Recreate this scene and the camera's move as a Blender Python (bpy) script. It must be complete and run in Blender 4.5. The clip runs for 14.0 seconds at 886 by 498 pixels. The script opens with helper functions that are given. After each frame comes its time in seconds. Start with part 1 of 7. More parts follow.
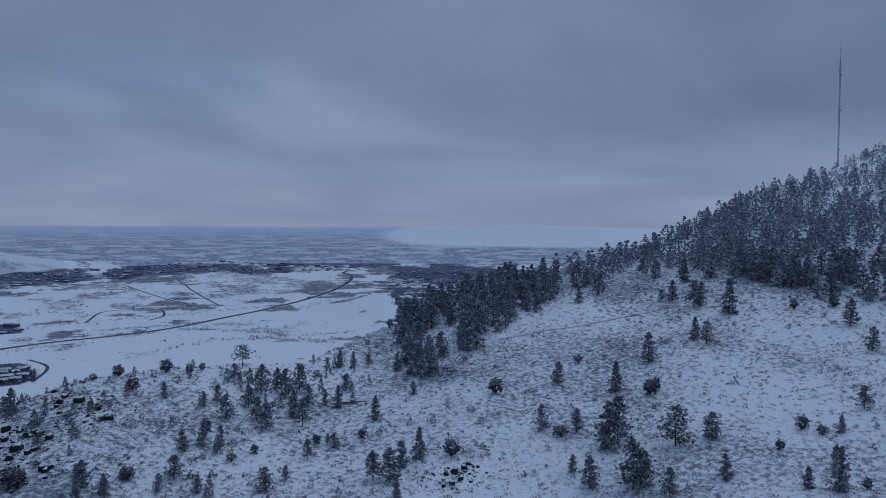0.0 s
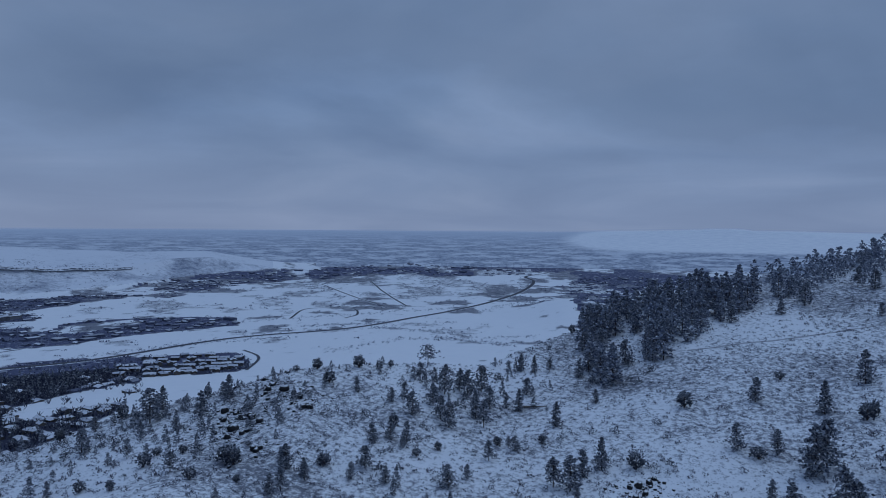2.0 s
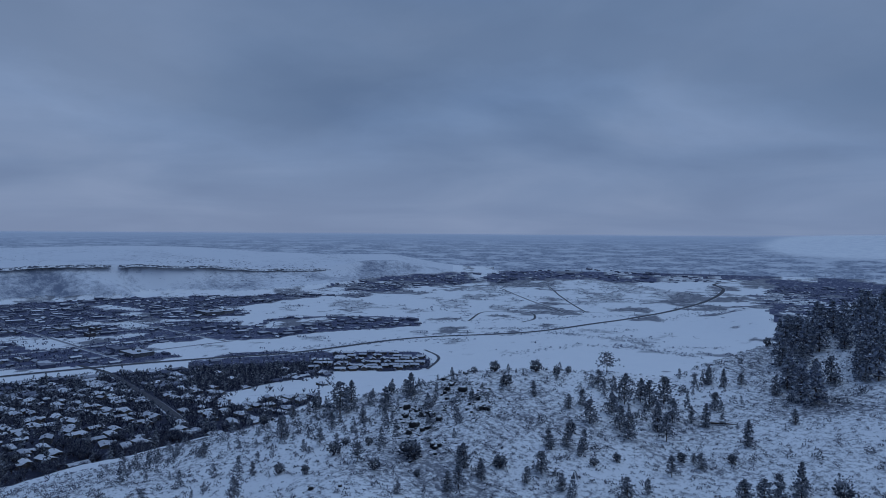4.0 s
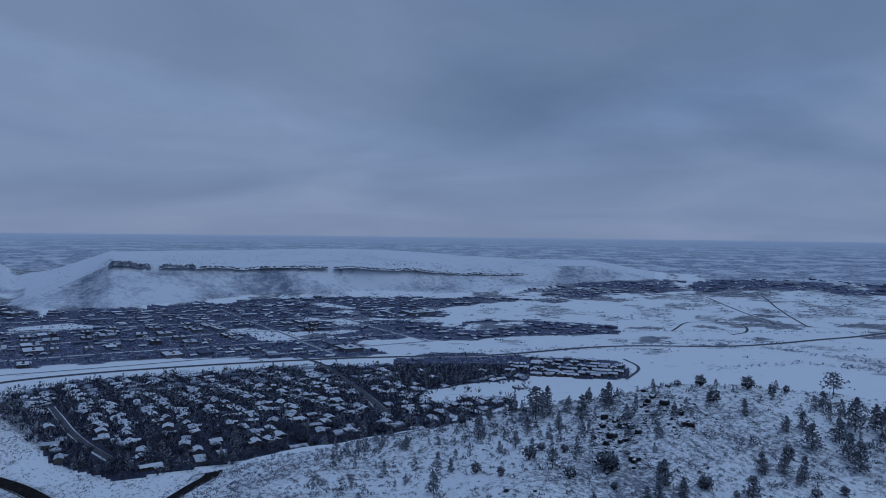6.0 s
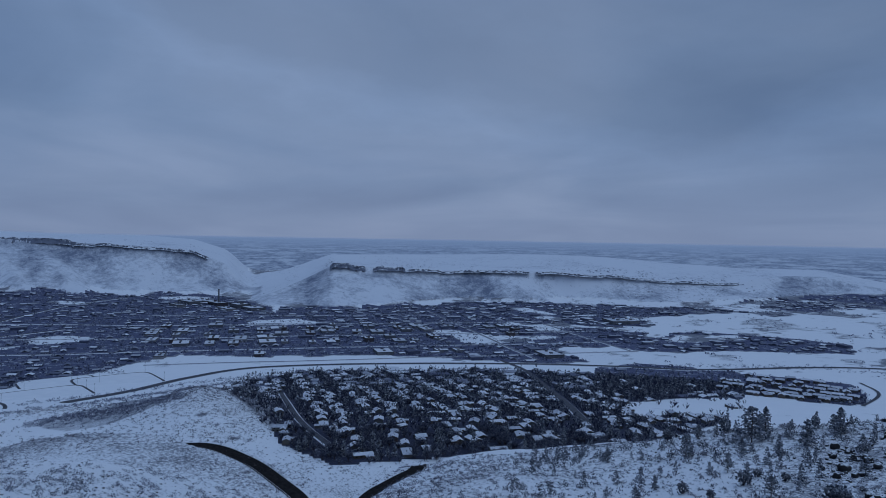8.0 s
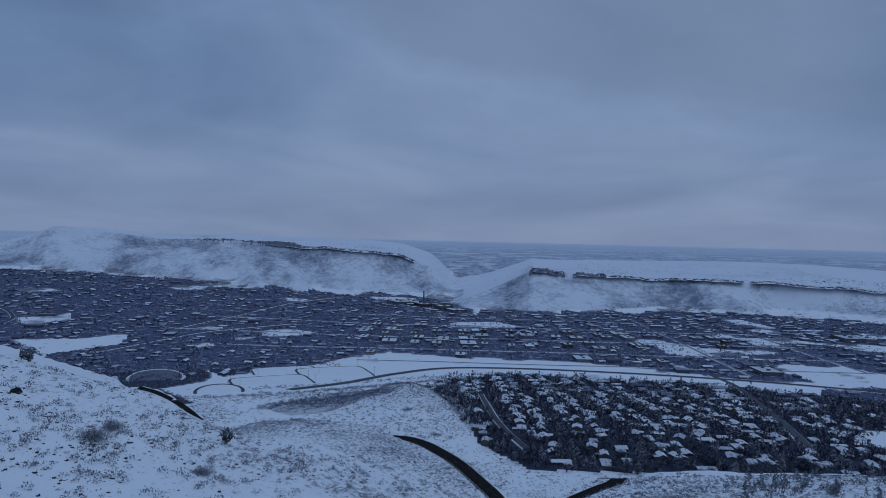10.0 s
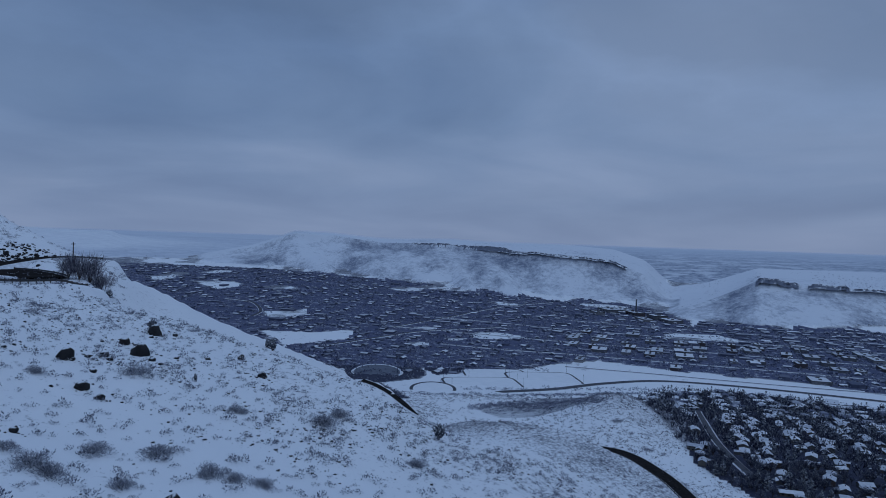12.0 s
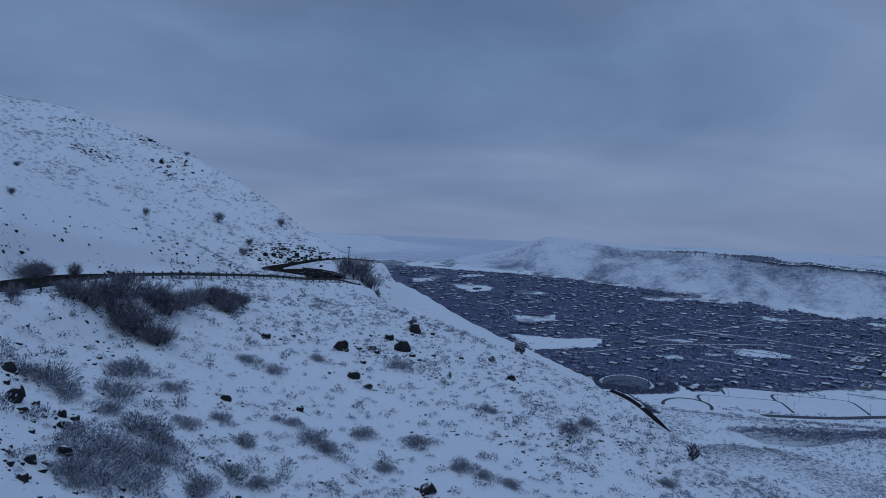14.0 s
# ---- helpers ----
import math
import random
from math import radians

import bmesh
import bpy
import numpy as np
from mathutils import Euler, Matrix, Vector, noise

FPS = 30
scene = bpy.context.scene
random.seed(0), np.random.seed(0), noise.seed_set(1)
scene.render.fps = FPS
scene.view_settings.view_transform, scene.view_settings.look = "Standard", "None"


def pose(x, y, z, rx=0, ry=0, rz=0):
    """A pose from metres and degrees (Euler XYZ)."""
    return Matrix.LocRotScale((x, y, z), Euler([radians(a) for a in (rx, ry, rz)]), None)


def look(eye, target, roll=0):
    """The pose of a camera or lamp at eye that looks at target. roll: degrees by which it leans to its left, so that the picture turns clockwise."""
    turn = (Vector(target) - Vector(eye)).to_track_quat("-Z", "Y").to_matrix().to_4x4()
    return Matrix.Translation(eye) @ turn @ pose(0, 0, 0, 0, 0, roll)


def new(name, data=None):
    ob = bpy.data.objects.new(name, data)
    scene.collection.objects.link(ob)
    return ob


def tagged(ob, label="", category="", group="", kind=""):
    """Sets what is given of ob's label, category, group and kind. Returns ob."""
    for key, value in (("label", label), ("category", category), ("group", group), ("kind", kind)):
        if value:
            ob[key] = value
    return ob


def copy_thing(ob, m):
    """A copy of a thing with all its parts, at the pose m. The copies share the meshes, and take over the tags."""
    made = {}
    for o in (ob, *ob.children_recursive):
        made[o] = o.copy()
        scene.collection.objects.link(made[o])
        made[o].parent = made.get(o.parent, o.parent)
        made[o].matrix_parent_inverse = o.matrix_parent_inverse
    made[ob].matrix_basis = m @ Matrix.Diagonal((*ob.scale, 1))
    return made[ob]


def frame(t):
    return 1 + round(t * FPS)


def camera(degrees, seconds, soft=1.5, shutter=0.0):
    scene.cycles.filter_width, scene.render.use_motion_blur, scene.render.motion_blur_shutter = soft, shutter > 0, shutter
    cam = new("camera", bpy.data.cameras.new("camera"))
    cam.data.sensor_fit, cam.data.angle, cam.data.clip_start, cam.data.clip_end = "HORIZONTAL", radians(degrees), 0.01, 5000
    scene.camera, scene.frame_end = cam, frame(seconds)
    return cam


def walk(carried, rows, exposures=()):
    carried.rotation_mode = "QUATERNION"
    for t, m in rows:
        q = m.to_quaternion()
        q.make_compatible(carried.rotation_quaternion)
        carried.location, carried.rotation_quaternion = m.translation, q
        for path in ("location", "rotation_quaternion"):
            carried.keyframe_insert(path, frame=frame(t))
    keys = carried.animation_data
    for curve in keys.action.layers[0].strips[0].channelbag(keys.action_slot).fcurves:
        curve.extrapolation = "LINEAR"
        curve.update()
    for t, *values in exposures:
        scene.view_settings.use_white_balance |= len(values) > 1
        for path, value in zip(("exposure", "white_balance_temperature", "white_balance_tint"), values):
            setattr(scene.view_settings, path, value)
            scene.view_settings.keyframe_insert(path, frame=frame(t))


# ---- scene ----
# ---- camera and its turn ----
cam = camera(64.47, 14.0, soft=0.9)
EXPOSURES = [(0.0, 0.12, 7050, 12), (1.0, 0.05, 6600, 10.5), (5.0, 0.0, 6450, 10), (14.0, 0.0, 6450, 10)]
PATH = [
    (0.0, pose(0, 0, 235, 88.029, -0.387, 0.010)),
    (0.5, pose(0, 0, 235, 88.070, -0.364, 3.660)),
    (1.0, pose(0, 0, 235, 88.132, -0.373, 7.344)),
    (1.5, pose(0, 0, 235, 88.218, -0.386, 11.152)),
    (2.0, pose(0, 0, 235, 88.286, -0.407, 14.787)),
    (2.5, pose(0, 0, 235, 88.364, -0.398, 18.450)),
    (5.0, pose(0, 0, 235, 88.646, -0.454, 36.974)),
    (5.5, pose(0, 0, 235, 88.720, -0.491, 41.175)),
    (6.0, pose(0, 0, 235, 88.794, -0.641, 45.220)),
    (6.5, pose(0, 0, 235, 88.894, -0.756, 49.411)),
    (7.0, pose(0, 0, 235, 88.954, -0.864, 53.462)),
    (7.5, pose(0, 0, 235, 88.992, -0.961, 57.573)),
    (8.0, pose(0, 0, 235, 89.026, -0.995, 61.556)),
    (10.5, pose(0, 0, 235, 89.125, -1.432, 81.850)),
    (11.0, pose(0, 0, 235, 89.139, -1.537, 85.978)),
    (11.5, pose(0, 0, 235, 89.100, -1.683, 90.269)),
    (12.0, pose(0, 0, 235, 89.092, -1.808, 94.764)),
    (12.5, pose(0, 0, 235, 89.066, -1.924, 99.132)),
    (13.0, pose(0, 0, 235, 89.017, -2.084, 104.363)),
    (13.5, pose(0, 0, 235, 88.953, -2.217, 109.562)),
    (14.0, pose(0, 0, 235, 88.892, -2.287, 114.923))]
walk(cam, PATH, EXPOSURES)

# ---- sky and light ----
world = bpy.data.worlds.new("overcast_sky")
scene.world = world
world.use_nodes = True


def nd(tree, kind, **kw):
    """A node with settings; keys that name or number an input set its value or link it."""
    n = tree.nodes.new(kind)
    for key, value in kw.items():
        if key.startswith("i"):
            sock = n.inputs[int(key[1:])]
            if isinstance(value, bpy.types.NodeSocket):
                tree.links.new(value, sock)
            else:
                sock.default_value = value
        else:
            setattr(n, key, value)
    return n


def math_node(tree, op, a, b=0.0, clamp=False):
    n = nd(tree, "ShaderNodeMath", i0=a, i1=b)
    n.operation, n.use_clamp = op, clamp
    return n.outputs[0]


def ramp(tree, fac, *stops):
    n = nd(tree, "ShaderNodeValToRGB", i0=fac)
    els = n.color_ramp.elements
    while len(els) < len(stops):
        els.new(0.5)
    for e, (p, c) in zip(els, stops):
        e.position = p
        e.color = (*c, 1) if not isinstance(c, (int, float)) else (c, c, c, 1)
    return n.outputs[0]


def mix(tree, fac, a, b, blend="MIX"):
    n = tree.nodes.new("ShaderNodeMix")
    n.data_type, n.blend_type = "RGBA", blend
    for k, v in ((0, fac), (6, a), (7, b)):
        if isinstance(v, bpy.types.NodeSocket):
            tree.links.new(v, n.inputs[k])
        else:
            n.inputs[k].default_value = v if k == 0 else (*v, 1)
    return n.outputs[2]


def build_sky():
    t = world.node_tree
    t.nodes.clear()
    co = nd(t, "ShaderNodeTexCoord").outputs["Generated"]
    xyz = nd(t, "ShaderNodeSeparateXYZ", i0=co)
    up = math_node(t, "MAXIMUM", xyz.outputs[2], 0.0)
    # cloud sheet seen in perspective
    far = math_node(t, "ADD", up, 0.16)
    px = math_node(t, "DIVIDE", xyz.outputs[0], far)
    py = math_node(t, "DIVIDE", xyz.outputs[1], far)
    flat = nd(t, "ShaderNodeCombineXYZ", i0=px, i1=py, i2=0.0).outputs[0]
    n1 = nd(t, "ShaderNodeTexNoise", i0=flat)
    n1.inputs["Scale"].default_value = 0.62
    n1.inputs["Detail"].default_value = 5.0
    n1.inputs["Roughness"].default_value = 0.45
    n1.inputs["Distortion"].default_value = 0.6
    cloud = ramp(t, n1.outputs[0], (0.30, (0.104, 0.170, 0.308)), (0.50, (0.144, 0.220, 0.372)), (0.70, (0.200, 0.278, 0.438)))
    # paler towards the horizon, brighter overhead
    low = ramp(t, up, (0.0, 1.0), (0.16, 0.0))
    # darker cloud deck above a ragged edge whose height changes round the horizon
    turn = math_node(t, "ARCTAN2", math_node(t, "MULTIPLY", xyz.outputs[0], -1.0), xyz.outputs[1])
    along = math_node(t, "ADD", math_node(t, "MULTIPLY", turn, 57.296 / 220), 60 / 220, True)
    rows = ((-60, 4), (-30, 4), (-5, 5), (6, 8.8), (12, 10.5), (21, 11.2), (28, 10), (33, 8), (40, 6.2), (46, 7), (52, 8.5), (60, 10), (70, 11.5), (80, 14), (92, 19), (102, 15), (120, 14), (160, 16))
    edge = ramp(t, along, *[((a + 60) / 220, math.sin(radians(e))) for a, e in rows])
    n2 = nd(t, "ShaderNodeTexNoise", i0=nd(t, "ShaderNodeMapping", i0=co, i3=(1.0, 1.0, 2.6)).outputs[0])
    n2.inputs["Scale"].default_value, n2.inputs["Detail"].default_value, n2.inputs["Roughness"].default_value = 5.0, 7.0, 0.6
    ragged = math_node(t, "ADD", math_node(t, "MULTIPLY", math_node(t, "SUBTRACT", n1.outputs[0], 0.5), 0.10), math_node(t, "MULTIPLY", math_node(t, "SUBTRACT", n2.outputs[0], 0.5), 0.16))
    over = math_node(t, "ADD", math_node(t, "SUBTRACT", up, edge), ragged)
    deck = ramp(t, math_node(t, "ADD", math_node(t, "MULTIPLY", over, 8.0), 0.40), (0.0, 1.06), (0.36, 1.11), (0.68, 0.95), (1.0, 0.91))
    cloud = mix(t, 1.0, cloud, deck, "MULTIPLY")
    cloud = mix(t, 1.0, cloud, ramp(t, n2.outputs[0], (0.3, 0.955), (0.7, 1.045)), "MULTIPLY")
    cloud = mix(t, math_node(t, "MULTIPLY", low, 0.55), cloud, (0.212, 0.272, 0.425))
    zen = ramp(t, up, (0.30, (1.0, 1.0, 1.0)), (0.62, (0.92, 1.04, 1.2)))
    cloud = mix(t, 1.0, cloud, zen, "MULTIPLY")
    sky = nd(t, "ShaderNodeTexSky")
    sky.sky_type, sky.sun_disc = "NISHITA", False
    sky.sun_elevation, sky.sun_rotation = radians(38), radians(-60)
    blue = mix(t, 1.0, sky.outputs[0], (0.05, 0.05, 0.05), "MULTIPLY")
    col = mix(t, 0.97, blue, cloud)
    bg = nd(t, "ShaderNodeBackground", i0=col, i1=1.0)
    out = nd(t, "ShaderNodeOutputWorld", i0=bg.outputs[0])


build_sky()
sun_data = bpy.data.lights.new("sun", "SUN")
sun_data.energy, sun_data.angle, sun_data.color = 0.5, radians(60), (0.70, 0.86, 1.0)
sun = new("sun", sun_data)
sun.matrix_world = look((0, 0, 500), (-200, -120, 0))

# ---- terrain ----
EYE_Z = 235.0
RNG = np.random.default_rng(7)


def vnoise(x, y, seed=0):
    """Smooth value noise, 0 to 1, on arrays."""
    x, y = np.asarray(x, float), np.asarray(y, float)
    ix, iy = np.floor(x), np.floor(y)
    fx, fy = x - ix, y - iy
    fx, fy = fx * fx * (3 - 2 * fx), fy * fy * (3 - 2 * fy)

    def h(a, b):
        v = np.sin(a * 127.1 + b * 311.7 + seed * 74.7) * 43758.5453
        return v - np.floor(v)
    return (h(ix, iy) * (1 - fx) + h(ix + 1, iy) * fx) * (1 - fy) + (h(ix, iy + 1) * (1 - fx) + h(ix + 1, iy + 1) * fx) * fy


def fbm(x, y, size, seed=0, octaves=4, gain=0.5):
    """Layered noise about -1 to 1 with its largest features about size metres."""
    out, amp, tot = 0, 1.0, 0
    for k in range(octaves):
        out = out + amp * (vnoise(np.asarray(x) / size * 2 ** k, np.asarray(y) / size * 2 ** k, seed + 13 * k) * 2 - 1)
        tot += amp
        amp *= gain
    return out / tot


def smooth(a, b, x):
    u = np.clip((np.asarray(x, float) - a) / (b - a), 0, 1)
    return u * u * (3 - 2 * u)


def bearing(x, y):
    return np.degrees(np.arctan2(-np.asarray(x, float), np.asarray(y, float)))


def at_bearing(az, r):
    a = np.radians(az)
    return -np.sin(a) * r, np.cos(a) * r


# the near mountainside: spur crests by bearing, as distance and elevation angle from the eye
CREST_AZ = [-100, -60, -32, -24, -16.4, -9.9, -4.4, 1, 4.3, 8.4, 11.1, 15.9, 21.3, 27, 31.5, 36, 40.7, 45.3, 54, 60, 64.4, 70, 76, 82, 88.7, 92, 94.5, 96.2, 97.3, 98.8, 101.9, 109.2, 113.9, 118.6, 123.6, 130.3, 136, 147, 160, 180]
CREST_R = [700, 800, 640, 480, 380, 330, 312, 300, 290, 270, 252, 236, 226, 221, 221, 224, 230, 240, 268, 290, 300, 215, 172, 148, 135, 132.7, 130.9, 130.7, 132.5, 134.9, 140, 155, 170, 182, 190, 155, 130, 88, 74, 70]
CREST_EL = [14, 9, 5.4, 2.3, -2.2, -3.9, -5, -7.1, -8.3, -9.9, -11.1, -11, -11.1, -11.2, -12.6, -13.4, -14.1, -15.5, -16.95, -17.75, -18.9, -22.5, -20.6, -18.4, -16.3, -16, -15.45, -14.75, -14.1, -12.75, -11.45, -8.8, -7, -5.6, -3.9, -3.85, -4.15, -4.85, -6, -7]
FACE_AZ = [-100, -60, -32, -10, 15, 36, 54, 70, 82, 95, 108, 120, 130, 147, 180]
FACE_R = [200, 180, 165, 150, 145, 140, 140, 120, 90, 75, 70, 65, 60, 45, 40]
FACE_Z = [-10, -30, -52, -62, -60, -54, -60, -52, -37, -29, -26.5, -24, -21, -16, -14]
BACK_AZ = [70, 73.2, 76.2, 79.5, 84.5, 88, 91, 93.5, 95.2, 96.2, 97.3, 98.6, 101.5, 105.5, 109.6, 113.9, 116.2, 119]
BACK_R = [270, 285, 312, 335, 345, 355, 364, 366, 367, 368, 368, 370, 372, 345, 320, 310, 300, 290]
BACK_EL = [-21.6, -19.8, -17.6, -16.0, -14.9, -14.5, -14.5, -14.8, -14.9, -14.2, -13.3, -12.3, -11.2, -9.6, -8.05, -6.2, -4.95, -3.9]
HILL_AZ = [119, 121, 123.3, 126, 130, 134.3, 138.75, 143, 147, 160, 180]
HILL_R = [288, 290, 300, 320, 350, 385, 420, 440, 450, 480, 520]
HILL_EL = [-3.8, -2.4, -1.5, 0.15, 2.95, 5.15, 6.85, 8.05, 8.3, 11, 16]
SHOULDER_AZ = [119, 124, 130.3, 138, 147, 160, 180]
SHOULDER_R = [215, 212, 190, 176, 160, 165, 190]
SHOULDER_EL = [-6, -4.2, -3.25, 0.66, 3.7, 9, 15]


def rise(r, el):
    return np.asarray(r) * np.tan(np.radians(el))


def near_height(az, r):
    """Height of the mountainside relative to the eye; behind the camera it closes the circle."""
    az = (np.asarray(az, float) + 100) % 360 - 100
    az, r = np.broadcast_arrays(az, np.asarray(r, float))
    w = smooth(180, 260, az)
    front = slope_height(np.minimum(az, 180.0), r)
    return np.where(az > 180, front * (1 - w) + slope_height(np.full(az.shape, -100.0), r) * w, front)


def slope_height(a, r):
    cr, ce = np.interp(a, CREST_AZ, CREST_R), np.interp(a, CREST_AZ, CREST_EL)
    cz = rise(cr, ce)
    fr, fz = np.interp(a, FACE_AZ, FACE_R), np.interp(a, FACE_AZ, FACE_Z)
    knots_r = [np.zeros_like(cr), fr, cr]
    knots_z = [np.full_like(cr, -42.0), fz, cz]
    w = smooth(116, 122, a)   # road bench and hill to the north
    c = smooth(66, 72, a) * (1 - w)  # lower bench
    # spur to the south: a plain back slope
    r3, z3 = cr + 45, cz - 12.0
    r4, z4 = cr + 160, cz - 62.0
    r5, z5 = cr + 330, cz - 150.0
    r6, z6 = cr + 900, cz - 420.0
    br, bz = np.interp(a, BACK_AZ, BACK_R), rise(np.interp(a, BACK_AZ, BACK_R), np.interp(a, BACK_AZ, BACK_EL))
    v3r, v3z = cr + 40, cz - 16.0
    v4r, v4z = (cr + br) / 2 + 15, np.minimum((cz + bz) / 2 - 8, bz - 2)
    v5r, v5z = br, bz
    v6r, v6z = br + 170, bz - 80.0
    sr = np.interp(a, SHOULDER_AZ, SHOULDER_R)
    sz = rise(sr, np.interp(a, SHOULDER_AZ, SHOULDER_EL))
    hr = np.interp(a, HILL_AZ, HILL_R)
    hz = rise(hr, np.interp(a, HILL_AZ, HILL_EL))
    h3r, h3z = cr + 10, cz + 0.2
    h4r, h4z = sr, sz
    vr = np.maximum(sr + 30, np.interp(a, [119, 130, 147], [255, 262, 250]))
    vz = np.where(a < 131, rise(vr, np.interp(a, [119, 121, 131], [-2.9, -2.75, -3.1])), rise(vr, np.interp(a, [131, 138, 147, 180], [-3.1, -0.6, 2.5, 12])))
    h6r, h6z = hr + 260, hz - 60.0

    def blend(p, q, s):
        return p * (1 - c - w) + q * c + s * w
    knots_r += [blend(r3, v3r, h3r), blend(r4, v4r, h4r), blend(r4 + 20, v4r + 20, vr), blend(r5, v5r, hr), blend(r6, v6r, h6r), blend(r6, v6r, h6r) + 900]
    knots_z += [blend(z3, v3z, h3z), blend(z4, v4z, h4z), blend(z4 - 10, v4z + 0.12 * (v5z - v4z), vz), blend(z5, v5z, hz), blend(z6, v6z, h6z), blend(z6, v6z, h6z) - 400]
    out = knots_z[-1] - 0.4 * np.maximum(r - knots_r[-1], 0)
    for k in range(len(knots_r) - 1):
        ra, rb, za, zb = knots_r[k], knots_r[k + 1], knots_z[k], knots_z[k + 1]
        inside = (r >= ra) & (r < rb)
        u = np.clip((r - ra) / np.maximum(rb - ra, 1e-6), 0, 1)
        out = np.where(inside, za + (zb - za) * u, out)
    return out


FAR_START = 3200.0


def true_range(r):
    """Ground distance that the compressed far plain stands for."""
    u = np.clip((np.asarray(r, float) - FAR_START) / 1700.0, 0, 1)
    return np.where(r < FAR_START, r, FAR_START / (1 - 0.955 * u))


def valley_rise(az, r):
    """The valley floor climbs gently northwards up the creek."""
    up = np.interp(az, [78, 85, 90, 96, 107, 120, 160], [0, 15, 42, 62, 81, 86, 60])
    return up * smooth(1500, 3250, r) * np.minimum(1.0, 3200.0 / true_range(r))


def plain_height(az, r):
    """Valley floor, town apron and far plain, relative to the eye."""
    r = np.asarray(r, float)
    z = -235.0 + 68.0 * (1 - smooth(480, 1300, r))
    far = -r * 235.0 / true_range(r)
    return np.where(r > FAR_START, far, z) + valley_rise(az, r)


# table mountains: (bearings, foot distance, rim distance, rim elevation angle)
MESA_S = ([25, 33, 36, 38.8, 44.1, 48.3, 52.2, 56, 61.4, 66.9, 70.6, 72.5, 75, 78], [3350, 3300, 3230, 2960, 2740, 2690, 2640, 2600, 2500, 2330, 2230, 2240, 2290, 2400],
          [3560, 3540, 3490, 3230, 3000, 2900, 2850, 2830, 2780, 2680, 2600, 2620, 2500, 2500], [-3.7, -2.8, -2.85, -3.1, -3.05, -2.8, -2.7, -2.65, -2.75, -2.6, -2.5, -3.5, -4.6, -5.3])
MESA_N = ([76, 77.9, 81, 85, 90, 94.4, 99.7, 104, 106.6, 108, 110, 116], [2750, 2680, 2600, 2560, 2600, 2650, 2780, 2920, 3020, 3080, 3150, 3350],
          [3000, 3050, 3080, 3100, 3200, 3300, 3400, 3500, 3540, 3560, 3600, 3640], [-4.3, -2.7, -1.45, -1.05, -0.85, -0.62, -0.78, -0.42, -0.36, -0.95, -1.7, -3.0])


def ridged(x, y, size, seed, octaves=3):
    """Crests at 1 between hollows at about -1."""
    return 1 - np.minimum(4.2 * np.abs(fbm(x, y, size, seed, octaves)), 2.0)


def mesa_height(az, r, mesa):
    """Flat-topped hill: concave apron cut by gullies between spurs, a steep rim, a tilted top."""
    b, foot, rim, el = mesa
    f, m = np.interp(az, b, foot), np.interp(az, b, rim)
    m = m + 38 * fbm(az * 0.9, 0 * az + 3.1, 2.2, 5, 4)
    s = np.radians(az) * m
    down = m - r
    spur = ridged(s + 0.5 * down + 60 * fbm(s, down, 300, 19, 2), down * 0.35, 380, 9)
    fine = ridged(s - 0.35 * down, down * 0.3, 110, 15)
    f = f - 70 * spur
    top = 235.0 + m * np.tan(np.radians(np.interp(az, b, el))) - valley_rise(az, m)
    u = np.clip((r - f) / (m - f), 0, 1.2)
    belly = 4 * np.clip(u, 0, 1) * np.clip(1 - u, 0, 1)
    z = top * (0.82 * np.clip(u / 0.95, 0, 1) ** (1.45 - 0.3 * spur) + belly * (0.05 * spur + 0.035 * fine))
    z = z + top * (0.18 * smooth(0.94, 0.99, u))
    tilt = np.interp(az, [30, 37, 45, 56, 66, 70, 80], [0.0, 0.002, 0.004, 0.004, 0.0, -0.004, 0.0])
    z = np.where(r > m, top + (r - m) * tilt, z)
    edge = smooth(b[0], b[0] + (9 if b[0] < 40 else 3), az) * (1 - smooth(b[-1] - 3, b[-1], az))
    back = 1 - smooth(m + 900, m + 1300, r)
    return np.where(r > f, z * edge * back, 0.0)


def height(az, r):
    """Ground height in the world."""
    az = np.asarray(az, float)
    r = np.asarray(r, float)
    x, y = at_bearing(az, r)
    n = near_height(az, r) + EYE_Z
    rough = smooth(15, 90, r)
    n = n + rough * (2.2 * fbm(x, y, 60, 1, 3) + 0.55 * fbm(x, y, 11, 2, 3))
    p = plain_height(az, r) + EYE_Z
    p = p + 5.0 * fbm(x, y, 500, 4, 3) * smooth(600, 1300, r) * (1 - smooth(2600, 3200, r))
    hillock = 42 * np.exp(-(((az - 4.2) / 3.6) ** 2 + ((r - 1950) / 230) ** 2))
    knob = 30 * np.exp(-(((az - 80.5) / 4.5) ** 2 + ((r - 720) / 120) ** 2))
    p = p + hillock + knob
    p = p + mesa_height(az, r, MESA_S) + mesa_height(az, r, MESA_N)
    k = 6.0
    h = np.clip(0.5 + 0.5 * (n - p) / k, 0, 1)
    return p * (1 - h) + n * h + k * h * (1 - h)


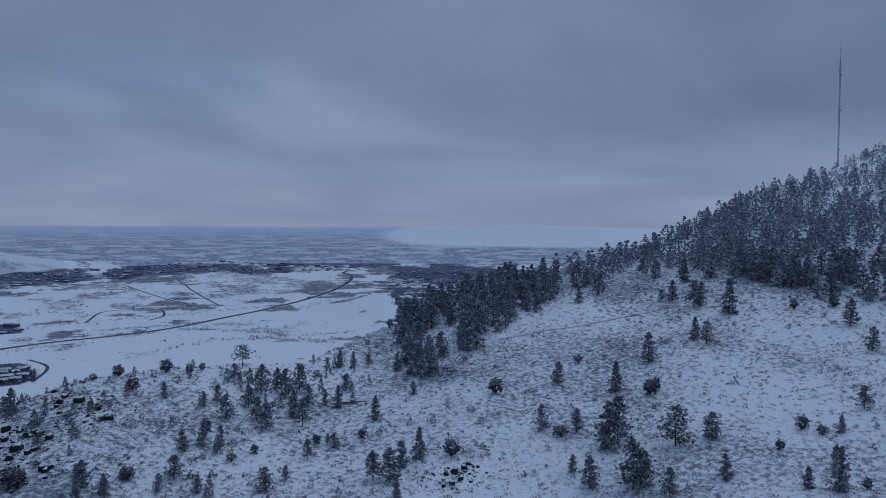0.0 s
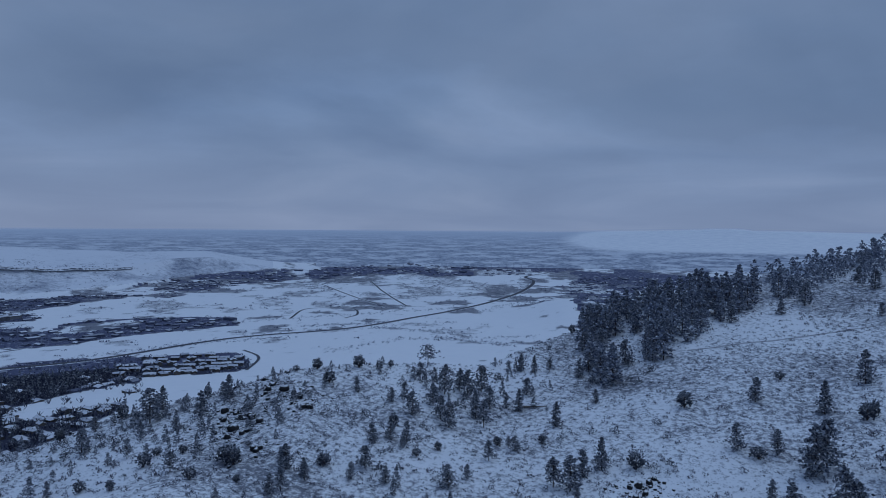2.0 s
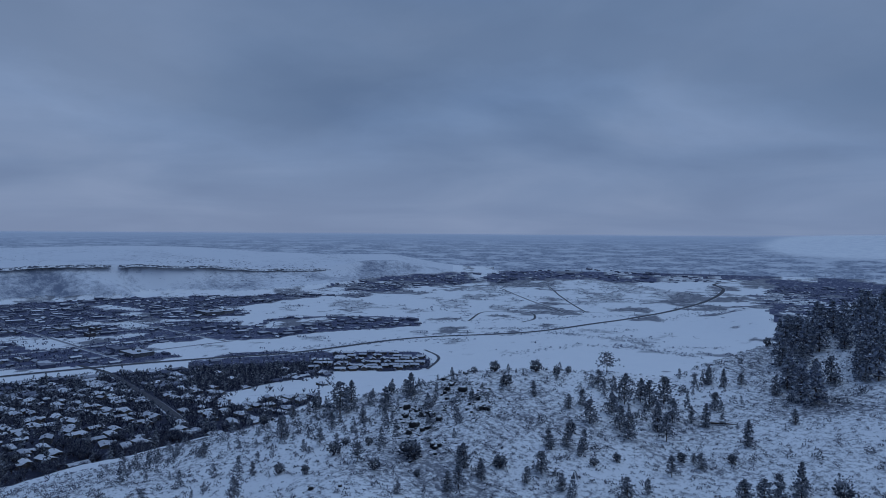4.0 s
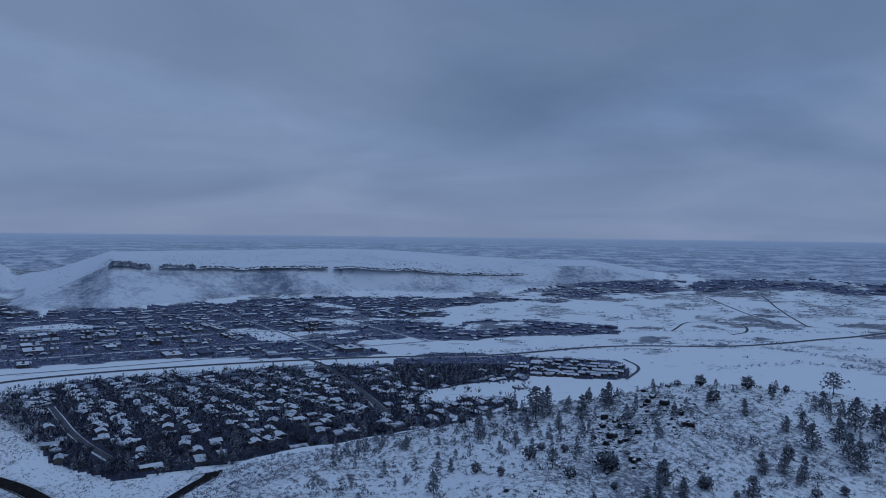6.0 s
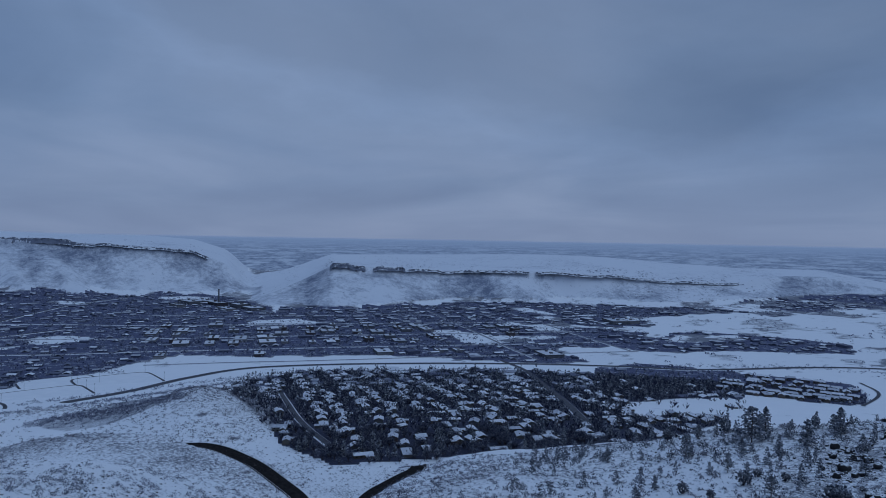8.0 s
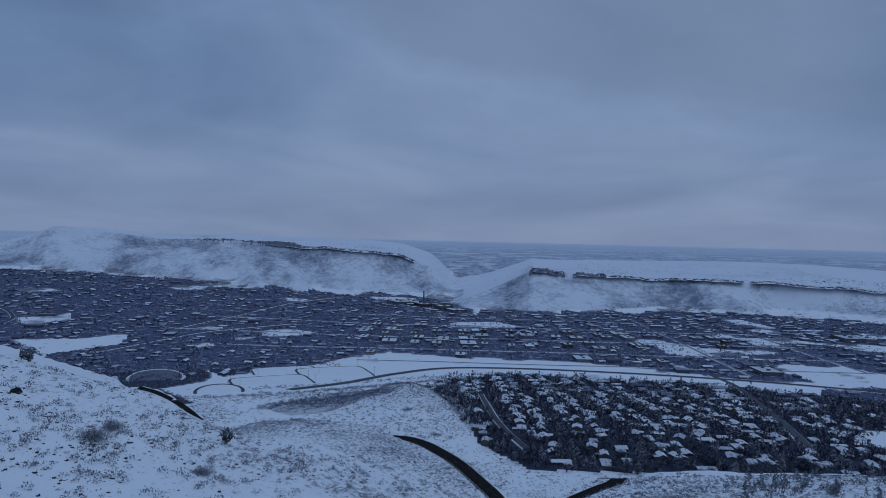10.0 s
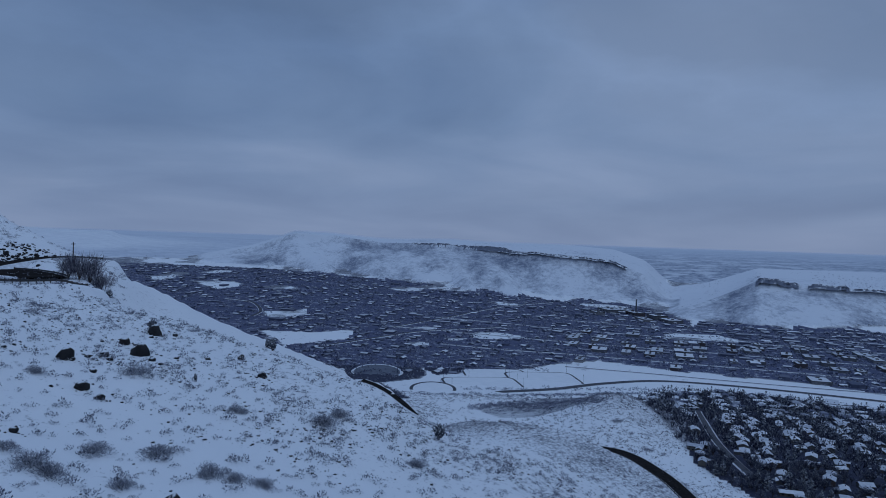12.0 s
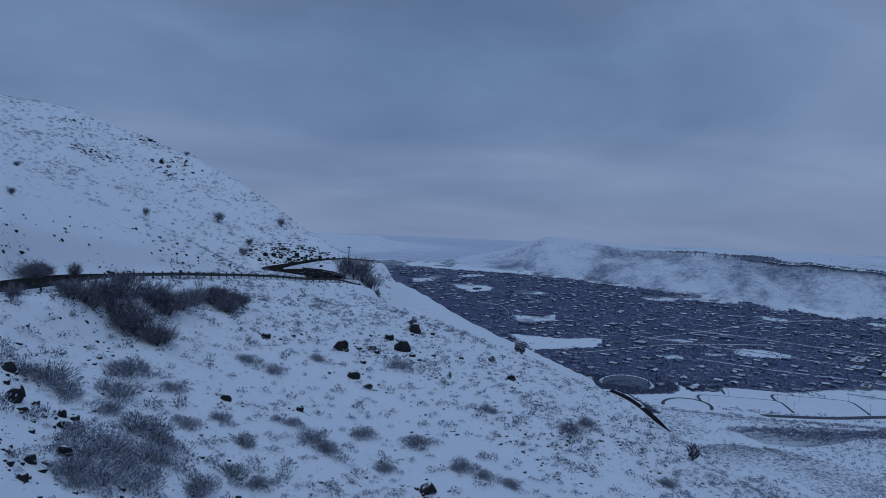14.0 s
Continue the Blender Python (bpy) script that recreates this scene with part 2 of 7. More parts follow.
# ---- roads: centre lines (x, y), width ----
ROADS = {}
ROADS["highway"] = ([(-980, 4), (-1053, 81), (-1171, 178), (-1233, 298), (-1199, 482), (-1094, 716), (-982, 900), (-891, 1033), (-802, 1305), (-633, 1521), (-504, 1865), (-415, 2234), (-379, 2677), (-404, 3118), (-464, 3292), (-379, 3439)], 15)
ROADS["avenue"] = ([(-1126, 741), (-997, 710), (-774, 595), (-525, 446)], 9)
ROADS["street"] = ([(-890, 249), (-706, 208), (-614, 194), (-525, 189)], 6)
ROADS["valley_road"] = ([(-1760, -269), (-1983, -147), (-2351, 50), (-2560, 190)], 9)
ROADS["river_road"] = ([(-1464, -360), (-1606, -270), (-1726, -182), (-1856, 11)], 10)
ROADS["farm_track"] = ([(-581, 990), (-634, 1121), (-701, 1184)], 5)
ROADS["field_track"] = ([(-1087, 2881), (-855, 2412), (-637, 2000)], 6)
ROADS["section_track"] = ([(-1214, 2655), (-932, 2276), (-700, 1975)], 6)
ROADS["creek_track"] = ([(-837, 1638), (-893, 1856), (-779, 1902), (-707, 1776), (-706, 1685)], 6)
ROADS["creek_road"] = ([(-1803, -650), (-1901, -660), (-2035, -735), (-2075, -832)], 9)
ROADS["mountain_road"] = ([(-6.7, -76.2), (-20.3, -75.8), (-35.9, -76.9), (-50.9, -78.4), (-69.3, -88.7), (-94.1, -97.5), (-108.7, -101.4), (-122.4, -103.8), (-138.9, -106.6), (-151.1, -107.8), (-166.6, -110.7), (-175.9, -112.9), (-183.3, -119.9), (-188.4, -131.9), (-190.4, -146.1), (-197.2, -156.9), (-207.9, -159.5), (-221.2, -154.9), (-236.1, -150.4), (-247.4, -147.5)], 7.5)
ROADS["switchback_road"] = ([(-365.2, -71.0), (-364.0, -54.4), (-364.0, -38.3), (-386.0, -22.0), (-396.0, 2.0), (-380.0, 30.0), (-350.6, 49.3), (-337.8, 59.6), (-318.6, 68.9), (-304.9, 74.9), (-289.4, 79.2), (-274.8, 83.0), (-262.8, 87.4), (-255.6, 93.0), (-256.8, 103.8), (-265.7, 116.1), (-273.2, 126.3), (-279.1, 134.9), (-285.5, 142.3), (-300.2, 151.0), (-324.8, 159.8)], 6.5)

ROADS["overlook_road"] = ([(-186, -127), (-195, -136), (-202, -147), (-202, -158)], 12)


# the ground grid, finer where the view lies
AZ = np.concatenate([np.arange(-42, 156, 0.31), np.arange(156, 318, 3.0)])
RAD = np.concatenate([np.linspace(2, 60, 24)[:-1], np.geomspace(60, 480, 130)[:-1], np.geomspace(480, 1500, 100)[:-1], np.arange(1500, 3772, 12.0)])
GAZ, GR = np.meshgrid(AZ, RAD, indexing="ij")
GZ = height(np.where(GAZ > 260, GAZ - 360, GAZ), GR)


def spline(points, step):
    """Evenly spaced points on a smooth curve through the given ones."""
    p = np.asarray(points, float)
    p = np.concatenate([[2 * p[0] - p[1]], p, [2 * p[-1] - p[-2]]])
    out = []
    for k in range(1, len(p) - 2):
        n = max(2, int(np.hypot(*(p[k + 1] - p[k])) / step * 3))
        u = np.linspace(0, 1, n, endpoint=False)[:, None]
        a, b, c, d = p[k - 1], p[k], p[k + 1], p[k + 2]
        out.append(0.5 * (2 * b + (c - a) * u + (2 * a - 5 * b + 4 * c - d) * u ** 2 + (3 * b - a - 3 * c + d) * u ** 3))
    out = np.concatenate(out + [p[-2:-1]])
    s = np.concatenate([[0], np.cumsum(np.hypot(*np.diff(out, axis=0).T))])
    t = np.arange(0, s[-1], step)
    return np.stack([np.interp(t, s, out[:, 0]), np.interp(t, s, out[:, 1])], 1)


def level(z, n):
    """Running mean with held ends."""
    k = np.ones(n) / n
    return np.convolve(np.pad(z, n // 2, "edge"), k, "valid")[: len(z)]


# roads lie on benches cut into the slope
ROAD_LINES = {}
for road_name, (road_points, road_width) in ROADS.items():
    line = spline(road_points, 3.0 if road_width < 9.5 else 8.0)
    rz = level(height(bearing(line[:, 0], line[:, 1]), np.hypot(line[:, 0], line[:, 1])), 9)
    ROAD_LINES[road_name] = (line, rz, road_width)
    if road_name in ("mountain_road", "switchback_road", "overlook_road"):
        GX, GY = at_bearing(GAZ, GR)
        box = (GX > line[:, 0].min() - 25) & (GX < line[:, 0].max() + 25) & (GY > line[:, 1].min() - 25) & (GY < line[:, 1].max() + 25)
        qx, qy = GX[box], GY[box]
        d2 = (qx[:, None] - line[None, :, 0]) ** 2 + (qy[:, None] - line[None, :, 1]) ** 2
        k = d2.argmin(1)
        d = np.sqrt(d2.min(1))
        w = 1 - smooth(road_width / 2 + 3.0, road_width / 2 + 9.0, d)
        GZ[box] = GZ[box] * (1 - w) + (rz[k] - 0.35) * w


def ground(x, y):
    """Height of the ground sheet at places in the plan."""
    x, y = np.asarray(x, float), np.asarray(y, float)
    a = (bearing(x, y) + 42) % 360 - 42
    r = np.clip(np.hypot(x, y), RAD[0], RAD[-1])
    i = np.clip(np.searchsorted(AZ, a, "right") - 1, 0, len(AZ) - 2)
    j = np.clip(np.searchsorted(RAD, r, "right") - 1, 0, len(RAD) - 2)
    u = np.clip((a - AZ[i]) / (AZ[i + 1] - AZ[i]), 0, 1)
    v = np.clip((r - RAD[j]) / (RAD[j + 1] - RAD[j]), 0, 1)
    return (GZ[i, j] * (1 - u) + GZ[i + 1, j] * u) * (1 - v) + (GZ[i, j + 1] * (1 - u) + GZ[i + 1, j + 1] * u) * v


# ---- end of terrain ----

# ---- materials ----
def material(name, rough=0.9, bump=0.0):
    m = bpy.data.materials.new(name)
    m.use_nodes = True
    t = m.node_tree
    b = t.nodes["Principled BSDF"]
    b.inputs["Roughness"].default_value = rough
    b.inputs["Specular IOR Level"].default_value = 0.25
    return m, t, b


def noise_at(t, co, scale, detail=4.0, rough=0.55):
    n = nd(t, "ShaderNodeTexNoise", i0=co)
    n.inputs["Scale"].default_value, n.inputs["Detail"].default_value, n.inputs["Roughness"].default_value = scale, detail, rough
    return n.outputs[0]


def snow_material():
    """Thin wind-packed snow with dry grass, soil and twigs showing through."""
    m, t, b = material("thin_snow", 0.85)
    co = nd(t, "ShaderNodeTexCoord").outputs["Object"]
    cover = nd(t, "ShaderNodeAttribute")
    cover.attribute_name = "cover"
    c = cover.outputs["Fac"]
    big = noise_at(t, co, 0.035, 5)
    mid = noise_at(t, co, 0.75, 6, 0.62)
    fine = noise_at(t, co, 2.2, 3, 0.6)
    s = math_node(t, "ADD", math_node(t, "MULTIPLY", mid, 0.62), math_node(t, "MULTIPLY", fine, 0.38))
    s = math_node(t, "ADD", s, math_node(t, "MULTIPLY", math_node(t, "SUBTRACT", big, 0.5), 0.30))
    s = math_node(t, "ADD", s, math_node(t, "MULTIPLY", math_node(t, "SUBTRACT", c, 0.5), 0.55))
    bare = ramp(t, s, (0.46, 0.0), (0.60, 1.0))
    soil = mix(t, fine, (0.046, 0.051, 0.080), (0.122, 0.130, 0.172))
    snow = mix(t, big, (0.81, 0.83, 0.865), (0.90, 0.91, 0.925))
    t.links.new(mix(t, math_node(t, "MULTIPLY", bare, 0.85), snow, soil), b.inputs["Base Color"])
    bp = nd(t, "ShaderNodeBump")
    bp.inputs["Strength"].default_value, bp.inputs["Distance"].default_value = 0.5, 0.35
    t.links.new(s, bp.inputs["Height"])
    t.links.new(bp.outputs[0], b.inputs["Normal"])
    return m


def plain_snow_far():
    """Far plain: snowfields among suburbs and woods, drawn out by distance, with haze painted into the colour."""
    m, t, b = material("distant_plain", 0.95)

    def att(key):
        n = nd(t, "ShaderNodeAttribute")
        n.attribute_name = key
        return n.outputs["Fac"]
    lon, lat = att("lon"), att("lat")

    def layer(across, deep, z, detail):
        co = nd(t, "ShaderNodeCombineXYZ", i0=math_node(t, "MULTIPLY", lon, across), i1=math_node(t, "MULTIPLY", lat, deep), i2=z).outputs[0]
        return noise_at(t, co, 1.0, detail, 0.68)
    fields = ramp(t, layer(0.45, 11.0, 0.0, 7), (0.48, 0.0), (0.56, 1.0))
    houses = ramp(t, layer(2.3, 42.0, 4.0, 5), (0.42, 0.0), (0.58, 1.0))
    hill = att("hill")
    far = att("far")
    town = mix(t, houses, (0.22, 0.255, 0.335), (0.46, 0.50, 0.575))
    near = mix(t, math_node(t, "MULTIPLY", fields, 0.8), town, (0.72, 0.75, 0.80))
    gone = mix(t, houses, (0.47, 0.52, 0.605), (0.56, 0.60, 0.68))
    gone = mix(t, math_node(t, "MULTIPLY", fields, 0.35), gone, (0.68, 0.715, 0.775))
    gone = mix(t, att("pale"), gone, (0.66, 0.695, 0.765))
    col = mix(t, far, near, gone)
    ridge = mix(t, ramp(t, layer(1.3, 60.0, 9.0, 6), (0.40, 0.0), (0.60, 1.0)), (0.80, 0.82, 0.855), (0.92, 0.93, 0.94))
    t.links.new(mix(t, hill, col, ridge), b.inputs["Base Color"])
    return m


def mesa_material():
    """Snow over brushy, gullied slopes of a table mountain, contrast softened by haze painted into both colours."""
    m, t, b = material("snowy_mesa_slope", 0.9)
    co = nd(t, "ShaderNodeTexCoord").outputs["Object"]
    cover = nd(t, "ShaderNodeAttribute")
    cover.attribute_name = "cover"
    mid, fine = noise_at(t, co, 0.05, 6, 0.65), noise_at(t, co, 0.22, 4, 0.6)
    s = math_node(t, "ADD", cover.outputs["Fac"], math_node(t, "MULTIPLY", math_node(t, "SUBTRACT", mid, 0.5), 1.25))
    s = math_node(t, "ADD", s, math_node(t, "MULTIPLY", math_node(t, "SUBTRACT", fine, 0.5), 0.9))
    bare = ramp(t, s, (0.34, 0.0), (0.98, 1.0))
    t.links.new(mix(t, bare, (0.74, 0.765, 0.815), (0.20, 0.228, 0.30)), b.inputs["Base Color"])
    return m


SNOW = snow_material()
MESA_SNOW = mesa_material()


def town_floor_material(name, lo, hi, bare):
    """Gardens, hedges, yards and streets between the houses, with snow lying in patches."""
    m, t, b = material(name, 0.95)
    co = nd(t, "ShaderNodeTexCoord").outputs["Object"]
    big, mid, fine = noise_at(t, co, 0.012, 4), noise_at(t, co, 0.07, 5, 0.6), noise_at(t, co, 0.35, 3, 0.6)
    s = math_node(t, "ADD", math_node(t, "MULTIPLY", mid, 0.55), math_node(t, "ADD", math_node(t, "MULTIPLY", fine, 0.30), math_node(t, "MULTIPLY", big, 0.15)))
    lie = ramp(t, s, (bare, 0.0), (bare + 0.07, 1.0))
    growth = mix(t, fine, lo, hi)
    t.links.new(mix(t, math_node(t, "MULTIPLY", lie, 0.8), growth, (0.66, 0.685, 0.74)), b.inputs["Base Color"])
    return m


# farther floor is a paler, bluer copy of the gardens: haze in its colour
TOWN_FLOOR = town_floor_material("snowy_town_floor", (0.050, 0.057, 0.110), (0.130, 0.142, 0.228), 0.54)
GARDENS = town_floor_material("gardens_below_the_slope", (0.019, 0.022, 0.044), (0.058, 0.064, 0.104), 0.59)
FAR = plain_snow_far()


def simple(name, lo, hi, scale=3.0, rough=0.9, per_object=0.0):
    """Mottled matt material between two colours."""
    m, t, b = material(name, rough)
    co = nd(t, "ShaderNodeTexCoord").outputs["Object"]
    f = noise_at(t, co, scale, 5, 0.6)
    f = ramp(t, f, (0.3, 0.0), (0.7, 1.0))
    if per_object:
        rnd = nd(t, "ShaderNodeObjectInfo").outputs["Random"]
        f = math_node(t, "ADD", math_node(t, "MULTIPLY", f, 1 - per_object), math_node(t, "MULTIPLY", rnd, per_object))
    t.links.new(mix(t, f, lo, hi), b.inputs["Base Color"])
    return m


# ---- meshes from arrays ----
def mesh_arrays(name, verts, faces):
    """A mesh from an (n, 3) array and an (m, k) array of corners."""
    verts, faces = np.asarray(verts, np.float32), np.asarray(faces, np.int32)
    me = bpy.data.meshes.new(name)
    me.vertices.add(len(verts))
    me.vertices.foreach_set("co", verts.ravel())
    me.loops.add(faces.size)
    me.loops.foreach_set("vertex_index", faces.ravel())
    me.polygons.add(len(faces))
    me.polygons.foreach_set("loop_start", np.arange(0, faces.size, faces.shape[1], dtype=np.int32))
    me.polygons.foreach_set("loop_total", np.full(len(faces), faces.shape[1], np.int32))
    me.update(calc_edges=True)
    return me


def part(name, data, mat, parent=None, label=""):
    """Links a bmesh or mesh as one object under a thing."""
    if isinstance(data, bmesh.types.BMesh):
        me = bpy.data.meshes.new(name)
        data.to_mesh(me)
        data.free()
    else:
        me = data
    if mat and not me.materials:
        me.materials.append(mat)
    ob = new(name, me)
    ob.parent = parent
    return tagged(ob, label)


def grid_faces(ni, nj, wrap=False):
    i, j = np.meshgrid(np.arange(ni if wrap else ni - 1), np.arange(nj - 1), indexing="ij")
    i2 = (i + 1) % ni
    return np.stack([i * nj + j, i2 * nj + j, i2 * nj + j + 1, i * nj + j + 1], -1).reshape(-1, 4)[:, ::-1]


def set_float(me, key, values):
    a = me.attributes.new(key, "FLOAT", "POINT")
    a.data.foreach_set("value", np.asarray(values, np.float32).ravel())


def smooth_shade(me):
    me.polygons.foreach_set("use_smooth", np.ones(len(me.polygons), bool))


# ---- where the town stands: bearings, ranges, houses, trees ----
# quarters of the plan: corners as (bearing, range), how closely houses stand, how closely trees
QUARTERS = {
    "suburb_far": ([(36.5, 3284), (30.4, 3528), (22.3, 3700), (4.2, 3700), (8.6, 3384), (22.3, 3324), (29.5, 3092), (36.5, 2404)], 0.5, 0.4),
    "suburb_hill": ([(5.0, 3608), (-9, 3700), (-9, 2700), (-1.4, 2796), (3.7, 1784), (4.6, 2664)], 0.5, 0.4),
    "suburb_east": ([(40.9, 3120), (35.1, 3476), (29.5, 3500), (29.5, 3088), (34.0, 2904), (37.4, 2912), (38.5, 3156)], 0.7, 0.6),
    "works_row": ([(40.9, 2436), (38.1, 2680), (34.0, 2548), (37.3, 2240)], 0.4, 0.8),
    "town_core": ([(75.2, 2072), (74, 2350), (68.1, 2284), (60.7, 2492), (51.6, 2684), (45.0, 2576), (39.3, 2620), (40.5, 2430), (45.4, 2124), (45.8, 1748), (51.5, 1640), (52.2, 1468), (49.7, 1368), (56.0, 1336), (65.3, 1372), (75.2, 1356), (78.6, 1480), (80.3, 1652)], 1.0, 0.9),
    "town_north": ([(93.6, 2812), (88.5, 2732), (84.8, 2588), (80.3, 2788), (75.2, 2512), (74.8, 2072), (80.3, 1652), (78.6, 1480), (75.2, 1364), (81.5, 1416), (87.4, 1308), (95, 1184), (97, 1330), (121, 1330), (121, 3300), (108, 3050), (97, 2780)], 0.75, 0.85),
    "row_houses": ([(52, 1560), (52, 1760), (45.0, 1790), (40.8, 1930), (35.0, 1920), (31, 1880), (31, 1730), (37.7, 1628), (42.9, 1575)], 1.0, 0.5),
    "below_slope": ([(38, 1205), (38, 700), (47, 520), (60, 505), (70, 500), (78, 640), (79, 1000), (76.5, 1185), (58, 1238)], 1.0, 1.0),
    "creek_wood": ([(48.8, 1292), (44.9, 1368), (37.6, 1364), (38.8, 1168), (42.8, 1012), (43.6, 924), (47.5, 960), (49.7, 1040)], 0.06, 1.5),
    "track_side": ([(112, 800), (112, 1330), (96, 1330), (95.9, 1184), (99.3, 1060), (97, 850)], 0.35, 1.2),
    "townhouses": ([(41, 1130), (40, 1290), (37, 1365), (31.5, 1360), (30.2, 1290), (30.2, 1160), (33, 1125)], 0.0, 0.75),
    "bank_scrub": ([(91.7, 764), (89.8, 840), (86.5, 932), (82.4, 980), (82.4, 700), (86.1, 704), (89.8, 708)], 0.0, 0.7),
    "works_wood": ([(75.4, 2240), (78.2, 2250), (78.4, 2470), (75.4, 2440)], 0.0, 1.5),
    "knob": ([(81.5, 660), (78.6, 716), (76.0, 884), (74.2, 570), (78.5, 584), (81.5, 612)], 0.0, 0.55)}
# open snow, each a list of corners
OPEN = {
    "south": [(47.0, 880), (38.7, 1084), (31.4, 1112), (29.3, 1116), (30.0, 1016), (34.9, 984), (40.7, 808), (45.7, 772)],
    "middle": [(51.0, 1540), (47.6, 1590), (42.9, 1536), (37.7, 1604), (32.1, 1660), (29.4, 1672), (29.4, 1600), (42.8, 1380), (47.1, 1360), (50.2, 1400)],
    "ball": [(45.4, 2076), (42.9, 2324), (38.5, 2508), (35.1, 2420), (31.1, 2340), (29.4, 2088), (31.5, 2000), (35.0, 2020), (37.7, 2084), (40.9, 1928), (44.2, 1992)],
    "verge": [(93.6, 1008), (92.4, 1136), (87.4, 1284), (82.7, 1372), (77.8, 1348), (73.4, 1396), (65.3, 1324), (57.9, 1284), (57.9, 1228), (71.6, 1220), (77.3, 1140), (82.7, 1036), (88.5, 956)],
    "meadow": [(30.4, 1504), (22.3, 1580), (16.3, 1580), (8.9, 1428), (10.3, 1260), (17.6, 1228), (25.0, 1224), (29.5, 1140), (30.4, 1308)],
    "far_meadow": [(25.0, 1568), (20.0, 1720), (13.1, 1916), (5.8, 1768), (8.5, 1528), (14.0, 1536), (17.7, 1612)],
    "plain_a": [(38.5, 2168), (31.3, 2560), (25.0, 3076), (22.3, 2920), (20.4, 2456), (25.9, 1896), (31.3, 1920)],
    "plain_b": [(18.6, 3400), (10.8, 3156), (11.2, 2592), (16.7, 2100), (19.5, 2364), (21.4, 2920)],
    "lot_a": [(109.3, 1704), (104.7, 1676), (101.2, 1684), (102.0, 1616), (106.9, 1456)],
    "lot_b": [(114.3, 2624), (111.3, 2656), (110.3, 2544), (112.6, 2452)],
    "lot_c": [(108.9, 2008), (105.2, 2040), (105.2, 1940), (108.4, 1880)]}


def inside(corners, az, r):
    """Which of the places lie within the corners, by the even-odd rule."""
    hit = np.zeros(np.broadcast(az, r).shape, bool)
    for (a0, r0), (a1, r1) in zip(corners, corners[1:] + corners[:1]):
        if a0 != a1:
            hit ^= ((az < a0) != (az < a1)) & (r < r0 + (az - a0) * (r1 - r0) / (a1 - a0))
    return hit


def open_snow(az, r):
    """1 on the open meadows and lots, 0 elsewhere."""
    az, r = np.asarray(az, float), np.asarray(r, float)
    x, y = at_bearing(az, r)
    wob = fbm(x, y, 120, 42, 3)
    out = np.zeros(np.broadcast(az, r).shape)
    for corners in OPEN.values():
        out = np.maximum(out, inside(corners, az + 0.5 * wob, r * (1 + 0.025 * wob)))
    return out


def town_density(az, r):
    """How closely houses and trees stand, 0 to 1 each."""
    az, r = np.asarray(az, float), np.asarray(r, float)
    x, y = at_bearing(az, r)
    wob = fbm(x, y, 160, 41, 3)
    shape = np.broadcast(az, r).shape
    h, t = np.zeros(shape), np.zeros(shape)
    for corners, dh, dt in QUARTERS.values():
        w = inside(corners, az + (0.8 + 2.0 * smooth(2000, 2900, r)) * wob, r * (1 + 0.03 * wob))
        h, t = np.where(w, dh, h), np.where(w, dt, t)
    first = np.interp(az, [36, 38, 40, 43, 47, 52, 57, 64, 70, 74, 77, 80, 83], [1060, 960, 760, 650, 600, 565, 545, 525, 515, 570, 690, 760, 640])
    low = np.where(r < 1200, smooth(-15, 15, r - first), 1.0)
    h, t = h * low, t * low
    for mesa in (MESA_S, MESA_N):
        keep = 1 - smooth(2, 9, mesa_height(az, r, mesa))
        h, t = h * keep, t * keep
    lots = smooth(-0.5, -0.35, fbm(x, y, 170, 43, 2))
    free = 1 - 0.95 * open_snow(az, r)
    h, t = h * np.where(r > 1330, lots, 1) * free, t * np.where(r > 1330, 0.3 + 0.7 * lots, 1) * free
    return h, t


def plain_streaks(az, r):
    """Dark hedges, tracks and suburbs across the plain, 0 to 1, thicker with distance."""
    az, r = np.asarray(az, float), np.asarray(r, float)
    low = 13465 / np.maximum(r, 300.0)
    n = fbm(az / 2.6, low / 0.36, 1.0, 23, 6, 0.62)
    thin = np.abs(fbm(az / 5.0 + low, low / 0.8 - az / 9, 1.0, 57, 3))
    need = np.interp(r, [1150, 1500, 2100, 2700, 3300, 3760], [0.45, 0.24, 0.10, 0.0, -0.06, -0.08])
    return np.maximum(smooth(-0.07, 0.07, n - need), 0.75 * (1 - smooth(0.008, 0.022, thin)) * smooth(1200, 1400, r))


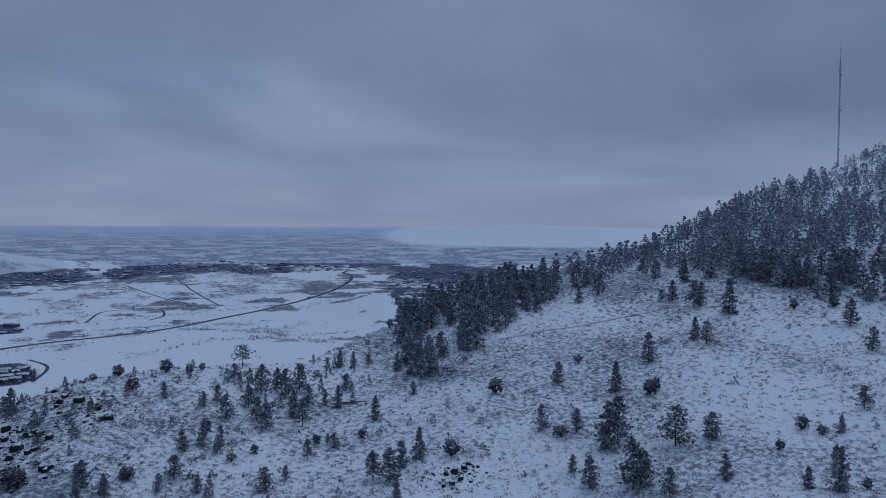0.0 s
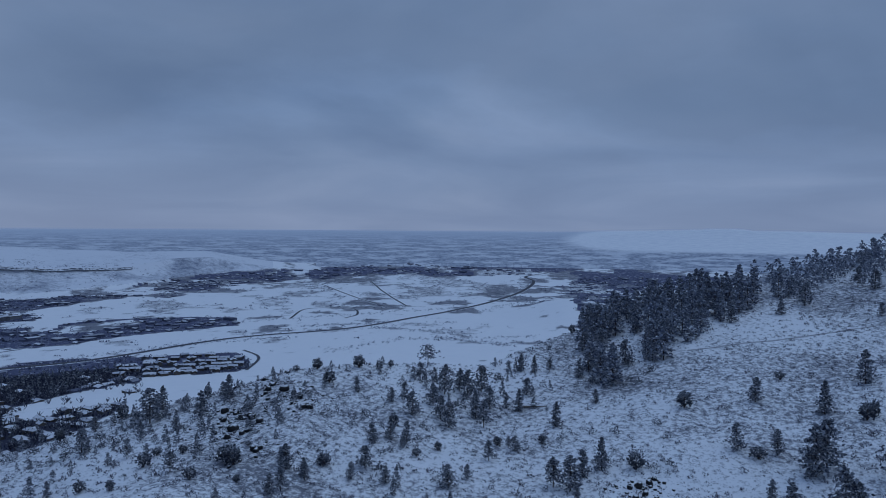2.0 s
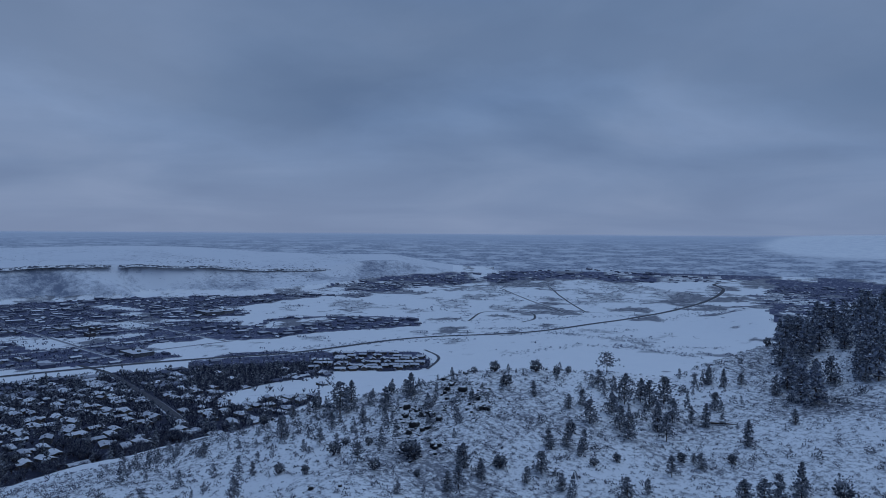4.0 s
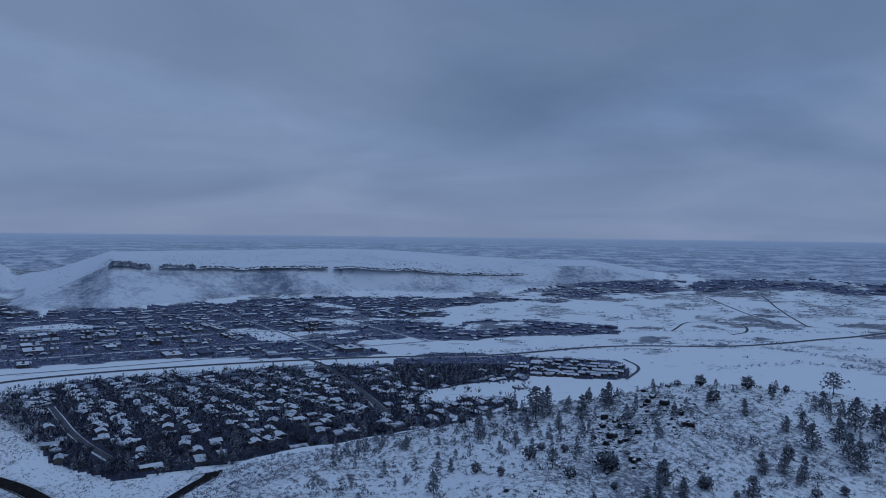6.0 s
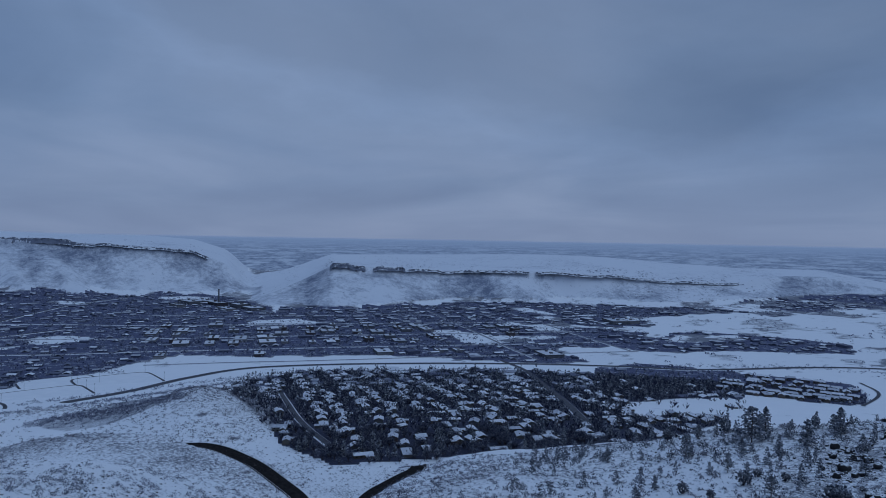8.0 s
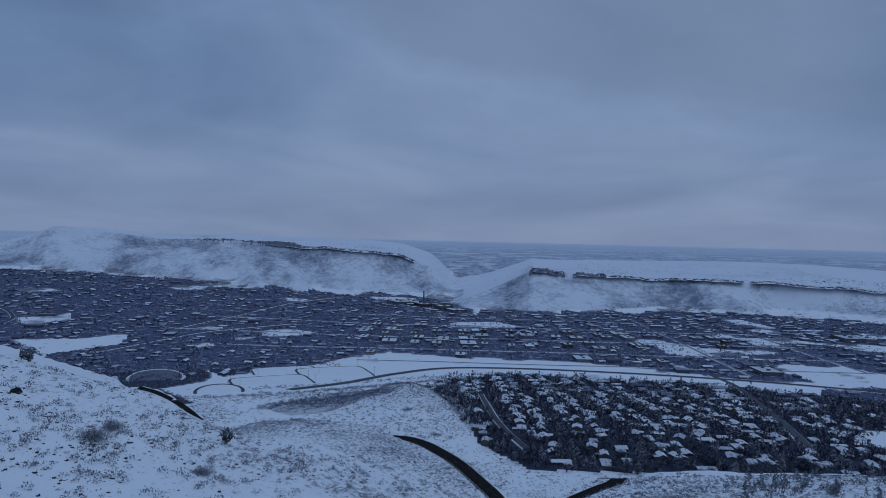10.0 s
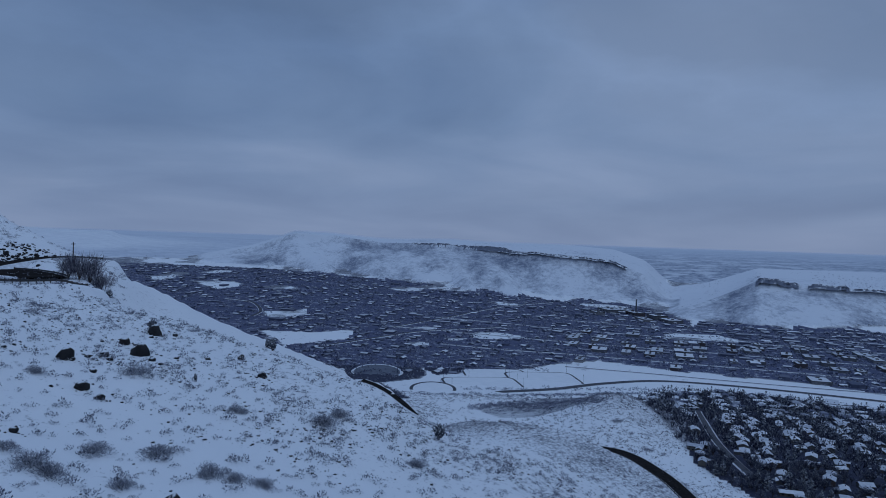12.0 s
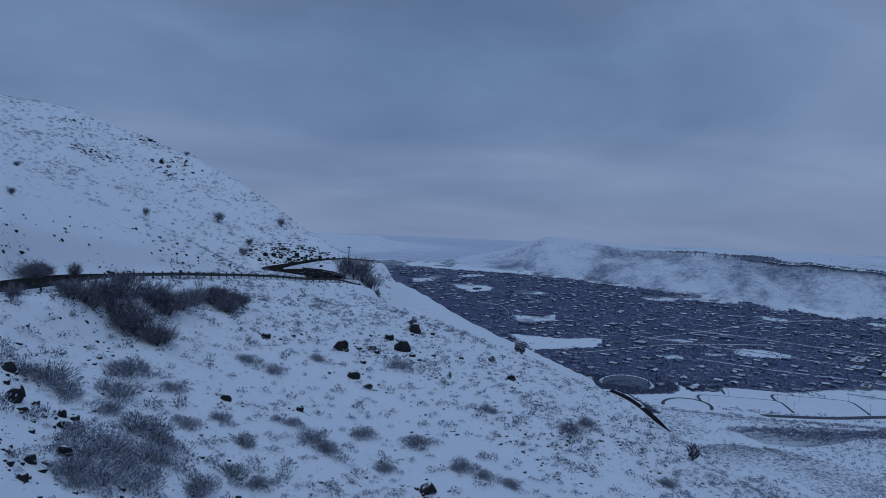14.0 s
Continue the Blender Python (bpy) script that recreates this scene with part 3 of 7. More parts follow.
# ---- the ground ----
def build_ground():
    x, y = at_bearing(GAZ, GR)
    v = np.stack([x, y, GZ], -1).reshape(-1, 3)
    f = grid_faces(len(AZ), len(RAD), wrap=True)
    n, nj = len(AZ), len(RAD)
    k = np.arange(n - n % 2)
    fan = np.stack([k[0::2], k[1::2], (k[1::2] + 1) % n, np.full(len(k) // 2, -1)], -1) * nj
    fan[:, 3] = len(v)
    v = np.concatenate([v, [[0, 0, GZ[:, 0].min() - 0.2]]])
    f = np.concatenate([f, fan])
    me = mesh_arrays("ground", v, f)
    # how much dry growth shows through the snow
    cover = 0.40 + 0.26 * fbm(x, y, 45, 21, 4)
    spur = 1 - smooth(64, 74, GAZ)
    bench = smooth(70, 76, GAZ) * (1 - smooth(92, 100, GAZ)) * smooth(190, 240, GR)
    cover = np.where(GR < 700, cover * (0.72 + 0.33 * spur + 0.08 * (1 - smooth(8, 22, GAZ)) + 0.5 * bench), cover)
    field = smooth(420, 600, GR)
    az = np.where(GAZ > 260, GAZ - 360, GAZ)
    th, tt = town_density(az, GR)
    rng = np.random.default_rng(61)
    far = 0.21 + 0.50 * plain_streaks(az, GR) * (1 - 0.35 * open_snow(az, GR)) + 0.12 * fbm(x, y, 160, 22, 3) + 0.66 * np.maximum(th, 0.85 * tt)
    far = far + 0.3 * np.exp(-(((az - 79) / 5) ** 2 + ((GR - 720) / 170) ** 2)) + rng.normal(0, 0.10, far.shape) * smooth(1700, 2600, GR)
    aspect = np.gradient(GZ, axis=0) / (np.gradient(np.radians(GAZ), axis=0) * GR)
    aspect = aspect - sum(np.roll(aspect, k, 0) for k in range(-30, 31, 6)) / 11
    hollow = sum(np.roll(GZ, k, 0) for k in (-8, -5, 5, 8)) / 4 - GZ
    hills = smooth(3, 14, mesa_height(az, GR, MESA_S) + mesa_height(az, GR, MESA_N))
    flat_top = np.maximum(GR > np.interp(az, MESA_S[0], MESA_S[2]) + 20, 0) * (az < 76) + (GR > np.interp(az, MESA_N[0], MESA_N[2]) + 20) * (az >= 76)
    brushy = 0.52 + np.where(az < 76, 1.0, 0.45) * (0.26 * np.tanh(-aspect * 2.5) + 0.14 * np.tanh(hollow / 8.0)) + 0.80 * fbm(x, y, 220, 27, 5, 0.62)
    far = far * (1 - hills) + hills * np.where(flat_top > 0, 0.22 + 0.45 * fbm(x, y, 200, 28, 5, 0.6), brushy)
    cover = cover * (1 - field) + far * field
    set_float(me, "cover", np.append(np.clip(cover, 0, 1).ravel(), 0.2))
    smooth_shade(me)
    me.materials.append(SNOW)
    me.materials.append(MESA_SNOW)
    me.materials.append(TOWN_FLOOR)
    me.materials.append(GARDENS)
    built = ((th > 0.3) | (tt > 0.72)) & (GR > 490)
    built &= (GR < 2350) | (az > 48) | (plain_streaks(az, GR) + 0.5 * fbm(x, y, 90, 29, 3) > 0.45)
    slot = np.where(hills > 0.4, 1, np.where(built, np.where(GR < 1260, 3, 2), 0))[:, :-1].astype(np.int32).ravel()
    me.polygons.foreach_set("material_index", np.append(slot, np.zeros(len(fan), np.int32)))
    ob = new("ground", me)
    tagged(ob, "snowy hillside, valley floor and table mountains", "ground", kind="structure")


def build_backdrop():
    az = np.arange(-60, 170, 0.6)
    rad = np.linspace(3640, 4880, 70)
    a, r = np.meshgrid(az, rad, indexing="ij")
    x, y = at_bearing(a, r)
    z = plain_height(a, r) + EYE_Z
    # a snowy mountain far to the south, and low ranges
    big = np.interp(a, [-22, -15.5, -12.5, -8, -5.3, -2, 0, 3.9, 6], [0, 0.45, 0.75, 1.0, 0.97, 0.8, 0.66, 0.15, 0])
    peak = 84 * np.clip(1 - np.abs(r - 4560) / 400, 0, 1) * (1 + 0.12 * fbm(a, r / 90, 1.5, 33, 3))
    # a low ridge far to the north with a darker knoll
    north = np.interp(a, [107, 112, 117.5, 119, 120.2, 122, 125.5, 132, 140], [0, 8, 20, 34, 74, 70, 80, 60, 0]) * np.clip(1 - np.abs(r - 4300) / 420, 0, 1)
    z = z + big * peak + north * (1 + 0.1 * fbm(a, r / 90, 1.1, 34, 3))
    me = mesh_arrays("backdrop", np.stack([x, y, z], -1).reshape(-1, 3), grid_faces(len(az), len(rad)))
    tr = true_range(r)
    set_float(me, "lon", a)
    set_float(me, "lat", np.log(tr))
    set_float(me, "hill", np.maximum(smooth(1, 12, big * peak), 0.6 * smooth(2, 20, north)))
    # strength of the painted haze: grows with range, more to the north
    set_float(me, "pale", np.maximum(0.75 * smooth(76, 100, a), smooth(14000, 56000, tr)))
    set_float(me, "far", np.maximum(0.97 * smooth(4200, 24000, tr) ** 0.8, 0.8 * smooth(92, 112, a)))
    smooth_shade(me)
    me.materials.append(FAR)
    tagged(new("backdrop", me), "far snowy plain with suburbs, haze painted into its colour", "backdrop", kind="structure")


build_ground()
build_backdrop()

# ---- vegetation and rock: materials ----
def needle_material(name, lo, hi, snow=(0.72, 0.75, 0.80)):
    """Dark needles or twigs with snow lying on the flatter tufts."""
    m, t, b = material(name, 0.9)
    at = nd(t, "ShaderNodeAttribute")
    at.attribute_name = "snow"
    isl = nd(t, "ShaderNodeNewGeometry").outputs["Random Per Island"]
    rnd = nd(t, "ShaderNodeObjectInfo").outputs["Random"]
    f = math_node(t, "ADD", math_node(t, "MULTIPLY", isl, 0.7), math_node(t, "MULTIPLY", rnd, 0.3))
    leaf = mix(t, f, lo, hi)
    t.links.new(mix(t, at.outputs["Fac"], leaf, snow), b.inputs["Base Color"])
    return m


def rock_material(name, lo, hi, scale):
    """Dark fractured rock, snow on its upward faces."""
    m, t, b = material(name, 0.85)
    co = nd(t, "ShaderNodeTexCoord").outputs["Object"]
    g = nd(t, "ShaderNodeNewGeometry")
    nz = nd(t, "ShaderNodeSeparateXYZ", i0=g.outputs["Normal"]).outputs[2]
    n = noise_at(t, co, scale, 6, 0.65)
    f = math_node(t, "ADD", nz, math_node(t, "MULTIPLY", math_node(t, "SUBTRACT", n, 0.5), 0.9))
    lie = ramp(t, f, (0.74, 0.0), (0.92, 1.0))
    stone = mix(t, ramp(t, n, (0.3, 0.0), (0.7, 1.0)), lo, hi)
    t.links.new(mix(t, lie, stone, (0.80, 0.82, 0.85)), b.inputs["Base Color"])
    bp = nd(t, "ShaderNodeBump")
    bp.inputs["Strength"].default_value, bp.inputs["Distance"].default_value = 0.8, 0.3
    t.links.new(n, bp.inputs["Height"])
    t.links.new(bp.outputs[0], b.inputs["Normal"])
    return m


NEEDLES = needle_material("pine_needles", (0.030, 0.037, 0.060), (0.082, 0.096, 0.134))
# paler, bluer copy for the upper wood: haze put into the needle colour
HAZED_NEEDLES = needle_material("hazed_pine_needles", (0.056, 0.068, 0.112), (0.14, 0.160, 0.222))
JUNIPER = needle_material("juniper_scale_leaves", (0.024, 0.029, 0.045), (0.066, 0.076, 0.104))
TWIGS = needle_material("bare_twigs", (0.046, 0.040, 0.060), (0.098, 0.088, 0.125), (0.60, 0.62, 0.68))
GRASS = needle_material("dry_grass_and_sage", (0.046, 0.050, 0.078), (0.112, 0.118, 0.162), (0.66, 0.68, 0.72))
# haze painted into the valley trees: a blue tint, far twigs paler as well
TOWN_NEEDLES = needle_material("haze_blue_spruce_needles", (0.018, 0.022, 0.042), (0.050, 0.058, 0.092))
TOWN_TWIGS = needle_material("haze_blue_town_twigs", (0.017, 0.019, 0.041), (0.047, 0.051, 0.092))
FAR_TWIGS = needle_material("hazed_far_twigs", (0.064, 0.071, 0.126), (0.138, 0.149, 0.225))
BARK = simple("pine_bark", (0.055, 0.038, 0.030), (0.12, 0.085, 0.065), 6.0)
SAGE = needle_material("frosted_sagebrush", (0.050, 0.056, 0.092), (0.125, 0.135, 0.192), (0.68, 0.70, 0.75))
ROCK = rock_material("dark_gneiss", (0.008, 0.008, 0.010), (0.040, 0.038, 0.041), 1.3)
# rim rock lightened and blued: haze put into the stone colour
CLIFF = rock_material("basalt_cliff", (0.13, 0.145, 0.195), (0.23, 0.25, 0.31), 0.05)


# ---- vegetation: shapes of unit height ----
def blades(base, direction, length, width, rng, snow, twist=None):
    """Pointed four-corner blades: arrays of base points and unit directions."""
    n = len(base)
    rnd = rng.normal(size=(n, 3)) if twist is None else twist
    side = np.cross(direction, rnd)
    side /= np.linalg.norm(side, axis=1, keepdims=True) + 1e-9
    length, width = np.broadcast_to(length, n)[:, None], np.broadcast_to(width, n)[:, None]
    mid = base + direction * length * rng.uniform(0.4, 0.65, (n, 1))
    v = np.stack([base, mid + side * width, base + direction * length, mid - side * width * rng.uniform(0.6, 1.2, (n, 1))], 1)
    f = np.arange(4 * n).reshape(n, 4)
    return v.reshape(-1, 3), f, np.repeat(np.broadcast_to(snow, n), 4)


def stack(pieces):
    vs, fs, ss, k = [], [], [], 0
    for v, f, s in pieces:
        vs.append(v)
        fs.append(f + k)
        ss.append(s)
        k += len(v)
    return np.concatenate(vs), np.concatenate(fs), np.concatenate(ss)


def tube(points, radii, sides=6):
    """A tapered tube of quads along points."""
    pts, radii = np.asarray(points, float), np.asarray(radii, float)
    n = len(pts)
    d = np.gradient(pts, axis=0)
    d /= np.linalg.norm(d, axis=1, keepdims=True)
    ref = np.where(np.abs(d[:, 2:]) > 0.8, [[1.0, 0, 0]], [[0, 0, 1.0]])
    u = np.cross(d, ref)
    u /= np.linalg.norm(u, axis=1, keepdims=True)
    w = np.cross(d, u)
    a = np.linspace(0, 2 * np.pi, sides, endpoint=False)
    v = pts[:, None] + radii[:, None, None] * (u[:, None] * np.cos(a)[:, None] + w[:, None] * np.sin(a)[:, None])
    i, j = np.meshgrid(np.arange(n - 1), np.arange(sides), indexing="ij")
    j2 = (j + 1) % sides
    f = np.stack([i * sides + j, i * sides + j2, (i + 1) * sides + j2, (i + 1) * sides + j], -1).reshape(-1, 4)
    return v.reshape(-1, 3), f, np.zeros(n * sides)


def conifer_shape(seed, width=0.2, start=0.25, levels=15, arms=6, tufts=5, blunt=0.5, gaps=0.10, size=1.38, snowy=0.36):
    """Trunk with limbs, and crown of drooping tufts, for a pine of height 1."""
    rng = np.random.default_rng(seed)
    bend = rng.normal(0, 0.012, 2)
    zz = np.linspace(-0.04, 0.98, 7)
    trunk = [tube(np.stack([bend[0] * zz ** 2, bend[1] * zz ** 2, zz], 1), 0.017 * (1.05 - zz) ** 0.8 + 0.002, 6)]
    base, way, length, wid, snow = [], [], [], [], []
    for k in range(levels):
        u = (k + rng.uniform(-0.3, 0.3)) / (levels - 1)
        z = start + (0.97 - start) * u
        prof = (1 - np.clip(u, 0, 1)) ** blunt * (0.55 + 0.45 * min(1, u * 5 + 0.3))
        for a in range(arms):
            if rng.random() < gaps:
                continue
            th = rng.uniform(0, 2 * np.pi)
            reach = width * prof * rng.uniform(0.55, 1.2) + 0.018
            lift = rng.uniform(-0.25, 0.12) + 0.55 * u ** 2
            d = np.array([np.cos(th), np.sin(th), lift])
            o = np.array([bend[0] * z * z, bend[1] * z * z, z])
            trunk.append((np.array([o - [0, 0, 0.006], o + d * reach * 0.8, o + [0, 0, 0.006], o + [0, 0, 0.006]]), np.array([[0, 1, 2, 3]]), np.zeros(4)))
            for q in range(tufts):
                s = reach * (0.30 + 0.70 * (q + rng.uniform(0.2, 0.9)) / tufts)
                c = o + d * s + rng.normal(0, 1, 3) * [0.22 * reach, 0.22 * reach, 0.10 * reach + 0.006]
                for flat in (0, 1):
                    w = np.array([np.cos(th), np.sin(th), rng.uniform(-0.5, 0.35)]) + rng.normal(0, 0.55, 3)
                    w /= np.linalg.norm(w)
                    ln = size * rng.uniform(0.05, 0.095)
                    base.append(c - w * ln * 0.4)
                    way.append(w)
                    length.append(ln)
                    wid.append(ln * rng.uniform(0.26, 0.46))
                    snow.append(np.clip(rng.normal(snowy if flat else 0.13, 0.22), 0, 0.9))
    for q in range(8):
        w = rng.normal(0, 0.4, 3) + [0, 0, 1]
        base.append(np.array([bend[0], bend[1], 0.93]))
        way.append(w / np.linalg.norm(w))
        length.append(0.08)
        wid.append(0.02)
        snow.append(0.1)
    twist = rng.normal(size=(len(base), 3)) * [1, 1, 0.4] + [0, 0, 0.8]
    crown = blades(np.array(base), np.array(way), np.array(length), np.array(wid), rng, np.array(snow), twist)
    return stack(trunk), crown


def bush_shape(seed, n=260, wide=0.42, snowy=0.3, top=1.0):
    """Dense evergreen bush of height 1 with an uneven outline."""
    rng = np.random.default_rng(seed)
    p = rng.normal(size=(n, 3))
    p /= np.linalg.norm(p, axis=1, keepdims=True)
    lump = 0.75 + 0.35 * np.sin(p[:, 0] * 5 + seed) * np.cos(p[:, 1] * 4 + seed * 2) + rng.normal(0, 0.12, n)
    r = rng.uniform(0.35, 1.0, n) ** 0.5 * lump
    c = p * r[:, None] * [wide, wide, 0.46 * top] + [0, 0, 0.48]
    c[:, :2] *= (1.15 - 0.45 * c[:, 2:])
    c[:, 2] = np.clip(c[:, 2], 0.03, None)
    w = p + rng.normal(0, 0.5, (n, 3)) + [0, 0, 0.4]
    w /= np.linalg.norm(w, axis=1, keepdims=True)
    snow = np.clip(rng.normal(snowy, 0.25, n) * (p[:, 2] * 0.7 + 0.4), 0, 0.9)
    crown = blades(c, w, rng.uniform(0.10, 0.2, n), rng.uniform(0.04, 0.075, n), rng, snow)
    stem = [tube(np.array([[0, 0, -0.05], [0.01, 0, 0.3], [0.0, 0.02, 0.6]]), [0.035, 0.025, 0.008], 5)]
    for k in range(5):
        a = k * 1.3 + seed
        stem.append(tube(np.array([[0, 0, 0.02], [0.12 * np.cos(a), 0.12 * np.sin(a), 0.25], [0.25 * np.cos(a), 0.25 * np.sin(a), 0.5]]), [0.02, 0.012, 0.004], 4))
    return stack(stem), crown


def twig_shape(seed, stems=26, twigs=5, spread=0.75, thick=0.012, snowy=0.22, foot=0.05, wild=0.55):
    """Leafless shrub or tree crown of height about 1: forked thin stems."""
    rng = np.random.default_rng(seed)
    a = rng.uniform(0, 2 * np.pi, stems)
    tilt = rng.uniform(0.05, 1.0, stems) ** 0.7 * spread
    d = np.stack([np.cos(a) * tilt, np.sin(a) * tilt, np.ones(stems)], 1)
    d /= np.linalg.norm(d, axis=1, keepdims=True)
    ln = rng.uniform(0.55, 1.0, stems)
    base = rng.normal(0, foot, (stems, 3)) * [1, 1, 0]
    out = [blades(base, d, ln, thick, rng, np.clip(rng.normal(snowy * 0.5, 0.1, stems), 0, 1))]
    for k in range(twigs):
        u = rng.uniform(0.3, 0.9, stems)
        o = base + d * (ln * u)[:, None]
        w = d + rng.normal(0, wild, (stems, 3))
        w /= np.linalg.norm(w, axis=1, keepdims=True)
        out.append(blades(o, w, rng.uniform(0.16, 0.4, stems), thick * 0.8, rng, np.clip(rng.normal(snowy, 0.25, stems), 0, 0.9)))
    return stack(out)


def dome_shape(seed, n=48, wide=0.75, tall=0.62, blade=0.3, thick=0.05, snowy=0.35):
    """Low rounded clump of dormant brush, about 1 across, fuzzy at its edge."""
    rng = np.random.default_rng(seed)
    a, u = rng.uniform(0, 2 * np.pi, n), rng.uniform(0, 1, n) ** 0.6
    up = rng.uniform(0.05, 1, n)
    lump = 0.8 + 0.3 * np.sin(a * 3 + seed)
    c = np.stack([np.cos(a) * u * wide * 0.5 * lump, np.sin(a) * u * wide * 0.5 * lump, tall * 0.6 * up * (1 - 0.7 * u ** 2)], 1)
    w = np.stack([np.cos(a) * u, np.sin(a) * u, 0.5 + 0.6 * rng.random(n)], 1) + rng.normal(0, 0.35, (n, 3))
    w /= np.linalg.norm(w, axis=1, keepdims=True)
    return blades(c, w, rng.uniform(0.5, 1.1, n) * blade, rng.uniform(0.6, 1.4, n) * thick, rng, np.clip(rng.normal(snowy, 0.3, n), 0, 0.95))


def rock_shape(seed, flat=0.7, rough=0.32, detail=2):
    """Angular boulder about 1 across."""
    bm = bmesh.new()
    bmesh.ops.create_icosphere(bm, subdivisions=detail, radius=0.5)
    rng = np.random.default_rng(seed)
    cuts = rng.normal(size=(9, 3))
    cuts /= np.linalg.norm(cuts, axis=1, keepdims=True)
    depth = rng.uniform(0.26, 0.44, 9)
    for v in bm.verts:
        p = np.array(v.co)
        for c, dd in zip(cuts, depth):
            over = p @ c - dd
            if over > 0:
                p = p - c * over * 0.95
        p = p + rng.normal(0, 0.02 * rough * 3, 3)
        v.co = p * [1, 1, flat]
    v = np.array([v.co[:] for v in bm.verts])
    bm.verts.ensure_lookup_table()
    f = np.array([[x.index for x in p.verts] for p in bm.faces])
    bm.free()
    return v, f, np.zeros(len(v))


def as_mesh(name, shape, mat):
    me = mesh_arrays(name, shape[0], shape[1])
    set_float(me, "snow", shape[2])
    me.materials.append(mat)
    return me


def scatter(name, shapes, x, y, size, mat, label, category, rng, sink=0.03, squash=(0.8, 1.2), z=None):
    """Many small things joined into one mesh on the ground."""
    x, y, size = np.asarray(x), np.asarray(y), np.asarray(size)
    z = ground(x, y) if z is None else z
    vs, fs, ss, k = [], [], [], 0
    which = rng.integers(0, len(shapes), len(x))
    for w, (v, f, s) in enumerate(shapes):
        sel = np.nonzero(which == w)[0]
        if not len(sel):
            continue
        a = rng.uniform(0, 2 * np.pi, len(sel))
        ca, sa = np.cos(a)[:, None], np.sin(a)[:, None]
        sc = size[sel][:, None]
        sz = sc * rng.uniform(*squash, (len(sel), 1))
        vx = (v[None, :, 0] * ca - v[None, :, 1] * sa) * sc + x[sel][:, None]
        vy = (v[None, :, 0] * sa + v[None, :, 1] * ca) * sc + y[sel][:, None]
        vz = (v[None, :, 2] - sink) * sz + z[sel][:, None]
        vs.append(np.stack([vx, vy, vz], -1).reshape(-1, 3))
        fs.append((f[None] + (np.arange(len(sel)) * len(v))[:, None, None]).reshape(-1, f.shape[1]) + k)
        ss.append(np.tile(s, len(sel)))
        k += len(sel) * len(v)
    me = as_mesh(name, (np.concatenate(vs), np.concatenate(fs), np.concatenate(ss)), mat)
    return tagged(new(name, me), label, category, kind="stuff")


# ---- placing single things ----
FIRST = {}


def place(key, build, x, y, z, turn=0.0, size=1.0, wide=1.0, lean=0.0):
    """Builds a kind of thing once and copies it afterwards, all standing on the ground."""
    if key not in FIRST:
        ob = build()
        FIRST[key] = (ob, size, wide)
        ob.matrix_basis = Matrix.LocRotScale((x, y, z), Euler((lean, 0, turn)), (size * wide, size * wide, size))
        return ob
    ob, s0, w0 = FIRST[key]
    m = Matrix.LocRotScale((x, y, z), Euler((lean, 0, turn)), (size * wide / (s0 * w0), size * wide / (s0 * w0), size / s0))
    return copy_thing(ob, m)


def tree_thing(name, label, category, group, trunk, crown, mat, bark):
    def build():
        e = tagged(new(name), label, category, group)
        e.empty_display_size = 0.1
        part("trunk", as_mesh("trunk", trunk, bark), None, e, "")
        part("crown", as_mesh("crown", crown, mat), None, e, "")
        return e
    return build


PINE_SHAPES = [conifer_shape(k, width=w, start=st, blunt=bl, gaps=g, levels=17, arms=6, tufts=7, size=1.0, snowy=0.42) for k, (w, st, bl, g) in enumerate(
    [(0.30, 0.08, 0.75, 0.1), (0.28, 0.14, 0.6, 0.2), (0.34, 0.18, 0.5, 0.25), (0.27, 0.06, 0.85, 0.1), (0.31, 0.22, 0.5, 0.3), (0.37, 0.10, 0.6, 0.25)])]
LOW_PINES = [conifer_shape(40 + k, width=w, start=st, blunt=bl, levels=12, arms=5, tufts=3, size=1.45, snowy=0.5, gaps=0.06) for k, (w, st, bl) in enumerate(
    [(0.29, 0.06, 0.85), (0.26, 0.09, 0.7), (0.30, 0.12, 0.65), (0.25, 0.05, 0.9)])]
FLAT_PINE = conifer_shape(90, width=0.52, start=0.38, blunt=0.22, levels=9, arms=7, tufts=5, size=1.3, gaps=0.2)
WIDE_PINE = conifer_shape(91, width=0.42, start=0.16, blunt=0.45, levels=14, arms=7, tufts=5, size=1.1, gaps=0.1)
BUSHES = [bush_shape(60 + k, wide=w) for k, w in enumerate((0.42, 0.5, 0.36))]

# positions on the spur south of the camera: x, y, height
FLAT_0 = [(-64.5, 225.9, 6.2)]
JUNIPERS_0 = [(-93.4, 201.4, 4.0), (-98.6, 197.1, 2.2), (-86.0, 193.8, 4.4), (-81.9, 207.4, 4.4), (-76.0, 209.7, 2.9), (-73.8, 214.7, 2.6), (-32.4, 180.1, 2.7), (-21.0, 182.8, 2.7), (-85.6, 139.9, 4.9), (2.6, 171.0, 4.5), (-67.2, 148.5, 3.2), (-45.5, 169.0, 2.6), (-59.3, 175.2, 3.7), (-49.2, 162.7, 2.5), (15.7, 204.4, 5.1), (30.6, 178.4, 3.6), (58.9, 197.4, 5.1), (61.2, 199.8, 4.5), (43.7, 223.8, 3.0), (77.0, 158.3, 2.6), (86.0, 166.0, 3.7), (85.3, 138.9, 2.7), (88.8, 162.3, 2.7), (135.0, 241.9, 4.6), (122.5, 244.0, 4.0), (-21.7, 288.2, 3.8), (-113.8, 124.9, 3.1), (-104.7, 123.6, 2.4), (-105.8, 135.6, 4.0), (-158.3, 166.8, 4.9)]
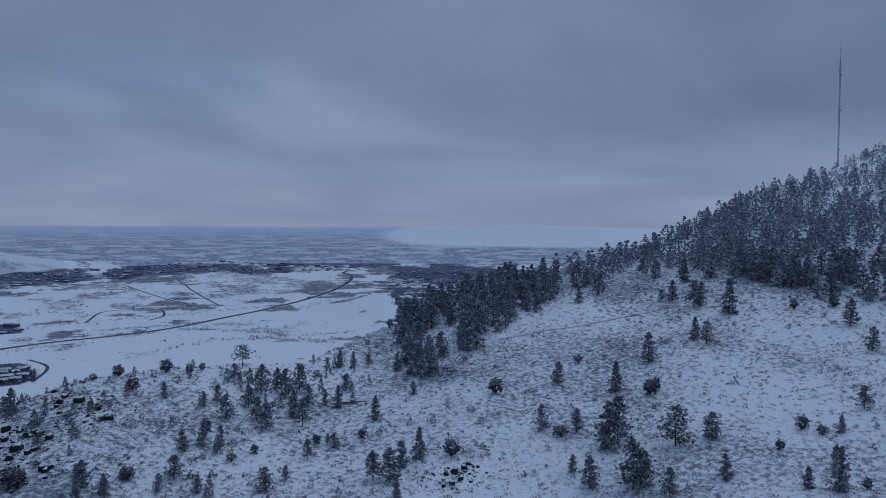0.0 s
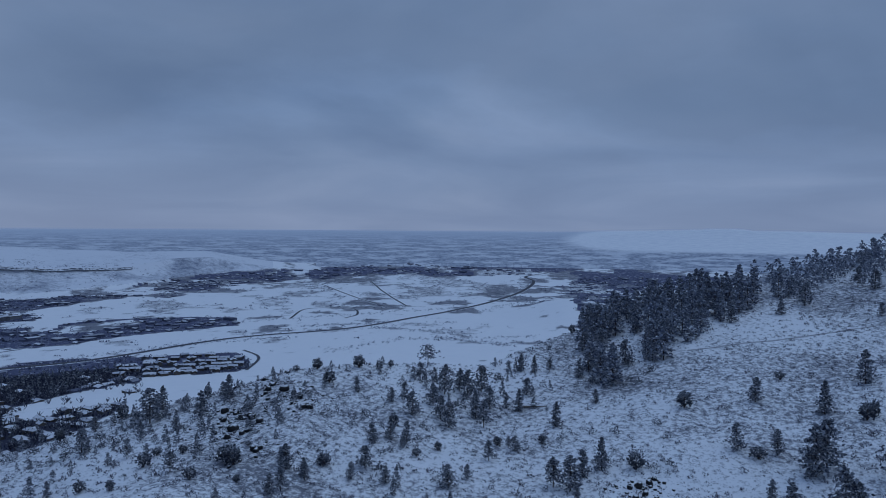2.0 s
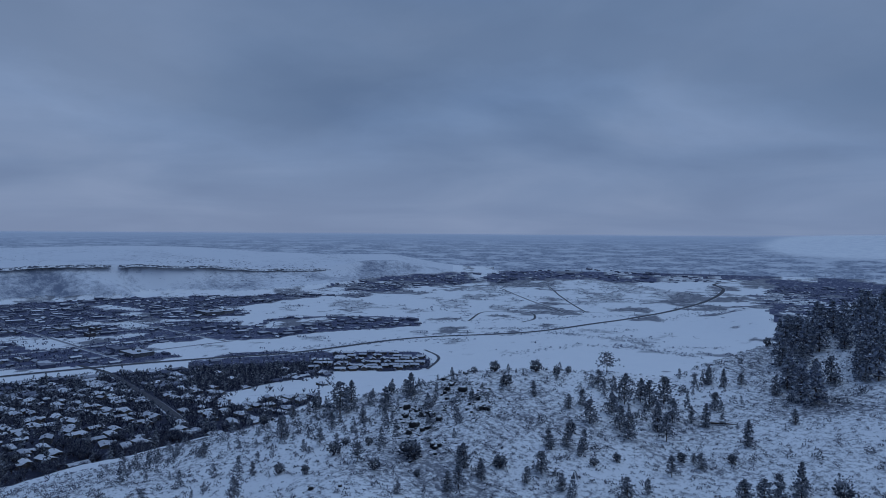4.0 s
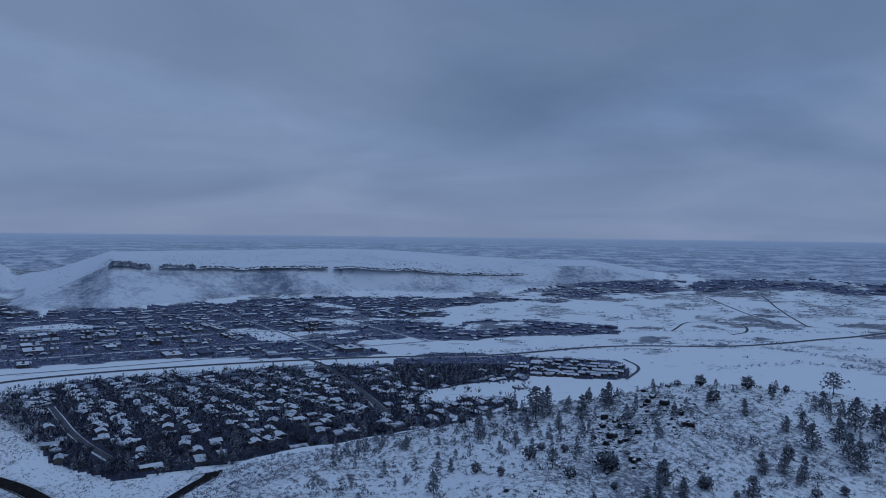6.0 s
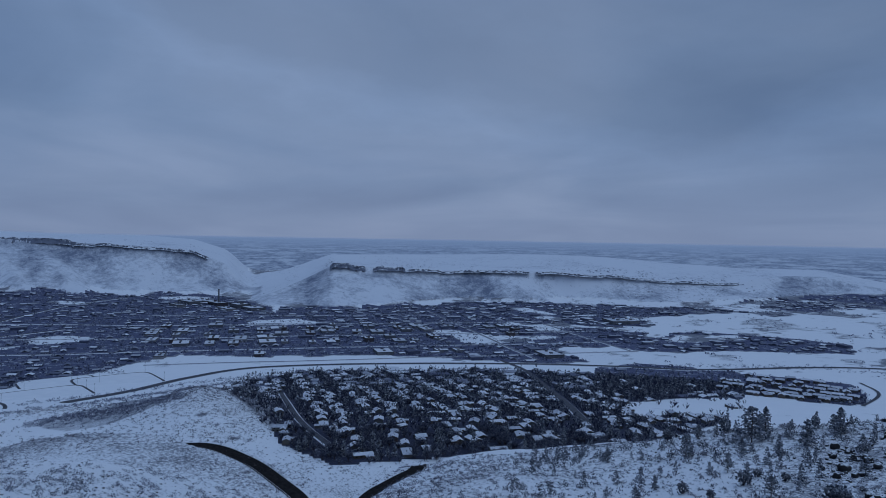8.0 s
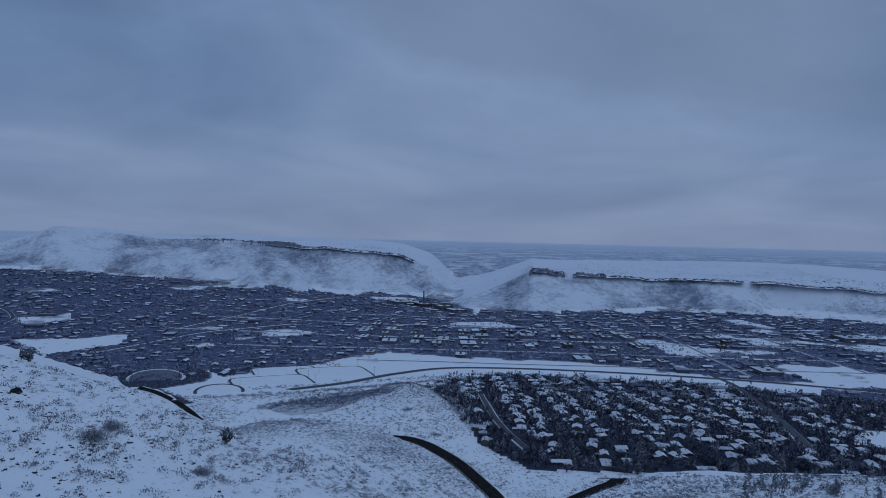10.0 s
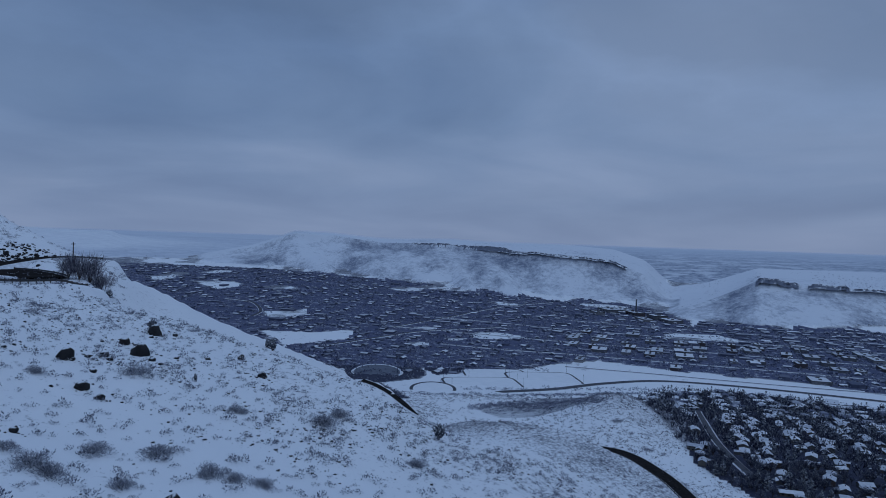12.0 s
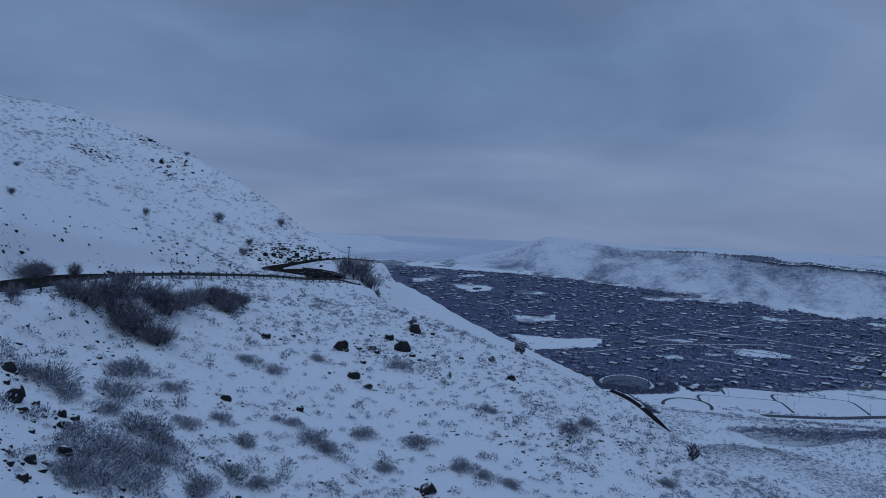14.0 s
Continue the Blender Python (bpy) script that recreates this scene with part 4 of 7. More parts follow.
JUNIPERS_1 = [(-89.3, 129.1, 3.1), (-87.8, 140.9, 4.6), (-67.0, 147.5, 3.2), (-87.8, 150.2, 1.4), (-100.8, 143.1, 2.3), (-107.2, 142.1, 2.3), (-144.2, 175.7, 4.9), (-121.5, 184.6, 3.6), (-79.8, 131.7, 2.0)]
PINES_0 = [(-111.5, 180.3, 7.3), (-76.3, 191.3, 4.7), (-62.2, 193.2, 5.3), (-65.1, 190.2, 4.3), (-57.1, 184.3, 6.7), (-53.0, 204.2, 9.0), (-53.7, 193.7, 6.3), (-49.8, 187.5, 6.7), (-46.6, 184.2, 7.2), (-46.9, 208.8, 8.1), (-44.5, 217.5, 8.4), (-41.6, 195.6, 8.2), (-38.1, 190.2, 7.3), (-39.3, 204.3, 6.8), (-50.0, 211.2, 7.1), (-34.8, 207.1, 4.8), (-30.6, 204.7, 6.8), (-35.4, 242.4, 6.0), (-30.7, 241.0, 6.0), (-25.5, 241.7, 4.4), (-15.2, 236.5, 6.2), (-30.3, 219.9, 5.5), (-8.6, 210.8, 4.5), (-18.7, 194.1, 7.1), (-63.0, 211.8, 4.7), (-60.9, 163.0, 5.2), (-57.6, 167.4, 4.7), (-53.4, 167.7, 5.8), (-53.4, 164.5, 3.1), (-29.4, 179.6, 3.0)]
PINES_1 = [(-27.4, 177.9, 4.1), (-32.9, 170.9, 5.2), (-58.2, 151.2, 5.3), (-73.1, 141.2, 6.0), (-67.7, 139.4, 4.1), (-59.3, 145.4, 4.1), (-51.7, 147.2, 4.1), (-35.3, 157.1, 3.7), (-38.3, 151.2, 5.4), (-15.8, 160.2, 6.9), (-11.8, 158.6, 8.1), (-9.7, 166.7, 6.3), (-5.4, 169.9, 7.8), (-9.9, 150.7, 5.2), (25.9, 181.2, 6.9), (34.7, 209.1, 7.0), (35.0, 180.6, 6.4), (30.8, 163.1, 4.4), (33.4, 156.5, 7.6), (41.1, 171.1, 11.9), (43.9, 173.5, 11.5), (50.3, 201.8, 8.9), (65.1, 220.6, 9.8), (65.2, 167.8, 6.8), (42.6, 154.2, 11.6), (45.2, 154.5, 8.2), (49.1, 149.1, 6.5), (62.0, 151.8, 5.7), (102.6, 250.8, 12.9), (94.9, 264.5, 10.6)]
PINES_2 = [(97.9, 265.5, 9.3), (92.3, 281.2, 8.3), (88.5, 283.5, 4.9), (85.0, 235.1, 7.4), (128.1, 274.6, 11.5), (130.0, 222.9, 8.9), (103.7, 171.0, 5.9), (79.1, 137.9, 9.2), (84.0, 147.8, 5.6), (75.2, 142.3, 4.8), (125.4, 203.4, 7.1), (93.2, 162.1, 4.3), (55.7, 285.6, 6.2), (66.6, 298.7, 9.1), (37.1, 275.5, 7.3), (91.8, 323.2, 8.3), (96.4, 317.7, 8.2), (103.7, 301.7, 10.5), (11.8, 254.7, 5.0), (-14.9, 292.8, 7.2), (-15.1, 263.6, 7.8), (-9.1, 262.8, 7.8), (-4.5, 247.0, 7.7), (-0.5, 244.0, 8.8), (-8.0, 283.9, 9.3), (-114.6, 111.6, 5.3), (-162.0, 145.8, 4.7), (-123.1, 125.8, 3.8), (-115.4, 142.0, 4.8), (-122.4, 155.6, 4.6)]
PINES_3 = [(-136.8, 151.3, 7.0), (-146.2, 167.0, 4.4), (-130.5, 175.9, 7.2), (-96.0, 131.7, 4.6), (-74.0, 141.8, 4.7), (-68.3, 140.2, 4.6), (-69.9, 132.7, 4.9), (-71.5, 130.7, 4.4), (-78.0, 121.0, 2.8), (-113.5, 169.5, 7.0), (-115.6, 183.6, 4.3), (-114.2, 159.3, 3.5)]
WIDE_0 = [(56.4, 167.8, 9.6), (86.6, 229.2, 7.3), (-127.2, 165.8, 9.6)]
PINE_ROWS = [PINES_0, PINES_1, PINES_2, PINES_3]
JUNIPER_ROWS = [JUNIPERS_0, JUNIPERS_1]


veg = np.random.default_rng(11)


def stand(kinds, rows, name, label, category, group, mat, bark, wide=(0.9, 1.18), key=""):
    for x, y, h in rows:
        k = int(veg.integers(0, len(kinds)))
        place(key + name + str(k), tree_thing(name, label, category, group, *kinds[k], mat, bark), x, y, float(ground(x, y)) - 0.1,
              veg.uniform(0, 6.28), h, veg.uniform(*wide))


for rows in PINE_ROWS:
    stand(PINE_SHAPES, rows, "pine_tree", "snow-dusted dark ponderosa pine on the hillside", "pine tree", "pines on the spur", NEEDLES, BARK)
for rows in JUNIPER_ROWS:
    stand(BUSHES, rows, "juniper_bush", "dark rounded juniper bush with light snow", "juniper", "junipers on the spur", JUNIPER, BARK)
stand([FLAT_PINE], FLAT_0, "pine_tree", "flat-topped old pine on the spur's crest", "pine tree", "pines on the spur", NEEDLES, BARK, key="flat")
stand([WIDE_PINE], WIDE_0, "pine_tree", "broad spreading pine laden with snow", "pine tree", "pines on the spur", NEEDLES, BARK, key="wide")


def forest():
    """Pine wood on the upper slope and the grove along the crest."""
    rng = np.random.default_rng(5)
    pts = []
    tries = 0
    grove = 0
    while len(pts) < 2000 and tries < 90000:
        tries += 1
        az = rng.uniform(-46, 3.5)
        rc = np.interp(az, CREST_AZ, CREST_R)
        if az > -15:
            near = np.interp(az, [-15, -9, -4, 2, 3.5], [24, 28, 62, 74, 40])
            r = rng.uniform(rc - near, rc + 22)
            dens = 0.42 if az > -7 else 0.34
        else:
            r = np.sqrt(rng.uniform(255 ** 2, (rc + 25) ** 2))
            first = np.interp(az, [-46, -33, -28, -24, -20, -15], [265, 268, 275, 292, 322, 345])
            dens = np.clip((r - first) / 25, 0, 1) * (1.0 if az < -18 else 0.8)
        x, y = at_bearing(az, r)
        if fbm(x, y, 40, 61, 2) < -0.5:
            continue
        if rng.random() > dens:
            continue
        gap = 8 if az > -15 else 3.5
        if (az > -15 and grove > 180) or any((x - a) ** 2 + (y - b) ** 2 < gap for a, b, c in pts):
            continue
        grove += az > -15
        pts.append((x, y, rng.uniform(6.0, 12.0) * np.interp(r, [300, 420, 660], [1.05, 0.9, 0.62])))
    pts.sort(key=lambda p: p[0] ** 2 + p[1] ** 2)
    for x, y, h in pts[:230]:
        k = int(rng.integers(0, 4))
        place("forest%d" % k, tree_thing("pine_tree", "dark pine in the wood on the slope", "pine tree", "pines of the wood", *LOW_PINES[k], HAZED_NEEDLES, BARK),
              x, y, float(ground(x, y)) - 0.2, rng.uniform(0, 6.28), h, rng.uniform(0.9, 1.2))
    rest = np.array(pts[230:])
    scatter("pine_wood", [conifer_shape(50 + k, width=w, start=0.08, blunt=0.65, levels=10, arms=4, tufts=2, size=1.45, snowy=0.55, gaps=0.05)[1] for k, w in enumerate((0.34, 0.29, 0.32, 0.27))], rest[:, 0], rest[:, 1], rest[:, 2], HAZED_NEEDLES, "dense dark pine wood high on the snowy mountain", "wood", rng)


forest()

TUFTS = [dome_shape(100 + k, n=9, wide=0.9, tall=0.5, thick=0.08, blade=0.34, snowy=0.14) for k in range(5)]
LOW_TUFTS = [dome_shape(105 + k, n=6, wide=0.9, tall=0.5, thick=0.1, blade=0.4, snowy=0.14) for k in range(5)]
CLUMPS = [dome_shape(110 + k, n=120, wide=0.95, tall=0.62, thick=0.022, blade=0.14, snowy=0.32) for k in range(6)]
SMALL_CLUMPS = [dome_shape(120 + k, n=50, wide=0.82, tall=0.6, thick=0.03, blade=0.14, snowy=0.24) for k in range(6)]
ROCKS = [rock_shape(k, 0.8 + 0.12 * (k % 3), 1.0, 1) for k in range(8)]


def undergrowth():
    rng = np.random.default_rng(17)
    # grass and low brush on the spur
    n = 52000
    az, r = rng.uniform(-42, 68, n), np.sqrt(rng.uniform(95 ** 2, 480 ** 2, n))
    x, y = at_bearing(az, r)
    ok = (r < np.interp(az, CREST_AZ, CREST_R) + 12) & (fbm(x, y, 28, 71, 3) + rng.uniform(-0.5, 0.5, n) > -0.34)
    scatter("spur_brush", TUFTS, x[ok], y[ok], rng.uniform(0.6, 1.75, ok.sum()), GRASS, "dry grass tufts and low brush in thin snow", "brush", rng)
    # open slope below and beside the road: finer clumps on its nearer part
    n = 27000
    az, r = rng.uniform(68, 150, n), np.sqrt(rng.uniform(28 ** 2, 230 ** 2, n))
    x, y = at_bearing(az, r)
    ok = (r < np.interp(az, CREST_AZ, CREST_R) - 2) & (rng.random(n) < 0.20 + 0.40 * smooth(-0.05, 0.35, fbm(x, y, 15, 75, 3)))
    size = rng.uniform(0.8, 1.75, n) ** 1.7
    for shapes, sel in ((CLUMPS, ok & (r < 74)), (SMALL_CLUMPS, ok & (r >= 74))):
        scatter("slope_brush", shapes, x[sel], y[sel], size[sel], SAGE, "grey dormant sagebrush and grass on a snowy slope", "brush", rng)
    # far hill and shoulder above the road
    n = 8200
    az, r = rng.uniform(119, 152, n), rng.uniform(150, 470, n)
    x, y = at_bearing(az, r)
    rc = np.interp(az, HILL_AZ, HILL_R)
    d = np.where(r > 235, 0.34, -0.10)
    ok = (r < rc + 10) & (r > np.interp(az, CREST_AZ, CREST_R) + 14) & (fbm(x, y, 30, 78, 3) + rng.uniform(-0.4, 0.4, n) + d > 0.1)
    scatter("hill_brush", SMALL_CLUMPS, x[ok], y[ok], rng.uniform(0.9, 1.9, ok.sum()) ** 1.7, GRASS, "sparse brush on the steep snowy hill", "brush", rng)
    # brush-covered knob behind the bench
    n = 17000
    az, r = rng.uniform(72, 98, n), rng.uniform(470, 930, n)
    x, y = at_bearing(az, r)
    ok = fbm(x, y, 90, 83, 3) + rng.uniform(-0.4, 0.4, n) + 0.5 * np.exp(-(((az - 80) / 4) ** 2 + ((r - 700) / 110) ** 2)) > 0.12
    scatter("knob_brush", LOW_TUFTS, x[ok], y[ok], rng.uniform(1.2, 3.4, ok.sum()), TWIGS, "grey brush over a low knob above the town", "brush", rng)
    # hedges and scrub along the creek and tracks
    hx, hy = [], []
    for line in (((97, 900), (92, 925), (88, 930), (84, 985), (80, 1060)), ((93, 1000), (86, 1050), (80, 1130), (76, 1180)), ((100, 1240), (93, 1310), (86, 1290)),
                 ((24, 1330), (18, 1480), (12, 1490), (7, 1530)), ((38, 1420), (30, 1560), (22, 1640), (14, 1760)), ((46, 1340), (40, 1420), (33, 1490), (27, 1520)),
                 ((31, 1800), (22, 1900), (14, 2050)), ((12, 1950), (8, 2250), (4, 2300)), ((57, 1150), (52, 1180), (46, 1230)), ((92.5, 775), (89.5, 790), (86.5, 805), (83.5, 790)), ((91, 800), (88, 820), (85, 830)), ((88.5, 790), (85.5, 748), (82.7, 700), (81.5, 692)),
                 ((82.7, 1020), (77.3, 1130), (71.6, 1205), (60, 1215)), ((88.5, 940), (83, 1010), (78, 1100)), ((20.4, 1664), (17.7, 1632), (13, 1560)), ((15.3, 1516), (14, 1476), (10.7, 1432), (9.2, 1400)), ((26, 1700), (22, 1720), (19, 1760))):
        a, q = np.array(line, float).T
        u = np.linspace(0, len(a) - 1, 160)
        aa = np.interp(u, np.arange(len(a)), a) + rng.normal(0, 0.3, 160)
        qq = np.interp(u, np.arange(len(a)), q) + rng.normal(0, 11, 160)
        x, y = at_bearing(aa, qq)
        hx.append(x)
        hy.append(y)
    hx, hy = np.concatenate(hx), np.concatenate(hy)
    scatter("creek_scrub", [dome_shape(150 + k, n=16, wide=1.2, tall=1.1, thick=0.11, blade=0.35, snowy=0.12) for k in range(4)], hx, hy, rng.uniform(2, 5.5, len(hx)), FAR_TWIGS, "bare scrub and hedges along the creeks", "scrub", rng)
    # lower bench
    n = 17000
    az, r = rng.uniform(58, 104, n), np.sqrt(rng.uniform(200 ** 2, 620 ** 2, n))
    x, y = at_bearing(az, r)
    ok = (fbm(x, y, 35, 79, 3) + rng.uniform(-0.5, 0.5, n) > -0.05)
    scatter("bench_brush", TUFTS, x[ok], y[ok], rng.uniform(0.9, 2.3, ok.sum()), TWIGS, "brush on the lower snowy bench", "brush", rng)
    # loose stones
    n = 40000
    az, r = rng.uniform(72, 150, n), np.sqrt(rng.uniform(30 ** 2, 220 ** 2, n))
    x, y = at_bearing(az, r)
    ok = (r < np.interp(az, CREST_AZ, CREST_R) - 1) & (fbm(x, y, 15, 75, 3) + 0.4 * fbm(x, y, 30, 81, 2) + rng.uniform(-0.5, 0.5, n) > 0.05)
    scatter("loose_stones", ROCKS, x[ok], y[ok], 0.16 + 0.6 * rng.random(ok.sum()) ** 4, ROCK, "small dark stones poking through the snow", "stones", rng, sink=0.1)


undergrowth()


def low_shrubs():
    """Darker knee-high shrubs between the pines."""
    rng = np.random.default_rng(19)
    n = 5600
    az, r = rng.uniform(-36, 66, n), np.sqrt(rng.uniform(110 ** 2, 420 ** 2, n))
    x, y = at_bearing(az, r)
    ok = (r < np.interp(az, CREST_AZ, CREST_R) + 3) & (fbm(x, y, 40, 91, 3) + 0.35 * smooth(2, 14, az) + rng.uniform(-0.4, 0.4, n) > 0.02)
    scatter("spur_shrubs", [dome_shape(130 + k, n=30, wide=1.0, tall=0.9, thick=0.055, blade=0.28, snowy=0.2) for k in range(5)], x[ok], y[ok], rng.uniform(0.9, 2.3, ok.sum()), TWIGS,
            "dark leafless shrubs dotted over the snowy spur", "shrubs", rng)


low_shrubs()


def saplings():
    """Young pines thick on the toe of the spur."""
    rng = np.random.default_rng(29)
    n = 520
    az, r = rng.uniform(6, 54, n), np.sqrt(rng.uniform(120 ** 2, 262 ** 2, n))
    x, y = at_bearing(az, r)
    rc = np.interp(az, CREST_AZ, CREST_R)
    ok = (r < rc + 4) & (fbm(x, y, 30, 95, 2) + 0.9 * np.exp(-((r - rc + 12) / 30) ** 2) * smooth(24, 34, az) + rng.uniform(-0.4, 0.4, n) > 0.32)
    scatter("young_pines", [c for t, c in LOW_PINES], x[ok], y[ok], 1.6 + 3.2 * rng.random(ok.sum()) ** 1.6, NEEDLES, "young dark pines dusted with snow on the spur", "young pines", rng)
    n = 1500
    az, r = rng.uniform(-4, 56, n), np.sqrt(rng.uniform(120 ** 2, 275 ** 2, n))
    x, y = at_bearing(az, r)
    rc = np.interp(az, CREST_AZ, CREST_R)
    ok = (r < rc + 3) & (fbm(x, y, 26, 96, 2) + 0.5 * smooth(22, 34, az) * np.exp(-((r - rc + 10) / 34) ** 2) + rng.uniform(-0.4, 0.4, n) > 0.30)
    scatter("young_junipers", [dome_shape(170 + k, n=70, wide=1.0, tall=1.25, blade=0.22, thick=0.055, snowy=0.16) for k in range(5)], x[ok], y[ok], 1.1 + 2.1 * rng.random(ok.sum()) ** 1.5, JUNIPER, "small round dark junipers among the rocks", "junipers", rng)


saplings()

# ---- roads ----
def town_streets():
    """Straight streets through the town, in two directions."""
    c, s = math.cos(GRID_TURN), math.sin(GRID_TURN)
    for u, v0, v1 in ((-2080, -300, 500), (-1880, -650, 800), (-1660, -700, 850), (-1480, -500, 800), (-1330, -200, 780)):
        p = [(v, u) for v in np.linspace(v0, v1, 5)]
        ROADS_IN_TOWN.append([(u * c - v * s, u * s + v * c) for v, u in p])
    for v, u0, u1 in ((-520, -2150, -1400), (-250, -2250, -1330), (20, -2300, -1300), (270, -2250, -1300), (520, -2200, -1260), (760, -2200, -1330)):
        ROADS_IN_TOWN.append([(u * c - v * s, u * s + v * c) for u in np.linspace(u0, u1, 5)])
    for k, pts in enumerate(ROADS_IN_TOWN):
        line = spline(pts, 12.0)
        if np.ptp(bearing(line[:, 0], line[:, 1])) < 7:
            continue
        ROAD_LINES["town_street_%d" % k] = (line, level(ground(line[:, 0], line[:, 1]), 5), 7)


GRID_TURN = radians(62 - 90 + 14)
ROADS_IN_TOWN = []
town_streets()
ASPHALT = simple("wet_asphalt", (0.016, 0.015, 0.016), (0.036, 0.033, 0.033), 0.6, 0.8)
ASPHALT.node_tree.nodes["Principled BSDF"].inputs["Specular IOR Level"].default_value = 0.0
PALE_ASPHALT = simple("salted_asphalt", (0.045, 0.046, 0.058), (0.105, 0.107, 0.125), 0.15, 0.8)
STREET = simple("packed_street_snow", (0.10, 0.105, 0.13), (0.36, 0.37, 0.41), 0.06, 0.9)
SHOULDER = simple("ploughed_snow_bank", (0.55, 0.56, 0.60), (0.82, 0.84, 0.87), 0.8)
STEEL = simple("weathered_guardrail_steel", (0.022, 0.021, 0.022), (0.055, 0.052, 0.052), 2.0, 0.6)
TIMBER = simple("dark_timber", (0.035, 0.028, 0.024), (0.085, 0.068, 0.055), 5.0)


def ribbon(line, z, half_left, half_right, lift):
    """Strip mesh along a centre line."""
    d = np.gradient(line, axis=0)
    d /= np.linalg.norm(d, axis=1, keepdims=True)
    nrm = np.stack([-d[:, 1], d[:, 0]], 1)
    rows = []
    for off, up in ((half_left + 2.2, -1.6), (half_left, 0.0), ((half_left + half_right) / 2, 0.08), (half_right, 0.0), (half_right - 2.2, -1.6)):
        p = line + nrm * off
        rows.append(np.stack([p[:, 0], p[:, 1], z + lift + up], 1))
    v = np.stack(rows, 1).reshape(-1, 3)
    f = grid_faces(len(line), 5)
    return v, f


def build_roads():
    words = {"highway": "ploughed dark highway across the valley", "mountain_road": "dark wet mountain road on a snowy bench", "switchback_road": "dark ploughed road bending round the spurs", "overlook_road": "dark cleared lay-by on the outside of the bend"}
    for name, (line, z, width) in ROAD_LINES.items():
        near = name in ("mountain_road", "switchback_road", "overlook_road")
        if near:
            zz = z
        else:
            zz = level(np.maximum(ground(line[:, 0], line[:, 1]), z), 5)
        v, f = ribbon(line, zz, width / 2, -width / 2, (0.26 if name == "overlook_road" else 0.2) if near else 0.9)
        me = mesh_arrays("road", v, f)
        me.materials.append(ASPHALT if near else (STREET if name.startswith("town_street") else PALE_ASPHALT))
        me.materials.append(SHOULDER)
        side = np.tile([1, 0, 0, 1], len(line) - 1).astype(np.int32)
        me.polygons.foreach_set("material_index", side)
        tagged(new("road", me), words.get(name, "grey ploughed street in the valley town"), "road", kind="structure")


build_roads()


def guardrail(line, z, offset, label, every, rail_height=0.72):
    """Posts with a beam along one side of a road."""
    d = np.gradient(line, axis=0)
    d /= np.linalg.norm(d, axis=1, keepdims=True)
    p = line + np.stack([-d[:, 1], d[:, 0]], 1) * offset
    root = tagged(new("guardrail"), label, "guardrail")
    root.location = (p[0, 0], p[0, 1], z[0])
    o = np.array([p[0, 0], p[0, 1], z[0]])
    c = np.stack([p[:, 0], p[:, 1], z], 1) - o
    prof = [(0.0, -0.22), (0.05, -0.1), (0.0, 0.05), (0.05, 0.2), (0.0, 0.32)]
    nrm = np.stack([-d[:, 1], d[:, 0]], 1)
    v = np.stack([np.stack([c[:, 0] + nrm[:, 0] * a, c[:, 1] + nrm[:, 1] * a, c[:, 2] + rail_height - 0.3 + b], 1) for a, b in prof], 1).reshape(-1, 3)
    part("beam", mesh_arrays("beam", v, grid_faces(len(c), len(prof))), STEEL, root, "grey steel beam")
    bm = bmesh.new()
    bmesh.ops.create_cube(bm, size=1, matrix=Matrix.LocRotScale((0, 0, 0.3), None, (0.2, 0.2, 1.3)))
    bmesh.ops.bevel(bm, geom=bm.edges[:], offset=0.02, segments=1, affect="EDGES")
    post = bpy.data.meshes.new("post")
    bm.to_mesh(post)
    bm.free()
    post.materials.append(TIMBER)
    for k in range(0, len(c), every):
        ob = new("post", post)
        ob.parent = root
        ob.location = c[k] - np.array([nrm[k, 0], nrm[k, 1], 0]) * 0.12 * np.sign(offset)


line, z, width = ROAD_LINES["mountain_road"]
turn = int(np.argmin(np.hypot(line[:, 0] + 178, line[:, 1] + 114)))
guardrail(line[12:turn + 8], z[12:turn + 8], -width / 2 - 0.7, "timber-post guardrail along the mountain road", 1)
guardrail(line[turn + 26:], z[turn + 26:], -width / 2 - 0.7, "guardrail at the bend round the far hill", 1)
line, z, width = ROAD_LINES["overlook_road"]
guardrail(line, z, -width / 2 - 0.5, "timber-post guardrail round the lay-by", 1)
line, z, width = ROAD_LINES["switchback_road"]
guardrail(line[52:], z[52:], -width / 2 - 0.8, "guardrail on the switchback above the town", 1)


